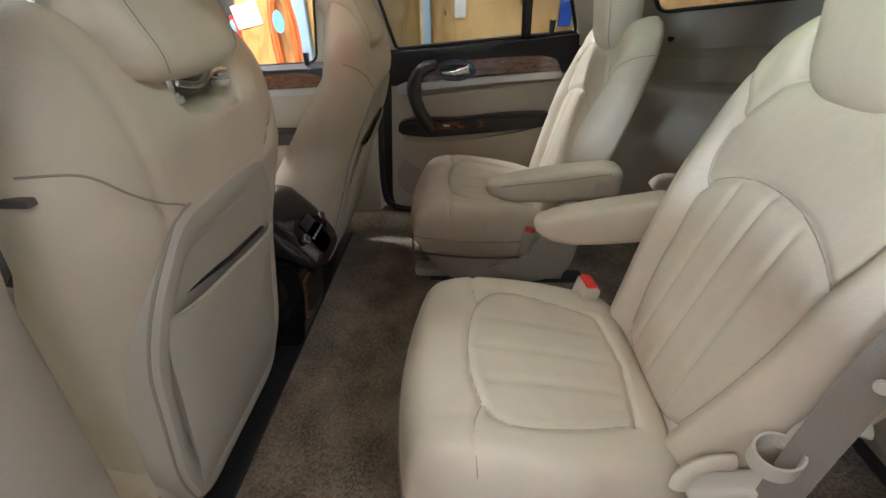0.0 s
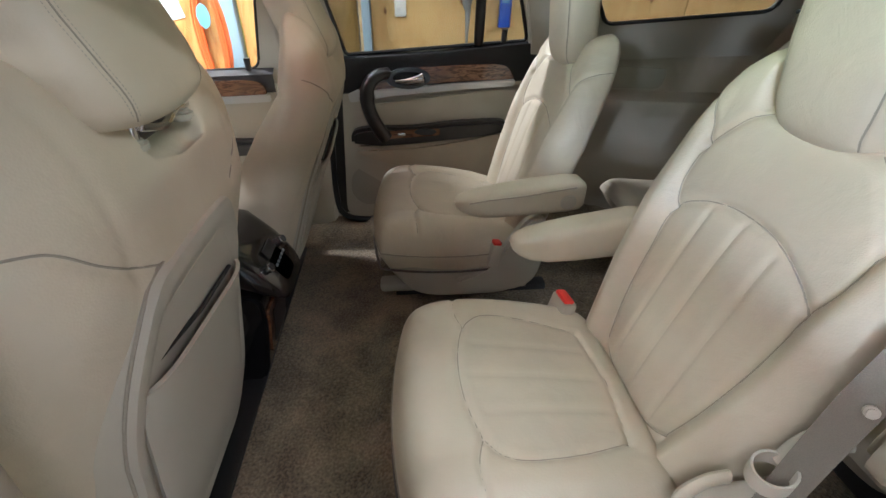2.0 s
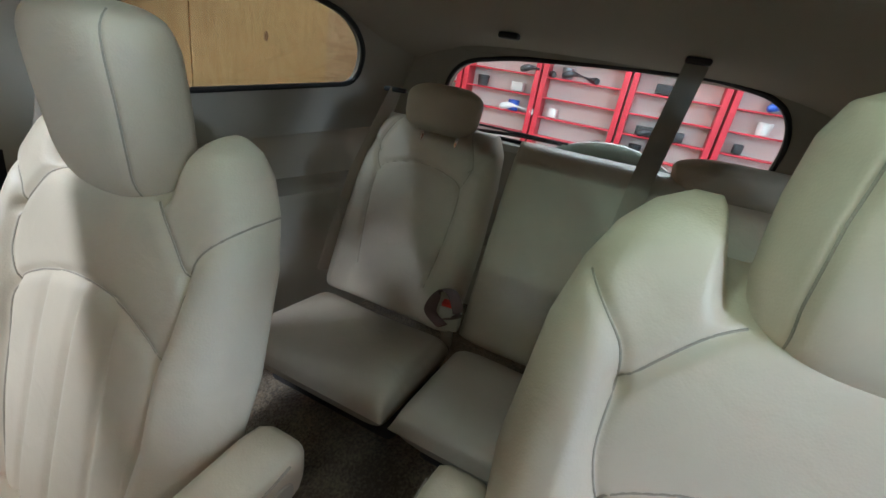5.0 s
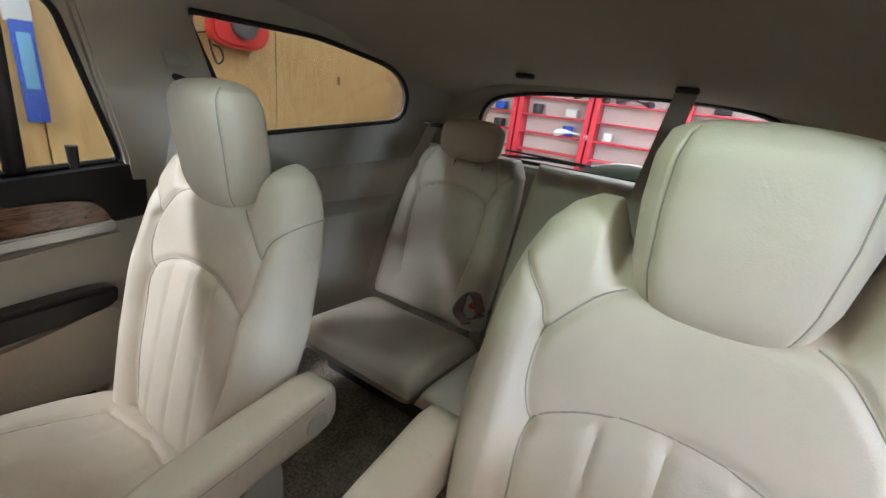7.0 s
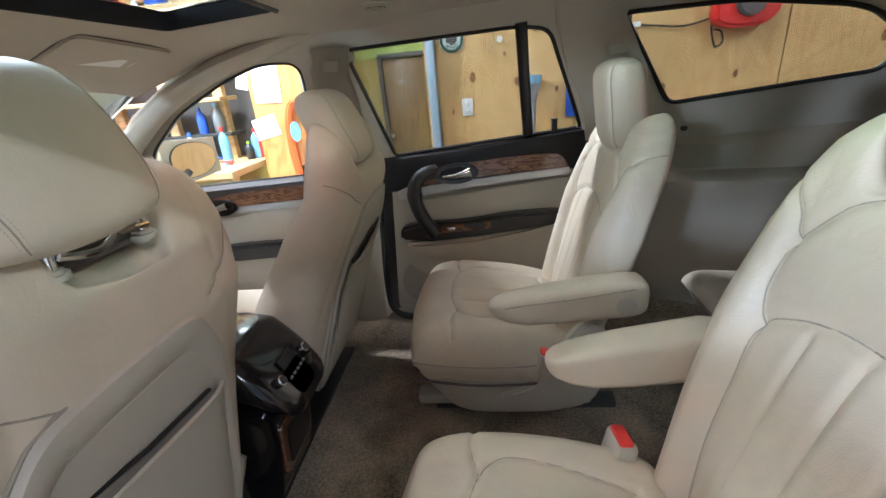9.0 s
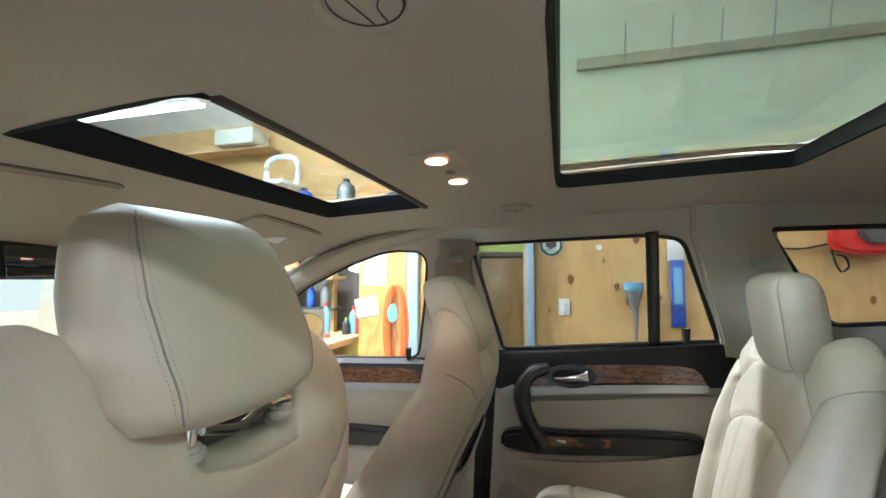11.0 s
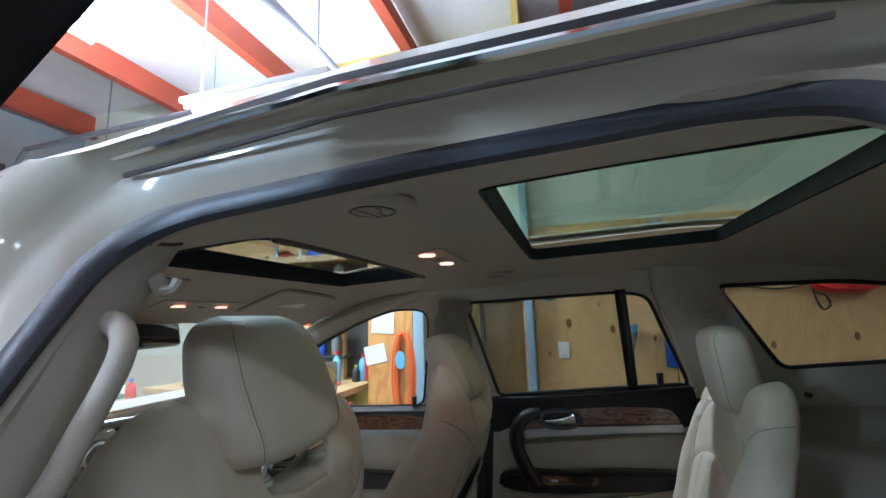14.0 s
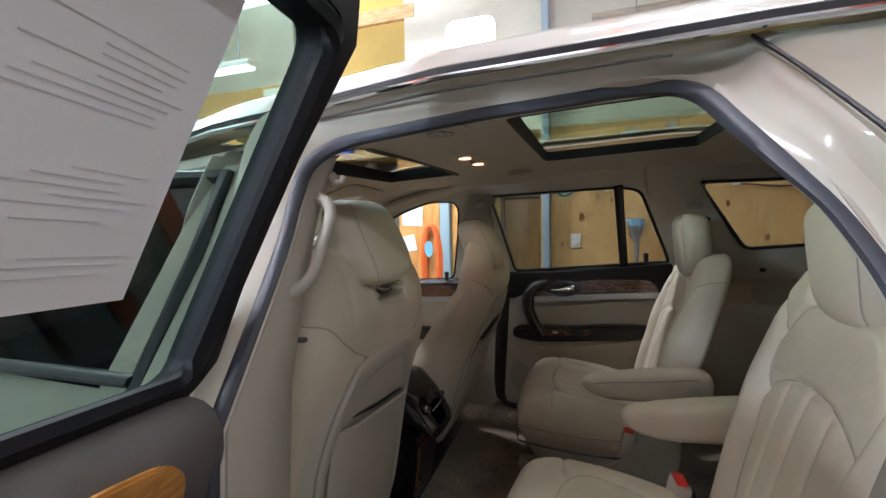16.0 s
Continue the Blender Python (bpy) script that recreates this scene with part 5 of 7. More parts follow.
# ---- centre console ----
def console():
    cy = 0.045
    t = thing("centre_console", (-0.55, cy, FLOOR - 0.03), "dark centre console with rear climate controls", "console")
    def sec(x, top, w, bot):
        return [Vector((x, cy + a * w, z)) for a, z in ((-1, bot), (-1.02, (top + bot) / 2), (-1, top - 0.03), (-0.9, top - 0.008), (-0.6, top), (0.6, top), (0.9, top - 0.008), (1, top - 0.03), (1.02, (top + bot) / 2), (1, bot))]
    bm = loft([sec(-1.1, 0.86, 0.13, 0.50), sec(-0.9, 0.88, 0.13, 0.50), sec(-0.60, 0.90, 0.125, 0.50), sec(-0.50, 0.90, 0.122, 0.50)])
    bmesh.ops.holes_fill(bm, edges=[e for e in bm.edges if e.is_boundary])
    part("body", bm, TRIM_D, t)
    def oval(x, zc, w, h, tilt=0.0):
        """Rounded cross section of the control head."""
        pts = []
        for i in range(28):
            a = 2 * math.pi * i / 28
            c, q = math.cos(a), math.sin(a)
            dz = h * abs(q) ** 0.55 * (1 if q > 0 else -1)
            pts.append(Vector((x - tilt * dz, cy + w * abs(c) ** 0.45 * (1 if c > 0 else -1), zc + dz)))
        return pts + [pts[0]]
    bm = loft([oval(-0.76, 0.885, 0.112, 0.050), oval(-0.60, 0.897, 0.115, 0.055), oval(-0.50, 0.897, 0.114, 0.056), oval(-0.43, 0.880, 0.112, 0.064, 0.25), oval(-0.395, 0.858, 0.108, 0.066, 0.5), oval(-0.368, 0.842, 0.100, 0.062, 0.62), oval(-0.358, 0.836, 0.085, 0.050, 0.65), oval(-0.354, 0.834, 0.04, 0.03, 0.65)])
    bmesh.ops.holes_fill(bm, edges=[e for e in bm.edges if e.is_boundary])
    part("control_head", bm, DARK_GLOSS, t, "glossy dark rear control head")
    n = Vector((0.84, 0, 0.54)).normalized()
    c = Vector((-0.372, cy, 0.858))
    def onp(dy, d, off=0.0):
        return c + Vector((0, dy, 0)) + Vector((0.54, 0, -0.84)) * d + n * off
    rotp = (0, 57, 0)
    part("display", box(onp(0.0, -0.018, 0.006), (0.026, 0.06, 0.004), 0.001, rot=rotp), BLACK, t)
    for k in (-1, 1):
        part("knob", cyl(onp(k * 0.062, 0.0, 0.010), 0.012, 0.014, rotp, 20, bevel=0.003), CHROME, t, "chrome ringed climate knob")
        part("knob_face", cyl(onp(k * 0.062, 0.0, 0.0175), 0.009, 0.003, rotp, 20), DARK, t)
    for k in range(5):
        part("button", box(onp(-0.032 + 0.016 * k, 0.016, 0.010), (0.006, 0.010, 0.003), 0.001, rot=rotp), GREYP, t)
    prof = [(-0.54, 0.515), (-0.435, 0.515), (-0.415, 0.56), (-0.392, 0.70), (-0.390, 0.775), (-0.41, 0.80), (-0.54, 0.80)]
    part("rear_face", extrude_outline([Vector((p.x, cy - 0.092, p.y)) for p in rounded(prof, 0.012, 4)], (0, 0.184, 0), bevel=0.008), DARK_GLOSS, t)
    part("drawer_frame", extrude_outline([Vector((-0.391 - max(0.0, 0.70 - p.y) * 0.165, cy + p.x, p.y)) for p in rounded([(-0.075, 0.60), (0.075, 0.60), (0.08, 0.745), (-0.08, 0.745)], 0.015, 4)], (0.006, 0, 0), bevel=0.002), WALNUT, t)
    part("outlet_panel", extrude_outline([Vector((-0.384 - max(0.0, 0.70 - p.y) * 0.165, cy + p.x, p.y)) for p in rounded([(-0.058, 0.62), (0.058, 0.62), (0.062, 0.73), (-0.062, 0.73)], 0.012, 4)], (0.004, 0, 0), bevel=0.0015), BLACK, t)
    return t


console()
# flat black sheet stands for the shade under the front seats
single("under_seat_shade", box((-0.68, -0.02, FLOOR - 0.024), (0.50, 1.24, 0.016), 0.004), BLACK, "black sheet for the shade under the front seats", "floor covering", (-0.68, 0, FLOOR - 0.03), "structure")


# ---- ceiling fittings ----
def roof_vent(x, y):
    z = roof_z(x, y)
    t = thing("ceiling_vent", (x, y, z), "round beige air vent in the headliner", "air vent", "ceiling vents")
    prof = [(0.047, 0.002), (0.0455, -0.002), (0.038, -0.0045), (0.0272, -0.0065), (0.0250, -0.005)]
    bm = sheet(lambda a, k: (x + 1.05 * prof[k][0] * math.cos(a), y + prof[k][0] * math.sin(a), z + prof[k][1]), [2 * math.pi * i / 40 for i in range(40)], [0, 1, 2, 3, 4], close_u=True)
    part("bezel", bm, HEADLINER_P, t)
    bm = cyl((x, y, z - 0.004), 0.0238, 0.006, n=36, bevel=0.001)
    part("disc", bm, HEADLINER_P, t)
    part("slot", tube([(x - 0.013, y - 0.019, z - 0.0071), (x - 0.003, y + 0.022, z - 0.0071)], 0.0006, 6), BLACK, t)
    part("slot", tube(smooth_line([(x + 0.011, y - 0.019, z - 0.0071), (x + 0.013, y - 0.007, z - 0.0071), (x + 0.006, y + 0.006, z - 0.0071), (x + 0.007, y + 0.021, z - 0.0071)], 5), 0.0006, 6), BLACK, t)
    part("gap", tube([(x + 0.0246 * math.cos(a), y + 0.0246 * math.sin(a), z - 0.0066) for a in [2 * math.pi * i / 36 for i in range(36)]], 0.0006, 6, closed=True), DARK, t)


roof_vent(-0.155, -0.434)
roof_vent(-0.155, 0.434)


def dome_lamp(x, y, dx, dy, sep, label):
    z = roof_z(x, y)
    t = thing("dome_lamp", (x, y, z), label, "lamp", "interior lamps")
    part("panel", extrude_outline([Vector((p.x, p.y, roof_z(p.x, p.y) - 0.0025)) for p in rounded([(x - dx * 0.8, y - dy), (x + dx, y - dy), (x + dx, y + dy), (x - dx * 0.8, y + dy)], 0.012, 4)], (0, 0, 0.006), bevel=0.001), HEADLINER_P, t)
    for k in (-1, 1):
        part("lens", cyl((x, y + k * sep, roof_z(x, y + k * sep) - 0.0022), 0.017, 0.003, n=24, bevel=0.001), LAMP_ON, t, "glowing warm lens")
    part("switch", cyl((x + 0.004, y, z - 0.003), 0.008, 0.004, n=16), TRIM_D, t)


dome_lamp(-0.220, 0.022, 0.042, 0.115, 0.072, "beige dome lamp with two glowing warm lenses")
warm = bpy.data.lights.new("dome_glow", "SPOT")
warm.energy, warm.color, warm.shadow_soft_size = 1.1, (1.0, 0.45, 0.30), 0.015
warm.spot_size, warm.spot_blend = radians(135), 0.6
new("dome_glow", warm).location = (-0.214, 0.022, roof_z(-0.214, 0.022) - 0.018)
dome_lamp(-0.850, 0.01, 0.035, 0.13, 0.066, "beige map lamp console with two glowing lenses")


def visor(s):
    t = thing("sun_visor", (-0.78, s * 0.33, 1.50), "beige folded sun visor with mirror flap and label", "sun visor", "sun visors")
    def V(p, off):
        return Vector((p.x, s * p.y, roof_z(p.x, p.y) - off))
    loop = rounded([(-0.70, 0.15), (-0.72, 0.47), (-0.87, 0.48), (-0.885, 0.16)], 0.03, 5)
    part("flap", extrude_outline([V(p, 0.007) for p in loop], (0, 0, 0.012), bevel=0.003), HEADLINER, t)
    part("gap", tube([V(p, -0.001) for p in loop], 0.003, 6, closed=True), DARKGREY, t)
    loop = rounded([(-0.775, 0.25), (-0.78, 0.40), (-0.815, 0.40), (-0.815, 0.25)], 0.006, 4)
    part("warning_label", extrude_outline([V(p, 0.0085) for p in loop], (0, 0, 0.0015)), WHITEP, t, "pale printed label")


visor(1)
visor(-1)

# interior mirror
t = thing("rear_view_mirror", (-1.0, 0.0, 1.47), "dark interior rear view mirror under the windscreen", "mirror")
part("stalk", tube([(-1.03, 0.0, 1.485), (-1.0, 0.0, 1.462)], 0.012, 8), BLACK, t)
bm = box((-0.985, -0.045, 1.460), (0.03, 0.27, 0.072), 0.016, rot=(0, -12, 8), seg=3)
part("housing", bm, BLACK, t)
part("mirror_glass", box((-0.969, -0.045, 1.457), (0.003, 0.245, 0.056), 0.001, rot=(0, -12, 8)), MIRROR_DARK_REFLECTION, t)

# dashboard
t = thing("dashboard", (-1.35, 0, 0.9), "beige dashboard with wood strip, air vents and round clock", "dashboard")
bm = sheet(lambda u, y: (-1.13 - 0.40 * u + 0.02 * y * y, y * 0.74, 1.262 + 0.03 * math.sin(u * 3.1) - 0.08 * u), [i / 8 for i in range(9)], [-1 + j / 10 for j in range(21)])
part("top_pad", thicken(bm, 0.03), TRIM_D, t)
bm = sheet(lambda u, y: (-1.13 + 0.04 * math.sin(u * 2.2), y * 0.74, 1.252 - 0.40 * u), [i / 8 for i in range(9)], [-1 + j / 10 for j in range(21)])
part("fascia", thicken(bm, 0.03), TRIM, t)
part("wood_strip", tube(smooth_line([(-1.108, y, 1.240 + 0.012 * math.cos(y * 5)) for y in [-0.7 + 0.14 * i for i in range(11)]], 3), 0.009, 8, flat=0.7), HONEY, t, "honey wood strip")
part("silver_line", tube(smooth_line([(-1.106, y, 1.122 + 0.012 * math.cos(y * 5)) for y in [-0.7 + 0.14 * i for i in range(11)]], 3), 0.007, 8, flat=0.7), SILVER, t)
for k in (-1, 1):
    part("vent_frame", box((-1.096, -0.045 + k * 0.103, 1.176), (0.034, 0.122, 0.098), 0.010), DARK, t)
    for i in range(6):
        part("vent_slat", box((-1.080, -0.045 + k * 0.103, 1.139 + 0.0145 * i), (0.014, 0.112, 0.0035), 0.001), GREYP, t)
part("centre_panel", box((-1.096, -0.045, 1.168), (0.042, 0.084, 0.122), 0.008), SILVER, t, "silver centre panel")
part("clock", cyl((-1.078, -0.045, 1.172), 0.038, 0.012, (0, 90, 0), 28, bevel=0.003), CHROME, t)
part("clock_face", cyl((-1.071, -0.045, 1.172), 0.027, 0.004, (0, 90, 0), 28), GREYP, t)
part("panel_bar", box((-1.084, -0.045, 1.108), (0.03, 0.36, 0.028), 0.006), SILVER, t, "silver bar under the vents")
part("vent_arch", tube(smooth_line([(-1.090, -0.045 + 0.185 * u, 1.222 + 0.022 * (1 - u * u)) for u in [-1 + 0.2 * i for i in range(11)]], 3), 0.006, 8), SILVER, t, "silver arch over the vents")
part("radio_panel", box((-1.09, -0.04, 1.04), (0.03, 0.25, 0.12), 0.01), DARK_GLOSS, t)
sw = thing("steering_wheel", (-0.98, -0.342, 1.0), "dark leather steering wheel in front of the driver's seat", "steering wheel")
c, ax = Vector((-0.97, -0.342, 1.06)), Euler((0, radians(66), 0)).to_matrix()
part("rim", tube([c + ax @ Vector((0.185 * math.cos(a), 0.185 * math.sin(a), 0)) for a in [2 * math.pi * i / 48 for i in range(48)]], 0.015, 10, closed=True, up=(0.91, 0, 0.4)), DARK, sw)
bm = cyl((0, 0, 0), 0.075, 0.05, n=28, bevel=0.012)
bmesh.ops.transform(bm, matrix=Matrix.Translation(c) @ ax.to_4x4(), verts=bm.verts)
part("hub", bm, TRIM_D, sw)
for a in (0, math.pi, math.pi / 2):
    part("spoke", tube([c, c + ax @ Vector((0.18 * math.sin(a) * -1 if a == math.pi / 2 else 0, 0.18 * math.cos(a), 0))], 0.013, 8), TRIM_D, sw)
part("column", tube([c, (-1.2, -0.342, 0.98)], 0.045, 12), DARK, sw)

# exterior mirrors
def wing_mirror(s, label, cx, cy, cz, w, h, power):
    t = thing("wing_mirror", (cx, s * cy, cz - h), label, "car mirror", "wing mirrors")
    turn = 0.22

    def at(a, b, o):
        return Vector((cx + o + turn * a, s * (cy + a), cz + b * (1 - 0.9 * a)))

    def g(sgn, dep):
        def f(u, v):
            e = (rim(u, power) ** 0.5) * (rim(v, power) ** 0.5)
            return at(w * u, h * v, -sgn * dep * e)
        return f
    part("housing", pillow(g(1, 0.10), g(-1, 0.006), 36, 30), PAINT if s > 0 else DARK, t)

    def edge(k):
        ring = []
        for i in range(40):
            c, q = math.cos(math.pi * i / 20), math.sin(math.pi * i / 20)
            r = (abs(c) ** power + abs(q) ** power) ** (-1 / power)
            ring.append(at(k * w * r * c, k * h * r * q, 0.008))
        return ring
    part("mirror_glass", extrude_outline(edge(0.80), (0.003, 0, 0)), MIRROR if s > 0 else MIRROR_DARK_REFLECTION, t)
    part("gasket", tube(edge(0.81), 0.003, 6, closed=True), DARK, t)
    part("foot", tube([(cx - 0.02, s * (cy - 0.14), cz - h), (cx - 0.02, s * (cy - 0.04), cz - 0.5 * h)], 0.035, 10, flat=0.6), DARK, t)


wing_mirror(1, "cream wing mirror with reflecting glass outside the far front door", -1.13, 0.985, 1.205, 0.135, 0.085, 2.4)
wing_mirror(-1, "dark wing mirror outside the front door", -1.12, 0.915, 1.325, 0.105, 0.050, 5)


# ---- left body side with the open doorway ----
def roof_edge(x):
    return interp(x, [-1.0, -0.5, -0.1, 0.35, 0.7, 1.0, 1.4], [1.50, 1.615, 1.658, 1.672, 1.665, 1.645, 1.595])


IN = [(-0.19, 0.60), (-0.285, 0.75), (-0.303, 1.0), (-0.303, 1.20), (-0.306, 1.40), (-0.316, 1.48), (-0.315, 1.535), (-0.27, 1.570), (-0.174, 1.584), (-0.05, 1.598), (0.07, 1.606), (0.165, 1.612), (0.230, 1.600), (0.268, 1.55), (0.305, 1.495), (0.338, 1.44), (0.362, 1.36), (0.372, 1.25), (0.365, 1.10), (0.33, 0.95), (0.24, 0.80), (0.16, 0.66), (0.14, 0.60)]
def left_pt(x, z, out, grow):
    """Point of the doorway's frame: out, metres outward from the cabin; grow, metres away from the opening's middle."""
    cx, cz = 0.02, 1.12
    d = Vector((x - cx, z - cz))
    wide = grow + (0.2 * max(0.0, grow - 0.03) * max(0.0, min(1.0, (z - 1.2) / 0.2)) if x > cx else 0.0)
    dx = wide * (1 if x > cx else -1) * min(1.0, abs(d.x) / 0.28)
    dz = grow * min(1.0, max(0.0, (z - 1.45) / 0.12))
    y = interp(z, [0.55, 0.70, 1.20, 1.62], [0.845, 0.865, 0.83, 0.548])
    out *= 1 - 0.75 * max(0.0, min(1.0, (x - 0.12) / 0.1)) * max(0.0, min(1.0, (z + dz - 1.52) / 0.12)) if out > 0.02 else 1.0
    top = roof_edge(x + dx) - 0.012 + 0.2 * (0.03 - min(grow, 0.03))
    return Vector((x + dx, -(y + out), min(z + dz, top)))


SM = [(p.x, p.y) for p in smooth_line([(a, b, 0) for a, b in IN], 5)]
def frame_line(out, grow):
    return [left_pt(x, z, out, grow) for x, z in SM]


part("doorway_trim", loft([frame_line(-0.055, 0.030), frame_line(-0.028, 0.006), frame_line(-0.012, -0.004), frame_line(-0.004, 0.0)]), TRIM, CAR, "taupe trim round the doorway")
bm = loft([frame_line(-0.008, 0.006), frame_line(-0.003, -0.006), frame_line(0.004, -0.009), frame_line(0.011, -0.006), frame_line(0.014, 0.001), frame_line(0.013, 0.008)])
part("weatherstrip", bm, RUBBER, CAR, "dark grey rubber door seal")
bm = loft([frame_line(0.009, 0.002), frame_line(0.016, 0.013), frame_line(0.021, 0.026), frame_line(0.023, 0.036), frame_line(0.034, 0.043), frame_line(0.046, 0.052), frame_line(0.050, 0.062), frame_line(0.052, 0.070)])
part("door_jamb", bm, PAINT, CAR, "cream painted door jamb")
# roof rail strip and roof edge above the doorway
xs = [-1.3 + 0.1 * i for i in range(28)]
def edge_line(dy, dz):
    return [Vector((x, -(interp(x, [-1.3, -0.4, 1.0, 1.8], [0.66, 0.590, 0.575, 0.50]) + dy), roof_edge(x) + dz - (0.0 if x > -1.0 else (-1.0 - x) * 0.55))) for x in xs]
for s in (1, -1):
    ln = [edge_line(0.026, -0.010), edge_line(0.024, 0.0), edge_line(0.012, 0.006), edge_line(0.0, 0.006)]
    bm = loft([[Vector((p.x, p.y * s, p.z)) for p in l] for l in ln])
    bmesh.ops.solidify(bm, geom=bm.faces[:], thickness=0.003)
    part("gutter_strip", bm, DARK, CAR, "dark roof gutter strip")
    part("chrome_moulding", tube([Vector((p.x, p.y * s, p.z)) for p in edge_line(0.027, -0.014)], 0.0045, 8), CHROME, CAR, "bright chrome roof moulding")
    part("jamb_groove", tube([Vector((p.x, p.y * s, p.z)) for p in edge_line(0.020, -0.030) if -0.32 < p.x < 0.28], 0.0022, 6), DARKGREY, CAR) if s > 0 else None
    ln = [edge_line(dy, dz) for dy, dz in ((0.010, 0.006), (0.0, 0.014), (-0.02, 0.038), (-0.055, 0.056), (-0.10, 0.062), (-0.15, 0.060), (-0.17, 0.050))]
    bm = loft([[Vector((p.x, p.y * s, p.z)) for p in l] for l in ln])
    part("roof_edge", bm, PAINT, CAR)
# outer quarter panel and C pillar behind the doorway, and the same on the far side
for s in (1, -1):
    def q(x, z, o=0.0):
        y = interp(z, [0.45, 0.8, 1.15, 1.30, 1.60, 1.66], [0.96, 0.985, 0.96, 0.875, 0.632, 0.580]) - 0.05 * max(0, (x - 0.8)) ** 1.2
        return Vector((x, -s * (y + o), z))
    if s == 1:
        front = [(0.285, 1.652), (0.318, 1.60), (0.368, 1.50), (0.405, 1.40), (0.432, 1.28), (0.44, 1.10), (0.41, 0.92), (0.34, 0.78), (0.27, 0.60)]
    else:
        front = [(0.62, 1.24), (0.60, 1.10), (0.5, 0.92), (0.40, 0.78), (0.33, 0.60)]
    cols = []
    for f in (0, 0.03, 0.12, 0.3, 0.5, 0.6, 0.85, 1.0):
        cols.append([q(x + (1.62 - 0.45 * max(0.0, z - 1.2) - x) * f, z, -0.012 if f == 0 else 0.0) for x, z in front])
    bm = loft(cols)
    def glassy(fc):
        c = fc.calc_center_median()
        return 0.74 < c.x < 1.2 and 1.28 < c.z < 1.60
    bmesh.ops.delete(bm, geom=[fc for fc in bm.faces if glassy(fc)], context="FACES")
    bmesh.ops.solidify(bm, geom=bm.faces[:], thickness=0.012)
    part("quarter_panel", bm, PAINT, CAR)
    part("rear_skirt", box((1.62, 0, 0.86), (0.05, 1.7, 0.72), 0.02), PAINT, CAR) if s == 1 else None
frit = rounded([(0.445, 1.646), (0.50, 1.548), (0.565, 1.43), (0.64, 1.315), (1.12, 1.335), (1.27, 1.40), (1.22, 1.52), (1.06, 1.61), (0.80, 1.645)], 0.02, 4)
lip = rounded([(0.56, 1.60), (0.61, 1.50), (0.69, 1.37), (1.08, 1.375), (1.18, 1.42), (1.14, 1.51), (1.02, 1.575), (0.80, 1.605)], 0.03, 4)
side = lambda p: Vector((p.x, -(interp(p.y, [0.45, 0.8, 1.15, 1.30, 1.60, 1.66], [0.96, 0.985, 0.96, 0.875, 0.632, 0.580]) - 0.05 * max(0, (p.x - 0.8)) ** 1.2 + 0.003), p.y))
part("quarter_glass_edge", extrude_outline([side(p) for p in frit], (0, -0.004, 0), [[side(p) for p in lip]]), DARK_GLOSS, CAR, "black glass edge of the rear side window")
part("panel_gap", tube(smooth_line([(0.284, -0.589, 1.652), (0.317, -0.630, 1.60), (0.367, -0.711, 1.50), (0.404, -0.793, 1.40), (0.431, -0.888, 1.28)], 6), 0.0026, 6), BLACK, CAR)
bm = loft([[Vector((x, -(interp(z, [0.55, 0.70, 1.20, 1.62], [0.845, 0.865, 0.83, 0.548]) + 0.046), z)) for z in [0.46 + 0.06 * i for i in range(19)]] for x in (-0.47, -0.42, -0.362)])
bmesh.ops.solidify(bm, geom=bm.faces[:], thickness=0.006)
part("pillar_panel", bm, PAINT, CAR, "cream painted door pillar")
part("sill_panel", box((0.0, -0.86, 0.47), (1.1, 0.16, 0.14), 0.02), PAINT, CAR)
part("far_sill", box((0.0, 0.885, 0.46), (2.8, 0.16, 0.14), 0.02), PAINT, CAR)
part("sill_scuff", box((0.0, -0.80, 0.555), (0.60, 0.08, 0.02), 0.006), TRIM_D, CAR, "taupe scuff plate")

# front door outside, fender, bonnet on the near side
def out_y(z):
    return interp(z, [0.45, 0.8, 1.10, 1.14, 1.55], [0.95, 0.985, 0.955, 0.90, 0.645])
fd = thing("near_front_door", (-0.9, -0.95, 0.45), "closed cream front car door with dark tinted window", "car door")
bm = loft([[Vector((x, -out_y(z) + 0.03 * max(0, -1.2 - x), z)) for x in [-1.55, -1.3, -1.0, -0.7, -0.45, -0.415]] for z in (0.45, 0.65, 0.85, 1.0, 1.08, 1.11, 1.14, 1.17, 1.20, 1.242)])
bmesh.ops.solidify(bm, geom=bm.faces[:], thickness=0.02)
part("skin", bm, PAINT, fd)
part("belt_strip", tube([(-1.32, -0.846, 1.236), (-0.9, -0.840, 1.250), (-0.42, -0.834, 1.258)], 0.014, 8, flat=0.6), BLACK, fd)
gl = [(-0.415, 1.235), (-0.415, 1.40), (-0.43, 1.52), (-0.60, 1.525), (-0.80, 1.46), (-1.05, 1.34), (-1.26, 1.235)]
part("pane", extrude_outline([Vector((x, -out_y(z) + 0.004, z)) for x, z in gl], (0, 0.005, 0)), GLASS_DARK, fd, "dark tinted window glass")
part("window_frame", tube([Vector((x, -out_y(z), z)) for x, z in gl], 0.014, 8), BLACK, fd)
bm = loft([[Vector((x, -interp(x, [-3.2, -2.6, -1.5], [0.80, 0.93, 0.965]) + d, z + dz)) for x in [-3.2, -3.0, -2.6, -2.2, -1.8, -1.56]] for d, z, dz in ((0.0, 0.5, 0), (-0.01, 0.8, 0), (0.01, 1.05, 0), (0.06, 1.14, 0.0))])
bmesh.ops.solidify(bm, geom=bm.faces[:], thickness=0.01)
part("front_fender", bm, PAINT, CAR)
bm = sheet(lambda u, v: (-1.62 - 1.55 * u, v * 0.88, 1.19 - 0.03 * u - 0.12 * u * u - 0.05 * v * v), [i / 10 for i in range(11)], [-1 + j / 8 for j in range(17)])
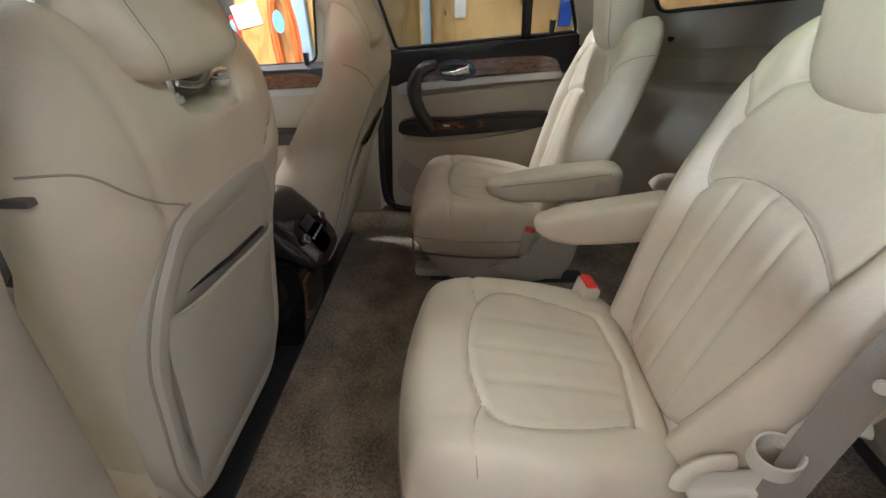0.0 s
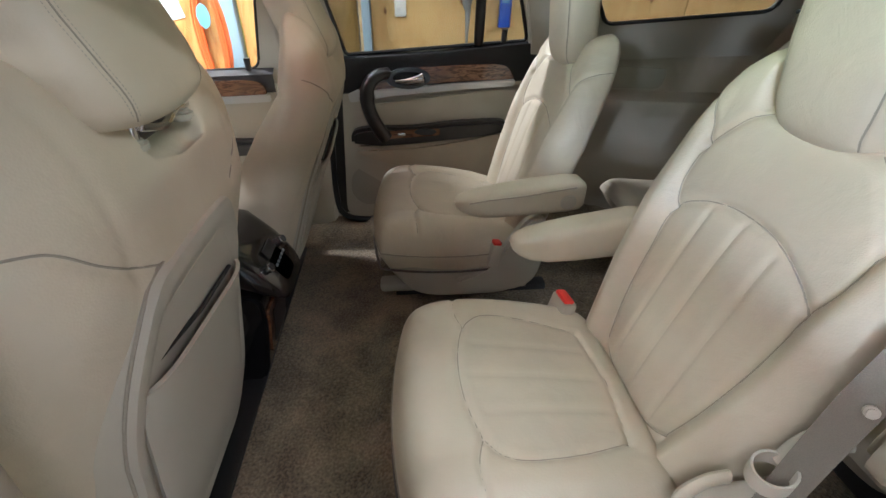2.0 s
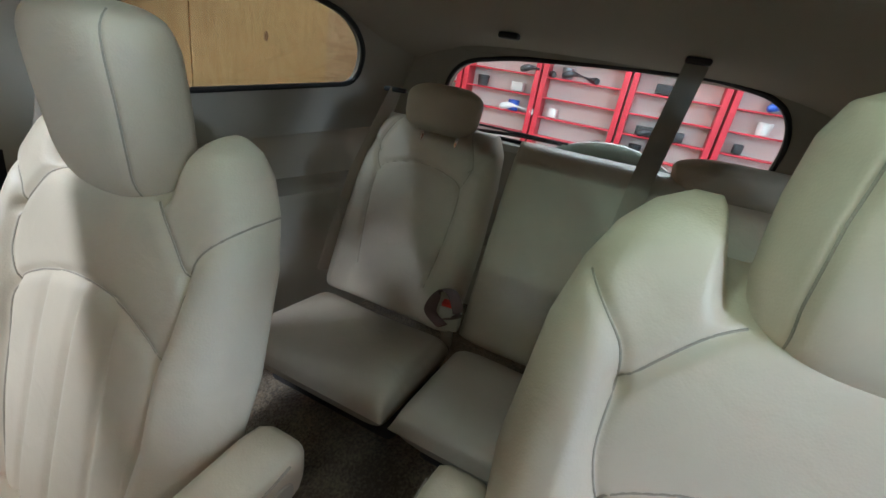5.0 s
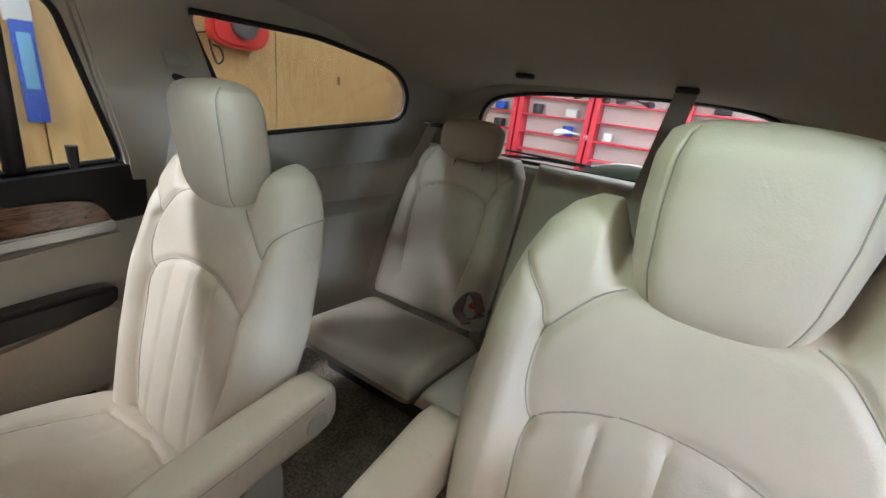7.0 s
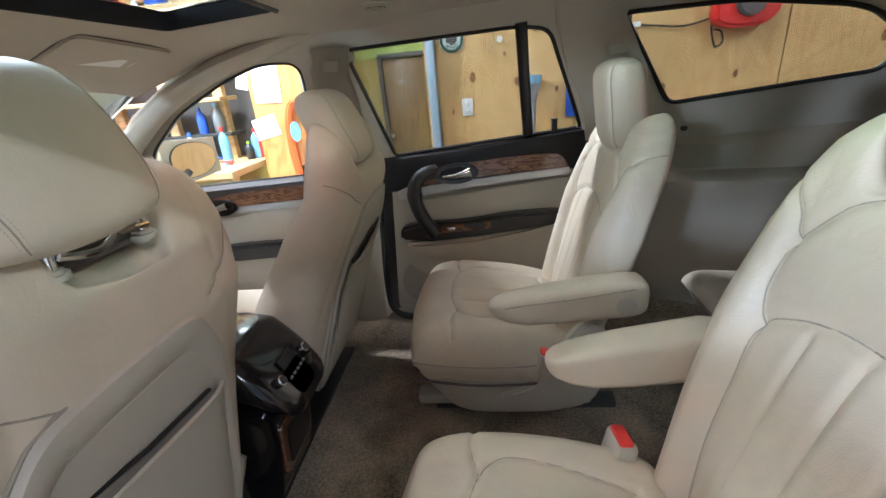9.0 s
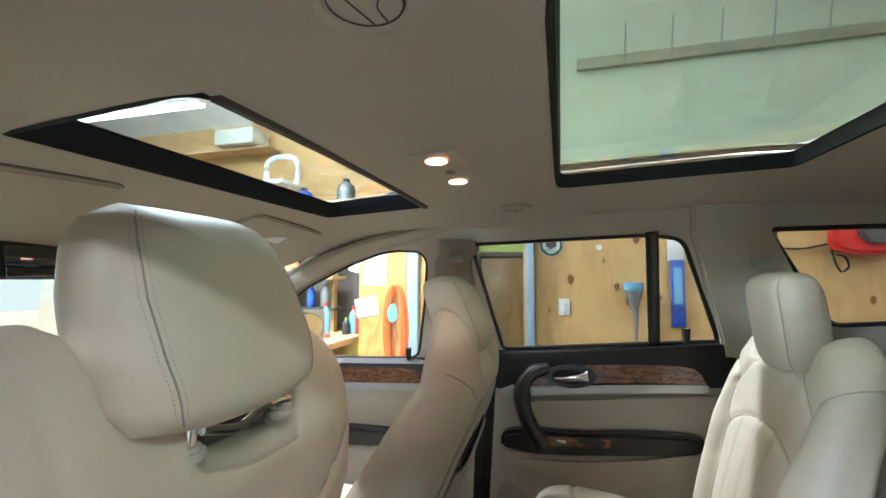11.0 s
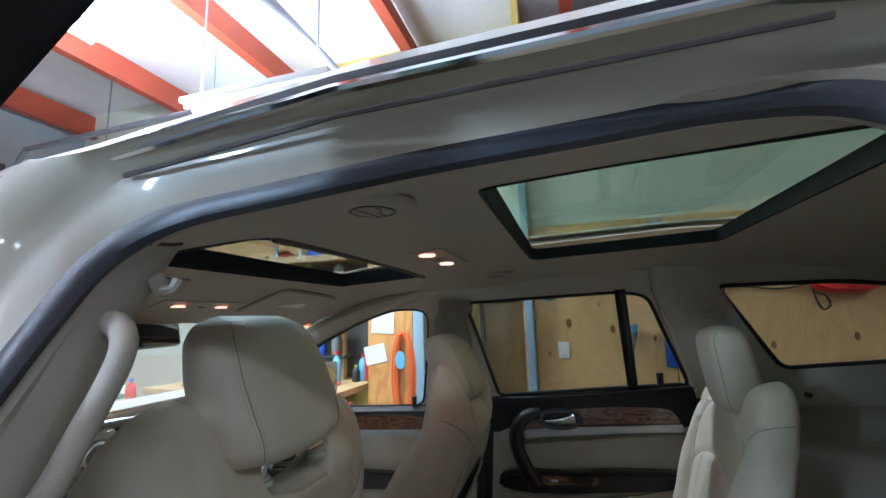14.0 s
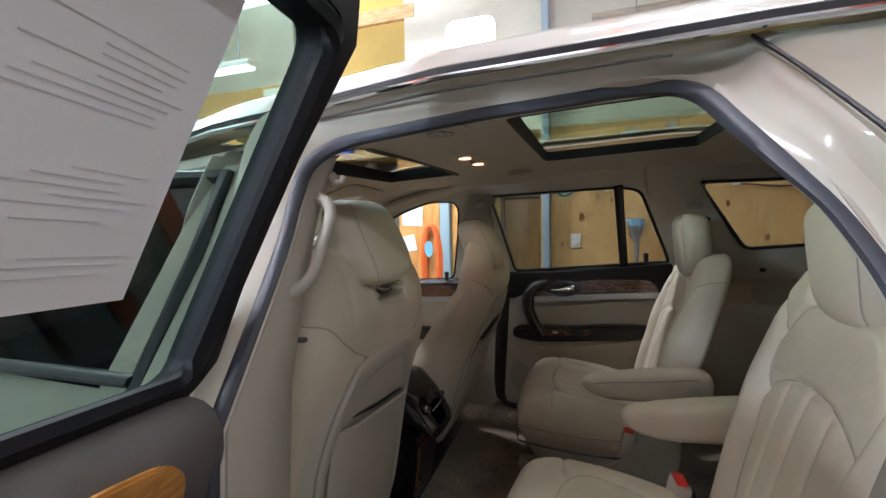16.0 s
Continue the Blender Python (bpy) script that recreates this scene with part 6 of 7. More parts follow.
part("bonnet", thicken(bm, 0.01), PAINT, CAR)
bm = box((-3.17, 0, 0.7), (0.08, 1.6, 0.55), 0.03)
part("front_bumper", bm, PAINT, CAR)
# far side skin below the windows
bm = loft([[Vector((x, out_y(z), z)) for x in [-1.55, -1.3, -1.0, -0.7, -0.4, 0, 0.3, 0.52]] for z in (0.45, 0.65, 0.85, 1.0, 1.08, 1.11)])
bmesh.ops.solidify(bm, geom=bm.faces[:], thickness=0.01)
part("far_side_skin", bm, PAINT, CAR)
for x in (-2.25, 0.80):
    for s in (1, -1):
        w = thing("wheel", (x, s * 0.84, 0.36), "car wheel with black tyre and silver rim", "wheel", "car wheels")
        part("tyre", tube([(x + 0.28 * math.cos(a), s * 0.84, 0.36 + 0.28 * math.sin(a)) for a in [2 * math.pi * i / 32 for i in range(32)]], 0.08, 10, closed=True, up=(0, 1, 0)), BLACK, w)
        part("rim", cyl((x, s * 0.86, 0.36), 0.23, 0.12, (90, 0, 0), 28, bevel=0.02), SILVER, w)

# grab handle on the near pillar, coat hook, belt
gh = thing("grab_handle", (-0.30, -0.66, 1.38), "beige grab handle on the door pillar", "grab handle")
part("bar", tube(smooth_line([(-0.328, -0.597, 1.487), (-0.302, -0.602, 1.482), (-0.281, -0.611, 1.470), (-0.276, -0.620, 1.448), (-0.283, -0.636, 1.405), (-0.290, -0.649, 1.370), (-0.302, -0.664, 1.350), (-0.332, -0.682, 1.336)], 6), lambda u: 0.0092 + 0.004 * abs(2 * u - 1) ** 3, 12), TRIM, gh)
for p in ((-0.322, -0.598, 1.486), (-0.324, -0.677, 1.339)):
    part("end_cap", cyl(p, 0.016, 0.02, (0, 90, 0), 20, bevel=0.005), TRIM, gh)
ch = thing("coat_hook", (-0.29, -0.572, 1.518), "small beige coat hook on the pillar trim", "coat hook")
part("plate", box((-0.296, -0.572, 1.516), (0.008, 0.016, 0.024), 0.004, rot=(35, 0, 0)), TRIM, ch)
part("peg", tube(smooth_line([(-0.294, -0.572, 1.512), (-0.284, -0.569, 1.513), (-0.281, -0.567, 1.522)], 4), 0.0050, 8), TRIM, ch)

# near seat belt: from the pillar loop down past the seat to the anchor
# darker copy of the beige webbing, with this belt's shade in its colour
WEBBING_SHADED = mat("belt_webbing_shaded", (0.21, 0.178, 0.14), 0.75, grain=0.35, scale=900, bump=0.4)
sb = thing("seat_belt", (0.42, -0.62, 0.60), "beige seat belt with button hanging beside the near seat", "seat belt")
part("webbing", tube(smooth_line([(0.50, -0.60, 1.38), (0.455, -0.61, 1.24), (0.415, -0.617, 1.11), (0.402, -0.62, 1.0), (0.398, -0.622, 0.88), (0.395, -0.625, 0.76), (0.39, -0.63, 0.66)], 6), 0.019, 8, flat=0.07, up=(0.7, 0.6, -0.2)), WEBBING_SHADED, sb)
part("stop_button", cyl((0.411, -0.627, 1.085), 0.007, 0.008, (70, 0, -35), 16, bevel=0.002), TRIM, sb)
tl = part("tongue_loop", thicken(loft([[Vector((0.378 + 0.024 * math.cos(a), -0.612 + 0.024 * math.sin(a), 0.950 + dz + 0.006 * math.cos(a))) for a in [6.2832 * i / 28 for i in range(29)]] for dz in (-0.011, -0.004, 0.004, 0.011)]), 0.003), TRIM, sb, "beige plastic belt tongue")
part("tongue_arm", tube(smooth_line([(0.398, -0.604, 0.952), (0.410, -0.602, 0.985), (0.428, -0.604, 1.005), (0.450, -0.610, 1.002)], 6), 0.014, 10, flat=0.6), TRIM, tl)
an = part("anchor_cover", box((0.372, -0.592, 0.845), (0.10, 0.034, 0.04), 0.009, rot=(0, -28, -12), seg=3), TRIM, sb)
part("anchor_loop", tube(smooth_line([(0.315, -0.585, 0.835), (0.318, -0.583, 0.862), (0.342, -0.580, 0.880), (0.372, -0.579, 0.884)], 6), 0.014, 10, flat=0.55, up=(0, 1, 0)), LEATHER, an)
ao = thing("folded_armrest", (0.47, -0.60, 0.9), "beige outer armrest folded up beside the seat back", "armrest")
part("pad", extrude_outline([Vector((x, -0.60, z)) for x, z in smooth_pts([(0.50, 0.95), (0.56, 0.97), (0.60, 1.10), (0.615, 1.20), (0.58, 1.22), (0.55, 1.19), (0.50, 1.05)])], (0, -0.05, 0), bevel=0.014), LEATHER, ao)

# far rear seat belt and its pillar slot
single("pillar_belt_slot", box((0.50, 0.665, 1.425), (0.06, 0.02, 0.018), 0.006, rot=(-30, 25, 0)), BLACK, "black belt slot in the pillar trim", "belt guide", (0.50, 0.665, 1.42))
bm = tube(smooth_line([(0.50, 0.655, 1.42), (0.49, 0.70, 1.25), (0.42, 0.70, 1.0), (0.33, 0.68, 0.78)], 5), 0.023, 8, flat=0.08, up=(0.5, 0.8, 0.2))
single("far_seat_belt", bm, WEBBING, "beige seat belt beside the far seat", "seat belt", (0.33, 0.68, 0.78))


# ---- open rear door on the near side ----
def open_door():
    H = Vector((-0.385, -0.84, 0.0))
    R = Matrix.Translation(H) @ Matrix.Rotation(radians(-81), 4, "Z")
    R3 = R.to_3x3()
    t = thing("open_rear_door", (H.x, H.y, 0.5), "open rear car door with dark sill band and honey wood strip", "car door")

    def D(s, z, o=0.0):
        """s along the door from the hinge, o towards the cabin side of the door."""
        return R @ Vector((s, o + interp(z, [0.5, 0.8, 1.15, 1.75], [0.02, -0.02, 0.0, 0.30]), z))

    def plate(pts, o, th, rr=0.0, holes=(), bevel=0.0):
        a = [D(p.x, p.y, o) for p in (rounded(pts, rr, 5) if rr else [Vector((x, z)) for x, z in pts])]
        hs = [[D(p.x, p.y, o) for p in rounded(h, 0.03, 5)] for h in holes]
        return extrude_outline(a, R3 @ Vector((0, th, 0)), hs, bevel)
    top = [(0.93, 1.36), (0.80, 1.60), (0.62, 1.685), (-0.040, 1.698), (-0.078, 1.655), (-0.052, 1.52), (-0.042, 1.38)]
    win = [(-0.008, 1.262), (0.865, 1.365), (0.75, 1.56), (0.60, 1.648), (-0.030, 1.658)]
    part("skin", plate([(0.0, 0.50), (0.66, 0.50), (0.82, 0.72), (0.93, 1.0), (0.93, 1.275), (0.0, 1.20)], -0.075, -0.02), PAINT, t)
    part("inner_frame", plate([(-0.040, 1.12), (0.93, 1.20)] + top, -0.06, 0.055, 0.0, [win], 0.008), FRAME_BLACK, t, "black window frame")
    g = part("pane", plate(win, -0.047, 0.004), GLASS_DOOR, t, "green tinted door glass")
    g.visible_shadow = False
    part("gasket", tube([D(p.x, p.y, -0.012) for p in rounded(win, 0.03, 5)], 0.012, 6, closed=True), FRAME_BLACK, t)
    body = [(0.02, 0.54), (0.64, 0.54), (0.80, 0.74), (0.90, 1.0), (0.90, 1.15), (0.02, 1.09)]
    part("trim_panel", plate(body, -0.055, 0.115, 0.03, (), 0.02), TRIM, t)
    crest = lambda k: interp(k, [-0.072, -0.062, -0.045, -0.015, 0.03, 0.92], [1.13, 1.185, 1.222, 1.244, 1.255, 1.360])
    prof = ((0.0, -0.045), (0.0, -0.008), (0.006, 0.022), (0.018, 0.045), (0.036, 0.062), (0.060, 0.074), (0.09, 0.080), (0.14, 0.080), (0.20, 0.070), (0.22, 0.02))
    steps = [-0.072, -0.066, -0.056, -0.045, -0.03, -0.015, 0.0, 0.03] + [0.08 + 0.06 * i for i in range(15)]
    near = lambda k: min(1.0, max(0.0, (k + 0.072) / 0.07)) ** 0.5
    part("upper_band", thicken(loft([[D(k, max(1.03, crest(k) - dz * (0.35 + 0.65 * near(k))), -0.045 + (o + 0.045) * near(k)) for k in steps] for dz, o in prof]), 0.004), DARKGREY, t, "dark grey padded sill band")
    strip = [(0.085, 1.16), (0.095, 1.218), (0.135, 1.255), (0.20, 1.272), (0.4, 1.288), (0.88, 1.315), (0.90, 1.17), (0.4, 1.14), (0.15, 1.12)]
    part("wood_strip", plate(strip, 0.089, 0.010, 0.02, (), 0.003), HONEY, t, "glossy honey wood strip")
    ring = [(p.x, p.y) for p in smooth_line([(0.296, 1.190, 0), (0.311, 1.255, 0), (0.290, 1.284, 0), (0.243, 1.276, 0), (0.147, 1.222, 0), (0.030, 1.112, 0), (-0.010, 1.010, 0), (0.0, 0.93, 0), (0.040, 0.925, 0), (0.050, 1.0, 0), (0.090, 1.090, 0), (0.170, 1.128, 0), (0.250, 1.120, 0), (0.285, 1.145, 0)], 5, True)]
    oval = lambda a, b: [(0.212 + a * math.cos(k * math.pi / 14), 1.200 + b * math.sin(k * math.pi / 14) + 0.30 * a * math.cos(k * math.pi / 14)) for k in range(28)]
    part("pull_handle", extrude_outline([D(a, b, 0.088) for a, b in ring], R3 @ Vector((0, 0.044, 0)), [[D(a, b, 0.088) for a, b in oval(0.060, 0.042)]], 0.012), DARKGREY, t, "dark grey pull handle moulded round the latch")
    part("latch_bowl", extrude_outline([D(a, b, 0.092) for a, b in oval(0.062, 0.044)], R3 @ Vector((0, 0.020, 0))), DARK, t)
    part("door_handle", tube(smooth_line([D(0.175, 1.176, 0.112), D(0.205, 1.190, 0.122), D(0.236, 1.206, 0.126), D(0.258, 1.222, 0.120)], 5), lambda u: 0.006 + 0.007 * u, 10), CHROME, t, "chrome inner door handle")
    part("armrest_pad", plate([(0.09, 0.98), (0.36, 1.0), (0.62, 1.03), (0.60, 0.95), (0.10, 0.90)], 0.06, 0.07, 0.03, (), 0.02), TRIM, t, "beige padded armrest")
    # sheet of paper taped to the glass
    pap = thing("window_sheet", D(0.18, 1.39, -0.05), "white printed sheet taped to the door glass", "paper sheet")
    pp = [(0.098, 1.382), (0.285, 1.395), (0.272, 1.652), (0.080, 1.638)]
    part("sheet", extrude_outline([D(a, b, -0.040) for a, b in pp], R3 @ Vector((0, 0.0012, 0))), PAPER, pap)

    def text_bar(u0, u1, v, h):
        q4 = []
        for u, vv in ((u0, v), (u1, v), (u1, v + h), (u0, v + h)):
            a = Vector(pp[0]) * (1 - u) * (1 - vv) + Vector(pp[1]) * u * (1 - vv) + Vector(pp[2]) * u * vv + Vector(pp[3]) * (1 - u) * vv
            q4.append(D(a.x, a.y, -0.0382))
        return extrude_outline(q4, R3 @ Vector((0, 0.0006, 0)))
    rg = random.Random(9)
    for v in (0.10, 0.13, 0.155, 0.26, 0.30, 0.325, 0.35, 0.375, 0.40, 0.55, 0.575, 0.60, 0.625, 0.65, 0.675, 0.70, 0.73):
        a = rg.uniform(0.08, 0.3)
        part("printed_line", text_bar(a, a + rg.uniform(0.3, 0.6), v, 0.0024), INK_MAT, pap, "grey line of unreadable print", smooth=False)
    return t


INK_MAT = mat("grey_ink", (0.66, 0.66, 0.67), 0.7)
open_door()


# ---- garage ----
WY = 2.43
def slab(name, c, size, m, label, cat, r=0.0):
    return single(name, box(c, size, r), m, label, cat, c, "structure")


slab("ground", (0, -1.0, -0.05), (16, 14, 0.1), CONCRETE, "grey concrete garage floor", "floor")
slab("ceiling_panel", (0, 0.5, 4.35), (14, 14.5, 0.1), CEIL, "white insulated garage ceiling", "ceiling")
slab("wall_front", (-6.1, 0, 2.2), (0.1, 13, 4.4), ROLLUP, "blue-grey garage wall", "wall")
slab("wall_rear", (5.05, 0, 2.2), (0.1, 13, 4.4), WHITEB, "white garage wall behind the shelves", "wall")
slab("wall_left", (0, -6.55, 2.2), (14, 0.1, 4.4), ROLLUP, "white garage wall with roll-up door", "wall")
slab("wall_right_upper", (1.8, WY + 0.10, 2.90), (6.6, 0.08, 1.48), GREENWALL, "pale green painted wall above the plywood", "wall")
slab("wall_right_lower", (2.4, WY + 0.10, 1.08), (5.4, 0.08, 2.16), PINE, "framing behind the plywood", "wall")
slab("wall_alcove", (-1.6, 3.05, 2.2), (2.9, 0.08, 4.4), YELLOW, "ochre painted alcove wall", "wall")
slab("wall_alcove_side", (-0.24, 2.80, 2.2), (0.06, 0.46, 4.4), YELLOW, "ochre painted alcove side", "wall")
slab("wall_beyond", (-4.6, 3.05, 2.2), (3.0, 0.08, 4.4), GREENWALL, "pale green garage wall behind the bench", "wall")
slab("wainscot_front", (-6.03, 0, 0.52), (0.03, 12.8, 1.04), BEIGEBOARD, "tan boarding on the lower garage wall", "wall boarding")
slab("wainscot_side", (-4.6, 2.995, 0.58), (2.8, 0.03, 1.16), BEIGEBOARD, "tan boarding behind the bench", "wall boarding")
slab("trim_lime", (-0.9, 2.995, 1.78), (1.3, 0.02, 0.32), LIME, "lime green painted band above the door", "wall band")
# plywood sheets: each board is a piece of the wall
pw = thing("wall_plywood", (2.0, WY, 1.0), "yellow plywood sheets lining the garage wall", "wall", kind="structure")
for x0, x1 in ((-0.215, 0.72), (0.724, 2.02), (2.024, 3.25)):
    part("plywood_sheet", box(((x0 + x1) / 2, WY + 0.05, 1.09), (x1 - x0 - 0.003, 0.018, 2.14), 0.002), PLY, pw, smooth=False)
rg = random.Random(3)
for x, z, r in ((0.03, 1.42, 0.026), (0.33, 1.37, 0.022), (0.40, 1.27, 0.02), (-0.12, 1.20, 0.013), (0.46, 1.70, 0.03), (0.25, 1.55, 0.012), (0.60, 1.30, 0.016), (1.05, 1.50, 0.018), (1.3, 1.25, 0.02), (2.6, 1.45, 0.025), (1.75, 1.30, 0.02)):
    ring = [Vector((x + r * (0.7 + 0.15 * rg.random()) * math.cos(a), WY + 0.0405, z + r * (1.25 + 0.2 * rg.random()) * math.sin(a))) for a in [2 * math.pi * i / 14 for i in range(14)]]
    part("knot", extrude_outline(ring, (0, -0.002, 0)), KNOT, pw, "dark brown wood knot")
part("post", box((-0.245, WY + 0.0, 1.6), (0.055, 0.12, 3.2), 0.006), BLUEPOST, pw, "blue-grey steel corner post")
bt = thing("wall_batten", (1.0, WY, 2.9), "bare wood batten with long nails on the green wall", "batten")
part("board", box((1.1, WY + 0.03, 2.955), (2.0, 0.03, 0.075), 0.003), GREYWOOD, bt)
for i in range(6):
    part("nail", cyl((0.42 + 0.297 * i, WY - 0.005, 3.07), 0.005, 0.26, (8, 3, 0), 8), GREYP, bt, "long steel nail")

dr = thing("door_1", (-0.50, 3.0, 0.0), "brown wooden door in a dark frame in the alcove", "door", kind="structure")
part("leaf", box((-0.52, 2.985, 0.80), (0.36, 0.04, 1.60), 0.004), DOORWOOD, dr)
for x in (-0.715, -0.325):
    part("frame", box((x, 2.97, 0.81), (0.035, 0.06, 1.64), 0.004), DARKGREY, dr)
part("frame", box((-0.52, 2.97, 1.63), (0.425, 0.06, 0.035), 0.004), DARKGREY, dr)
part("door_knob", cyl((-0.675, 2.945, 1.02), 0.02, 0.05, (90, 0, 0), 16, bevel=0.006), CHROME, dr)

sw = thing("light_switch", (-0.017, WY, 1.227), "white light switch plate on the plywood", "switch plate")
part("plate", box((-0.017, WY + 0.036, 1.227), (0.078, 0.008, 0.118), 0.004), WHITEP, sw)
for dz in (0.022, -0.022):
    part("rocker", box((-0.017, WY + 0.031, 1.227 + dz), (0.026, 0.006, 0.03), 0.003), WHITEP, sw)
sg = thing("round_sign", (-0.10, WY, 1.66), "round dark green and white sign on the plywood", "sign")
part("disc", cyl((-0.10, WY + 0.035, 1.665), 0.083, 0.006, (90, 0, 0), 40), WHITEP, sg)
part("ring", tube([(-0.10 + 0.07 * math.cos(a), WY + 0.031, 1.665 + 0.07 * math.sin(a)) for a in [2 * math.pi * i / 36 for i in range(36)]], 0.009, 6, closed=True, up=(0, 1, 0)), mat("sign_green", (0.02, 0.10, 0.06), 0.5), sg)
part("emblem", cyl((-0.10, WY + 0.031, 1.675), 0.042, 0.004, (90, 0, 0), 6), DARKGREY, sg, "plain dark emblem")
fc = bpy.data.curves.new("sign_word", "FONT")
fc.body, fc.size, fc.align_x, fc.extrude = "WILD", 0.034, "CENTER", 0.0008
to = new("word", fc)
bpy.context.view_layer.update()
me = bpy.data.meshes.new_from_object(to.evaluated_get(bpy.context.evaluated_depsgraph_get()))
bpy.data.objects.remove(to)
me.materials.append(bpy.data.materials["sign_green"])
wo = new("word", me)
wo.parent = sg
wo.matrix_basis = Matrix.Translation(Vector((-0.10, WY + 0.028, 1.613)) - sg.location) @ Euler((radians(90), 0, 0)).to_matrix().to_4x4()
fn = thing("funnel", (0.43, WY, 1.2), "long grey funnel hanging on the plywood wall", "funnel")
part("bowl", cyl((0.425, WY - 0.03, 1.375), 0.060, 0.05, n=28, r2=0.064, bevel=0.003), LBLUE, fn, "pale blue funnel rim")
part("cone", cyl((0.427, WY - 0.03, 1.285), 0.020, 0.13, n=28, r2=0.059), GREYP, fn)
part("spout", cyl((0.435, WY - 0.025, 1.11), 0.007, 0.24, n=16, r2=0.020), GREYP, fn)
wp = thing("wiper_pack", (0.70, WY, 1.4), "blue packaged wiper blade hanging on the wall", "package")
part("sleeve", box((0.70, WY + 0.02, 1.33), (0.085, 0.02, 0.44), 0.006), BLUE, wp)
part("card", box((0.695, WY + 0.02, 1.61), (0.10, 0.014, 0.14), 0.004), WHITEP, wp)
part("window", box((0.70, WY + 0.008, 1.38), (0.05, 0.006, 0.24), 0.002), LBLUE, wp)
hk = thing("hanging_string", (0.17, WY, 1.6), "thin cord hanging on a white hook", "cord")
part("cord", tube(smooth_line([(0.12, WY + 0.03, 1.75), (0.125, WY + 0.03, 1.60), (0.15, WY + 0.03, 1.565), (0.175, WY + 0.03, 1.60), (0.18, WY + 0.03, 1.75)], 5), 0.004, 6), CARDBOARD, hk)
part("hook", cyl((0.22, WY + 0.025, 1.64), 0.02, 0.03, (90, 0, 0), 16), WHITEP, hk)
rl = thing("cord_reel", (1.70, WY, 1.70), "red cord reel mounted on the plywood", "cord reel")
bm = extrude_outline([Vector((1.715 + p.x, WY + 0.035, 1.70 + p.y)) for p in rounded([(-0.19, -0.09), (-0.10, -0.13), (0.11, -0.13), (0.20, -0.06), (0.19, 0.12), (-0.18, 0.13)], 0.06, 5)], (0, -0.10, 0), bevel=0.02)
part("case", bm, RED, rl)
part("hub", cyl((1.72, WY - 0.08, 1.71), 0.085, 0.05, (90, 0, 0), 28, bevel=0.01), DARKGREY, rl)
part("cable", tube(smooth_line([(1.55, WY + 0.02, 1.60), (1.55, WY, 1.54), (1.58, WY, 1.47), (1.62, WY, 1.50), (1.60, WY, 1.56), (1.56, WY, 1.57)], 6), 0.006, 6), BLACK, rl)
part("lead", tube(smooth_line([(1.54, WY + 0.02, 1.64), (1.38, WY + 0.02, 1.61), (1.2, WY + 0.02, 1.63), (1.10, WY + 0.02, 1.64)], 5), 0.006, 6), BLACK, rl)
part("plug", box((1.09, WY + 0.02, 1.645), (0.05, 0.03, 0.035), 0.008), WHITEP, rl)

# cord post and bench in front, seen through the front door window
cp = thing("notice_panel", (-1.35, WY, 0.0), "orange plywood panel with papers and hanging cords", "panel")
part("panel", box((-1.40, WY + 0.06, 1.1), (0.40, 0.03, 2.2), 0.003), PLY_O, cp, smooth=False)
part("post", box((-1.14, WY + 0.05, 1.3), (0.09, 0.08, 2.6), 0.006), BLUEPOST, cp, "blue-grey steel post")
part("side_board", box((-1.01, WY + 0.06, 1.2), (0.13, 0.03, 2.4), 0.003), PLY_O, cp)
for x, z, w, h, a in ((-1.46, 1.52, 0.20, 0.30, 3), (-1.53, 1.20, 0.19, 0.15, -12), (-1.62, 1.60, 0.09, 0.25, 14)):
    ps = single("wall_paper", box((x, WY + 0.04, z), (w, 0.002, h), 0, rot=(0, a, 0)), PAPER, "white paper pinned to the orange panel", "paper", (x, WY + 0.04, z), group="pinned papers", smooth=False)
oc = thing("extension_cable", (-1.28, WY, 1.2), "orange extension cord looped on the panel", "cord")
rg = random.Random(5)
for i in range(9):
    w, dx = rg.uniform(0.05, 0.10), rg.uniform(-0.02, 0.02)
    pts = [(-1.28 + dx + w * math.sin(a) * (1 if a < math.pi else 1), WY + 0.02 - 0.003 * i, 1.05 + 0.33 * math.cos(a) - rg.uniform(0, 0.02)) for a in [2 * math.pi * k / 22 for k in range(22)]]
    part("loop", tube(pts, 0.0065, 6, closed=True, up=(0, 1, 0)), ORANGE, oc)
part("tag", extrude_outline([Vector((-1.285 + 0.042 * math.cos(a), WY - 0.02, 1.16 + 0.075 * math.sin(a))) for a in [2 * math.pi * i / 8 for i in range(8)]], (0, -0.004, 0)), LBLUE, oc, "pale blue tag")

wb = thing("workbench", (-2.5, 2.2, 0.0), "cluttered wooden workbench by the wall", "workbench")
part("top", box((-2.6, 2.45, 0.93), (1.9, 0.75, 0.05), 0.006), PINE, wb, smooth=False)
for x in (-3.5, -2.6, -1.72):
    part("leg", box((x, 2.15, 0.45), (0.09, 0.09, 0.9), 0.004), PINE, wb, smooth=False)
part("lower_shelf", box((-2.6, 2.45, 0.35), (1.8, 0.65, 0.03), 0.004), PINE, wb, smooth=False)
ws = thing("wall_rack", (-2.7, 2.75, 0.96), "timber rack with tools above the bench", "rack")
for x in (-3.4, -2.9, -2.45, -2.0):
    part("upright", box((x, 2.75, 1.55), (0.08, 0.06, 1.2), 0.004), PINE, ws, smooth=False)
for z in (1.43, 1.85):
    part("board", box((-2.7, 2.70, z), (1.6, 0.25, 0.03), 0.004), PINE, ws, smooth=False)
part("back", box((-2.7, 2.95, 1.55), (1.9, 0.02, 1.2), 0), DARKGREY, ws)
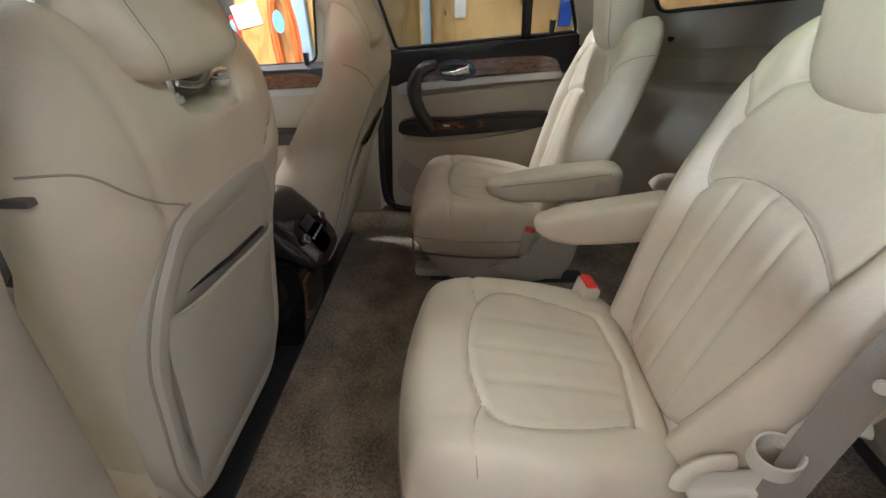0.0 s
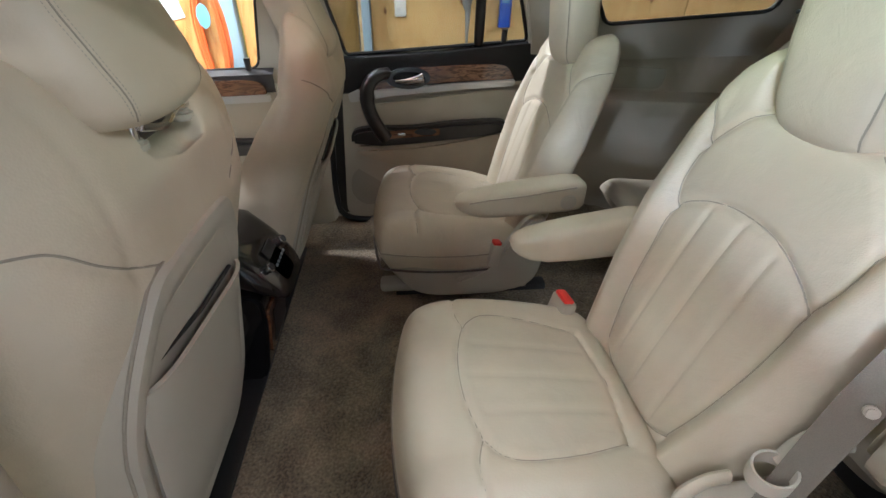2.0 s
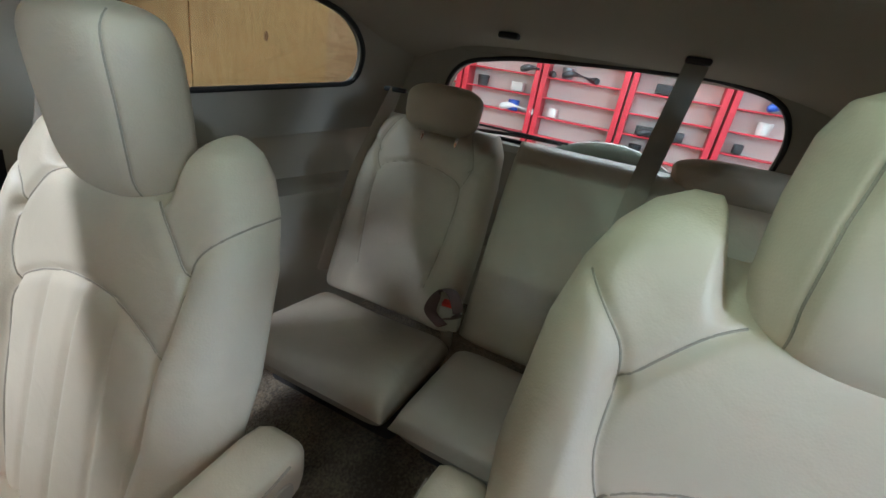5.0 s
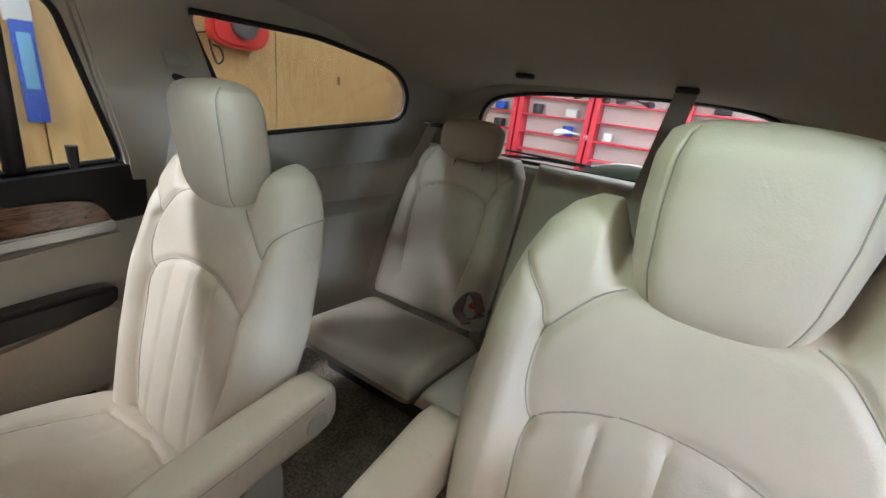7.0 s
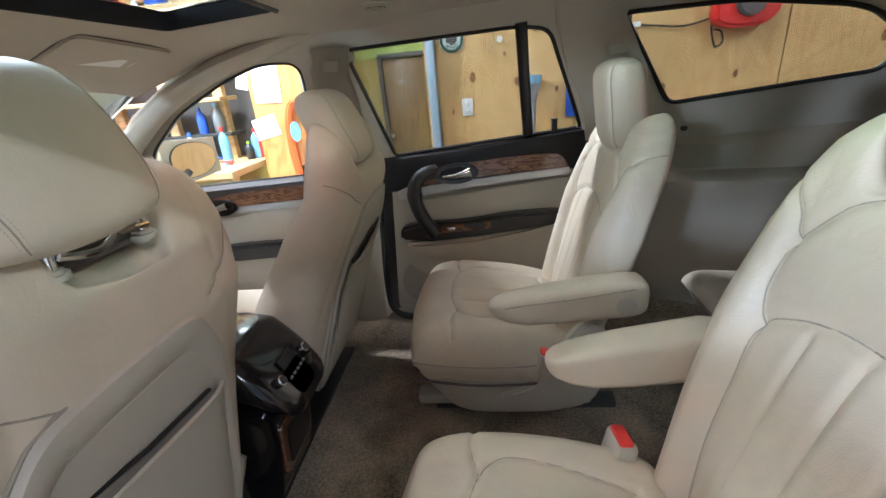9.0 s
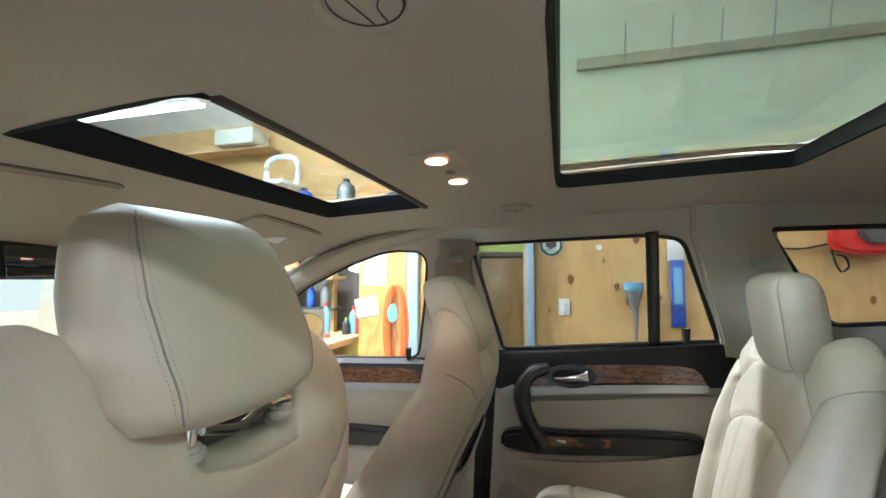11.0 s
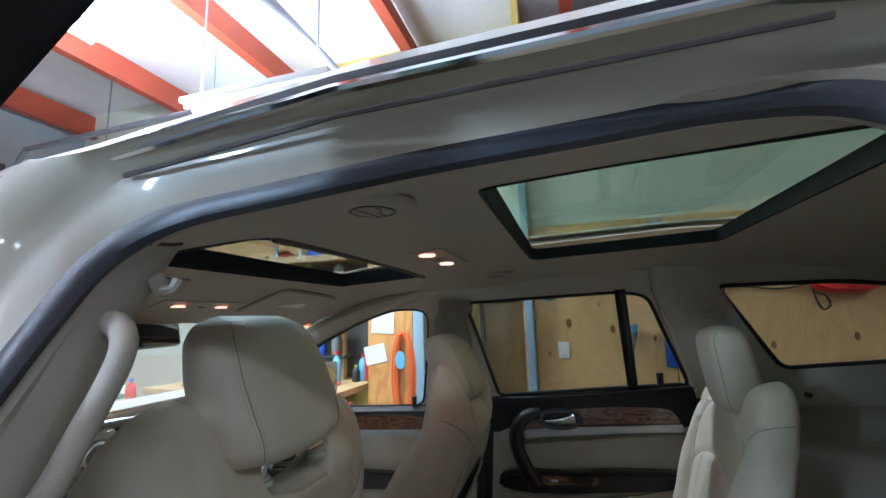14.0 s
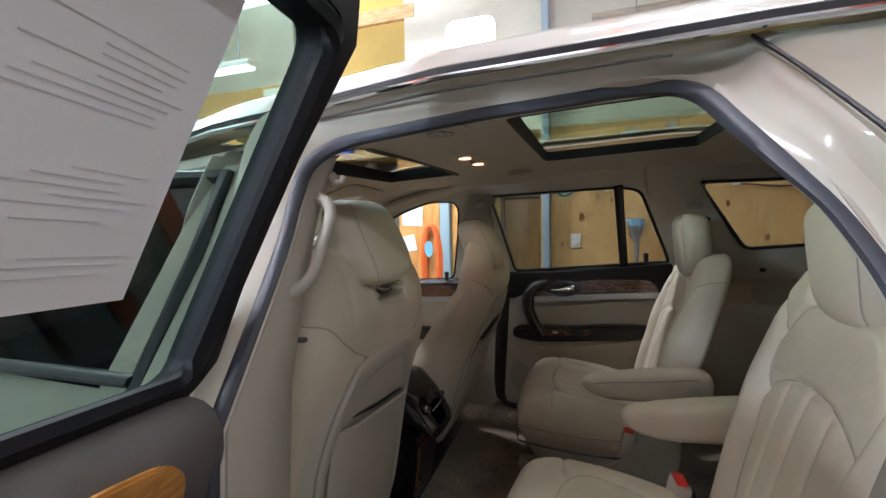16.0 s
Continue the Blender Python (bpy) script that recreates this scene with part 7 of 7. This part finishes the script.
part("board", box((-2.7, 2.72, 1.16), (1.6, 0.22, 0.025), 0.004), DARKMETAL, ws, smooth=False)
rg = random.Random(11)
mats = [RED, BLUE, WHITEP, DARKMETAL, LBLUE, GREENCLOTH, ORANGE, GREYP, DARK]
def bottle(x, y, z, h, r, m, cap, label):
    t = thing("bottle", (x, y, z), label, "bottle", "bench bottles")
    bm = sheet(lambda a, k: (x + r * [0.9, 1, 1, 0.85, 0.35, 0.3][k] * math.cos(a), y + r * [0.9, 1, 1, 0.85, 0.35, 0.3][k] * math.sin(a), z + h * [0, 0.03, 0.6, 0.74, 0.84, 0.9][k]), [2 * math.pi * i / 16 for i in range(16)], [0, 1, 2, 3, 4, 5], close_u=True)
    bmesh.ops.holes_fill(bm, edges=[e for e in bm.edges if e.is_boundary])
    part("body", bm, m, t)
    part("cap", cyl((x, y, z + h * 0.94), r * 0.38, h * 0.12, n=12), cap, t)
for i in range(16):
    bottle(rg.uniform(-3.4, -1.72), rg.uniform(2.2, 2.7), 0.955, rg.uniform(0.14, 0.28), rg.uniform(0.03, 0.045), mats[i % 9], mats[(i * 4 + 2) % 9], "coloured workshop bottle on the bench")
for i in range(24):
    bottle(rg.uniform(-3.4, -1.95), 2.68, (1.447, 1.865, 1.175)[i % 3], rg.uniform(0.14, 0.24), rg.uniform(0.03, 0.05), mats[(i * 2) % 9], mats[(i + 5) % 9], "coloured workshop bottle on the rack")
single("green_cloth", sheet(lambda u, v: (-2.05 + 0.16 * u, 2.2 + 0.1 * v, 0.965 + 0.05 * abs(noise.noise((u * 3, v * 3, 2)))), [-1 + i / 8 for i in range(17)], [-1 + i / 6 for i in range(13)]), GREENCLOTH, "crumpled lime green cloth on the bench", "cloth", (-2.05, 2.2, 0.96))
for i in range(12):
    x, y = rg.uniform(-3.4, -1.8), rg.uniform(2.15, 2.6)
    single("hand_tool", tube(smooth_line([(x, y, 0.97), (x + 0.08, y + 0.02, 0.99), (x + rg.uniform(0.1, 0.22), y + rg.uniform(-0.06, 0.06), 0.975)], 4), lambda u: 0.014 + 0.008 * math.sin(u * 7), 8), mats[rg.randrange(9)], "hand tool lying on the bench", "tool", (x, y, 0.96), group="bench tools")
fb = thing("side_bench", (-3.35, 1.45, 0.0), "low timber bench with clutter in front of the car", "workbench")
part("top", box((-3.35, 1.42, 0.855), (0.62, 1.15, 0.045), 0.006), PINE, fb, smooth=False)
for x in (-3.6, -3.1):
    for y in (0.92, 1.92):
        part("leg", box((x, y, 0.415), (0.08, 0.08, 0.83), 0.004), PINE, fb, smooth=False)
tc = thing("tool_case", (-3.32, 1.50, 0.878), "pale grey plastic tool case on the bench", "tool case")
part("body", box((-3.32, 1.50, 0.915), (0.24, 0.34, 0.075), 0.014), WHITEP, tc)
part("lid", box((-3.32, 1.50, 0.972), (0.235, 0.33, 0.036), 0.012), GREYP, tc)
part("handle", tube(smooth_line([(-3.19, 1.43, 0.935), (-3.165, 1.45, 0.94), (-3.165, 1.55, 0.94), (-3.19, 1.57, 0.935)], 4), 0.008, 8), DARK, tc)
bottle(-3.25, 1.74, 0.878, 0.21, 0.038, RED, BLUE, "red spray bottle standing on the bench")
bottle(-3.42, 1.80, 0.878, 0.17, 0.04, WHITEP, GREYP, "white workshop bottle standing on the bench")
bottle(-3.30, 1.24, 0.878, 0.12, 0.045, WHITEP, DARK, "short white jar standing on the bench")
single("lime_rag", sheet(lambda u, v: (-3.16 + 0.09 * u, 1.79 + 0.10 * v, 0.882 + 0.05 * abs(noise.noise((u * 3, v * 3, 5)))), [-1 + i / 8 for i in range(17)], [-1 + i / 6 for i in range(13)]), GREENCLOTH, "crumpled lime rag on the bench", "cloth", (-3.16, 1.79, 0.88))
single("black_cable", tube(smooth_line([(-3.2, 1.10, 0.888), (-3.12, 1.2, 0.90), (-3.2, 1.32, 0.93), (-3.1, 1.36, 0.90), (-3.14, 1.62, 0.888), (-3.12, 1.68, 0.95), (-3.2, 1.66, 0.888)], 6), 0.009, 8), DARK, "loose black cable lying on the bench", "cable", (-3.15, 1.4, 0.88))
single("cardboard_box", box((-1.9, 2.2, 0.56), (0.4, 0.3, 0.36), 0.004), CARDBOARD, "closed cardboard box under the bench", "box", (-1.9, 2.2, 0.37), smooth=False)
single("red_hose", tube(smooth_line([(-2.3, 2.1, 0.78), (-2.0, 2.05, 0.74), (-1.75, 2.1, 0.80), (-1.6, 2.2, 0.86)], 5), 0.012, 8), RED, "red air hose hanging under the bench", "hose", (-2.0, 2.1, 0.75))
# things on a loft, seen through the front roof glass
lf = thing("loft", (-2.6, 2.9, 2.0), "wooden loft with stored things above the alcove", "loft")
part("deck", box((-2.9, 2.9, 2.05), (3.2, 0.8, 0.06), 0.006), PINE, lf, smooth=False)
part("wall_board", box((-3.4, 2.98, 2.55), (3.4, 0.04, 0.9), 0.004), PLY, lf, smooth=False)
for i, (x, m) in enumerate(((-2.27, BLUE), (-2.6, RED), (-1.85, GREYP))):
    bottle(x, 2.7, 2.08, (0.16, 0.10, 0.22)[i], 0.08, m, DARK, "large plastic jug stored on the loft")
part("green_case", box((-3.05, 2.80, 2.79), (0.45, 0.25, 0.16), 0.02), GREENWALL, lf, "pale green metal case")
part("ledge", box((-3.5, 2.85, 2.69), (1.6, 0.20, 0.03), 0.004), PINE, lf, smooth=False)
ch = thing("stored_chair", (-2.48, 2.7, 2.08), "grey plastic chair stored on the loft", "chair")
part("back", tube(smooth_line([(-2.66, 2.7, 2.25), (-2.68, 2.7, 2.46), (-2.60, 2.7, 2.54), (-2.40, 2.7, 2.53), (-2.34, 2.7, 2.44), (-2.36, 2.7, 2.25)], 5), 0.025, 8), WHITEP, ch)
part("seat", box((-2.5, 2.62, 2.26), (0.36, 0.34, 0.04), 0.015), WHITEP, ch)
for x in (-2.63, -2.37):
    part("leg", cyl((x, 2.6, 2.165), 0.02, 0.17, n=10), WHITEP, ch)

# ceiling beams, lamps
for i, x in enumerate((-5.9, -4.25, -2.75, -1.29, 0.15, 1.6, 3.05)):
    b = thing("ceiling_beam", (x, -0.5, 4.1), "red oxide steel beam under the white ceiling", "beam", "ceiling beams", "structure")
    part("web", box((x, -0.5, 4.12), (0.02, 11.5, 0.30), 0), REDSTEEL, b, smooth=False)
    part("flange", box((x + 0.04, -0.5, 3.965), (0.10, 11.5, 0.015), 0), REDSTEEL, b, smooth=False)
for y in (-4.6, 5.6):
    b = thing("girder", (0, y, 3.8), "dark red main girder", "beam", "ceiling beams", "structure")
    part("web", box((-1.0, y, 3.78), (11.5, 0.03, 0.36), 0), REDSTEEL, b, smooth=False)
    part("flange", box((-1.0, y, 3.59), (11.5, 0.16, 0.02), 0), REDSTEEL, b, smooth=False)


def strip_light(x, y, z, ln, along_y, watts, label, up=0.0):
    t = thing("strip_light", (x, y, z), label, "ceiling light", "strip lights")
    sx, sy = (0.16, ln) if along_y else (ln, 0.16)
    part("tray", box((x, y, z + 0.03), (sx, sy, 0.05), 0.008), WHITEP, t)
    for k in (-0.4, 0.4):
        o = (0, k * ln) if along_y else (k * ln, 0)
        part("hanger", cyl((x + o[0], y + o[1], (z + 4.34) / 2), 0.008, 4.30 - z, n=8), GREYP, t)
    for k in (-1, 1):
        o = (k * 0.04, 0) if along_y else (0, k * 0.04)
        part("tube", cyl((x + o[0], y + o[1], z - 0.012), 0.016, ln * 0.96, (90, 0, 0) if along_y else (0, 90, 0), 12), TUBE_ON, t, "glowing fluorescent tube")
    wide, deep = (0.16, ln) if along_y else (ln, 0.16)
    # added upward lamp brightens the ceiling; the tray has no tube on top
    if up:
        lamp_area("ceiling_fill_lamp", (x, y, z + 0.06), (x, y + 0.001, z + 2), wide, deep, up, (0.92, 0.96, 1.0))
    lamp_area("strip_lamp", (x, y, z - 0.035), (x, y, 0), wide, deep, watts, (0.92, 0.96, 1.0))


strip_light(-1.9, -2.7, 3.2, 1.25, False, 70, "fluorescent strip light beside the open door", 560)
# flood light and tripod are added, unseen, to light the seat through the doorway
fl = thing("added_flood", (-2.0, -3.5, 0.0), "white flood light on a tripod, added out of view to light the near seat", "work light")
part("case", box((-2.02, -3.53, 1.92), (0.40, 0.06, 0.26), 0.02, rot=(10, 0, -52)), DARKGREY, fl)
part("lens", box((-1.987, -3.505, 1.915), (0.36, 0.01, 0.22), 0.004, rot=(10, 0, -52)), TUBE_ON, fl, "glowing white lens")
part("pole", cyl((-2.04, -3.55, 1.15), 0.016, 1.5, n=12), DARKMETAL, fl)
for a in (0.3, 2.4, 4.5):
    part("leg", tube([(-2.04, -3.55, 0.62), (-2.04 + 0.42 * math.cos(a), -3.55 + 0.42 * math.sin(a), 0.01)], 0.012, 8), DARKMETAL, fl)
lamp_area("added_flood_lamp", (-1.97, -3.485, 1.92), (0.42, -0.38, 1.2), 0.36, 0.22, 165, (0.72, 0.86, 1.0))
# unseen strip, added to brighten the back of the driver's seat
strip_light(2.0, -2.9, 3.5, 1.25, False, 80, "fluorescent strip light added out of view behind the doorway")
strip_light(-3.2, 0.6, 3.6, 1.25, True, 140, "fluorescent strip light above the bonnet", 480)
strip_light(0.6, 0.6, 3.8, 1.25, False, 10, "fluorescent strip light above the roof", 110)
strip_light(3.3, 0.0, 3.4, 1.25, True, 115, "fluorescent strip light before the red shelves")
strip_light(-2.0, 1.5, 3.1, 1.25, False, 215, "fluorescent strip light over the bench", 170)
strip_light(-4.0, 2.37, 3.0, 1.8, False, 12, "long fluorescent strip light beyond the bench")
slab("wall_far", (0, 7.6, 2.2), (14, 0.1, 4.4), GREENWALL, "cream wall of the next bay", "wall")
bl = single("lumber_plate", box((-1.9, WY + 0.08, 3.30), (1.0, 0.05, 0.12), 0.004), PINE, "orange lumber plate on the wall top", "lumber", (-1.9, WY + 0.08, 3.3), smooth=False)
wl = thing("work_light", (-0.80, 2.15, 2.86), "bright white work light on the wall", "work light")
part("case", box((-0.80, 2.20, 2.86), (0.36, 0.05, 0.22), 0.015), GREYP, wl)
part("lens", extrude_outline([Vector((p.x, 2.172, p.y)) for p in rounded([(-1.0, 2.745), (-0.60, 2.745), (-0.60, 2.985), (-1.0, 2.985)], 0.09, 7)], (0, -0.02, 0), bevel=0.008), LED_ON, wl)
part("bracket", box((-0.80, 2.36, 2.86), (0.06, 0.28, 0.04), 0.005), DARKGREY, wl)

# red shelving behind the car
SX = 4.3
for i in range(6):
    y0 = 2.50 - 0.79 * i
    t = thing("red_shelf_unit", (SX, y0 - 0.395, 0), "red painted shelf unit with white back and workshop parts", "shelf", "red shelves")
    part("back", box((SX + 0.30, y0 - 0.395, 1.25), (0.02, 0.77, 2.5), 0), WHITEB, t)
    for y in (y0 - 0.035, y0 - 0.755):
        part("upright", box((SX + 0.20, y, 1.25), (0.18, 0.050, 2.5), 0.004), REDSHELF, t, smooth=False)
    for z in (0.12, 0.45, 0.63, 0.81, 0.99, 1.17, 1.35, 1.53, 1.71, 1.89, 2.07, 2.25, 2.48):
        part("board", box((SX + 0.21, y0 - 0.395, z), (0.16, 0.67, 0.014), 0.003), REDSHELF, t, smooth=False)
rg = random.Random(21)
for i in range(44):
    z = rg.choice((1.0, 1.18, 1.36, 1.54, 1.72, 1.90))
    y = 2.37 - 0.79 * rg.randrange(6) - rg.uniform(0.02, 0.5)
    k = rg.random()
    m = rg.choice((BLUE, LBLUE, DARKMETAL, GREYP, DARK, DARK, WHITEP, DARKMETAL))
    if k < 0.3:
        single("parts_tub", cyl((SX + 0.2, y, z + 0.05), 0.05, 0.10, n=18, r2=0.058, bevel=0.004), m, "small workshop tub on a red shelf", "tub", (SX + 0.2, y, z), group="shelf parts")
    elif k < 0.6:
        single("car_part", tube(smooth_line([(SX + 0.02, y, z + 0.02), (SX + 0.05, y - 0.1, z + 0.05), (SX + 0.2, y - 0.22, z + 0.03), (SX + 0.12, y - 0.30, z + 0.02)], 4), lambda u: 0.02 + 0.012 * math.sin(u * 9), 8), m, "dark spare car part on a red shelf", "spare part", (SX + 0.2, y, z), group="shelf parts")
    else:
        single("parts_box", box((SX + 0.2, y, z + 0.045), (0.11, rg.uniform(0.06, 0.16), 0.08), 0.006), m, "small parts box on a red shelf", "box", (SX + 0.2, y, z), group="shelf parts")

# sectional door in the front wall
rd = thing("roller_door", (-5.95, 0, 0), "white sectional garage door with a small window", "garage door")
for k in range(6):
    for m in range(3):
        part("section", box((-5.95, -2.6 + 1.86 * m, 0.30 + 0.58 * k), (0.05, 1.84, 0.565), 0.014), ROLLUP, rd, smooth=False)
part("pane", box((-5.915, 0.86, 1.46), (0.01, 0.50, 0.20), 0.004), TUBE_ON, rd, "small bright daylight window")
for y in (-3.6, 2.15):
    part("rail", tube([(-5.88, y, 0.1), (-5.88, y, 3.1), (-5.6, y, 3.45), (-3.2, y, 3.5)], 0.03, 8), GREYP, rd)
part("spring_bar", tube([(-5.85, -3.4, 3.25), (-5.85, 2.1, 3.25)], 0.05, 10), DARKMETAL, rd)
for z in (2.45, 2.9):
    part("strut", tube([(-5.90, -3.4, z), (-5.90, 2.1, z)], 0.02, 6), GREYP, rd)
op = thing("door_opener", (-1.9, -0.9, 3.6), "grey garage door opener with rail and ducts", "opener")
part("motor", box((-2.3, 0.9, 3.75), (0.45, 0.3, 0.22), 0.03), GREYP, op)
part("hanger", cyl((-2.3, 0.9, 4.08), 0.015, 0.46, n=8), GREYP, op)
part("duct", tube([(-2.1, 0.75, 3.75), (-1.7, 1.2, 3.55), (-1.5, 2.1, 3.3)], 0.05, 14), GREYP, op)
part("rail", tube([(-2.3, 0.9, 3.72), (-5.8, 0.9, 3.72)], 0.02, 8), GREYP, op)
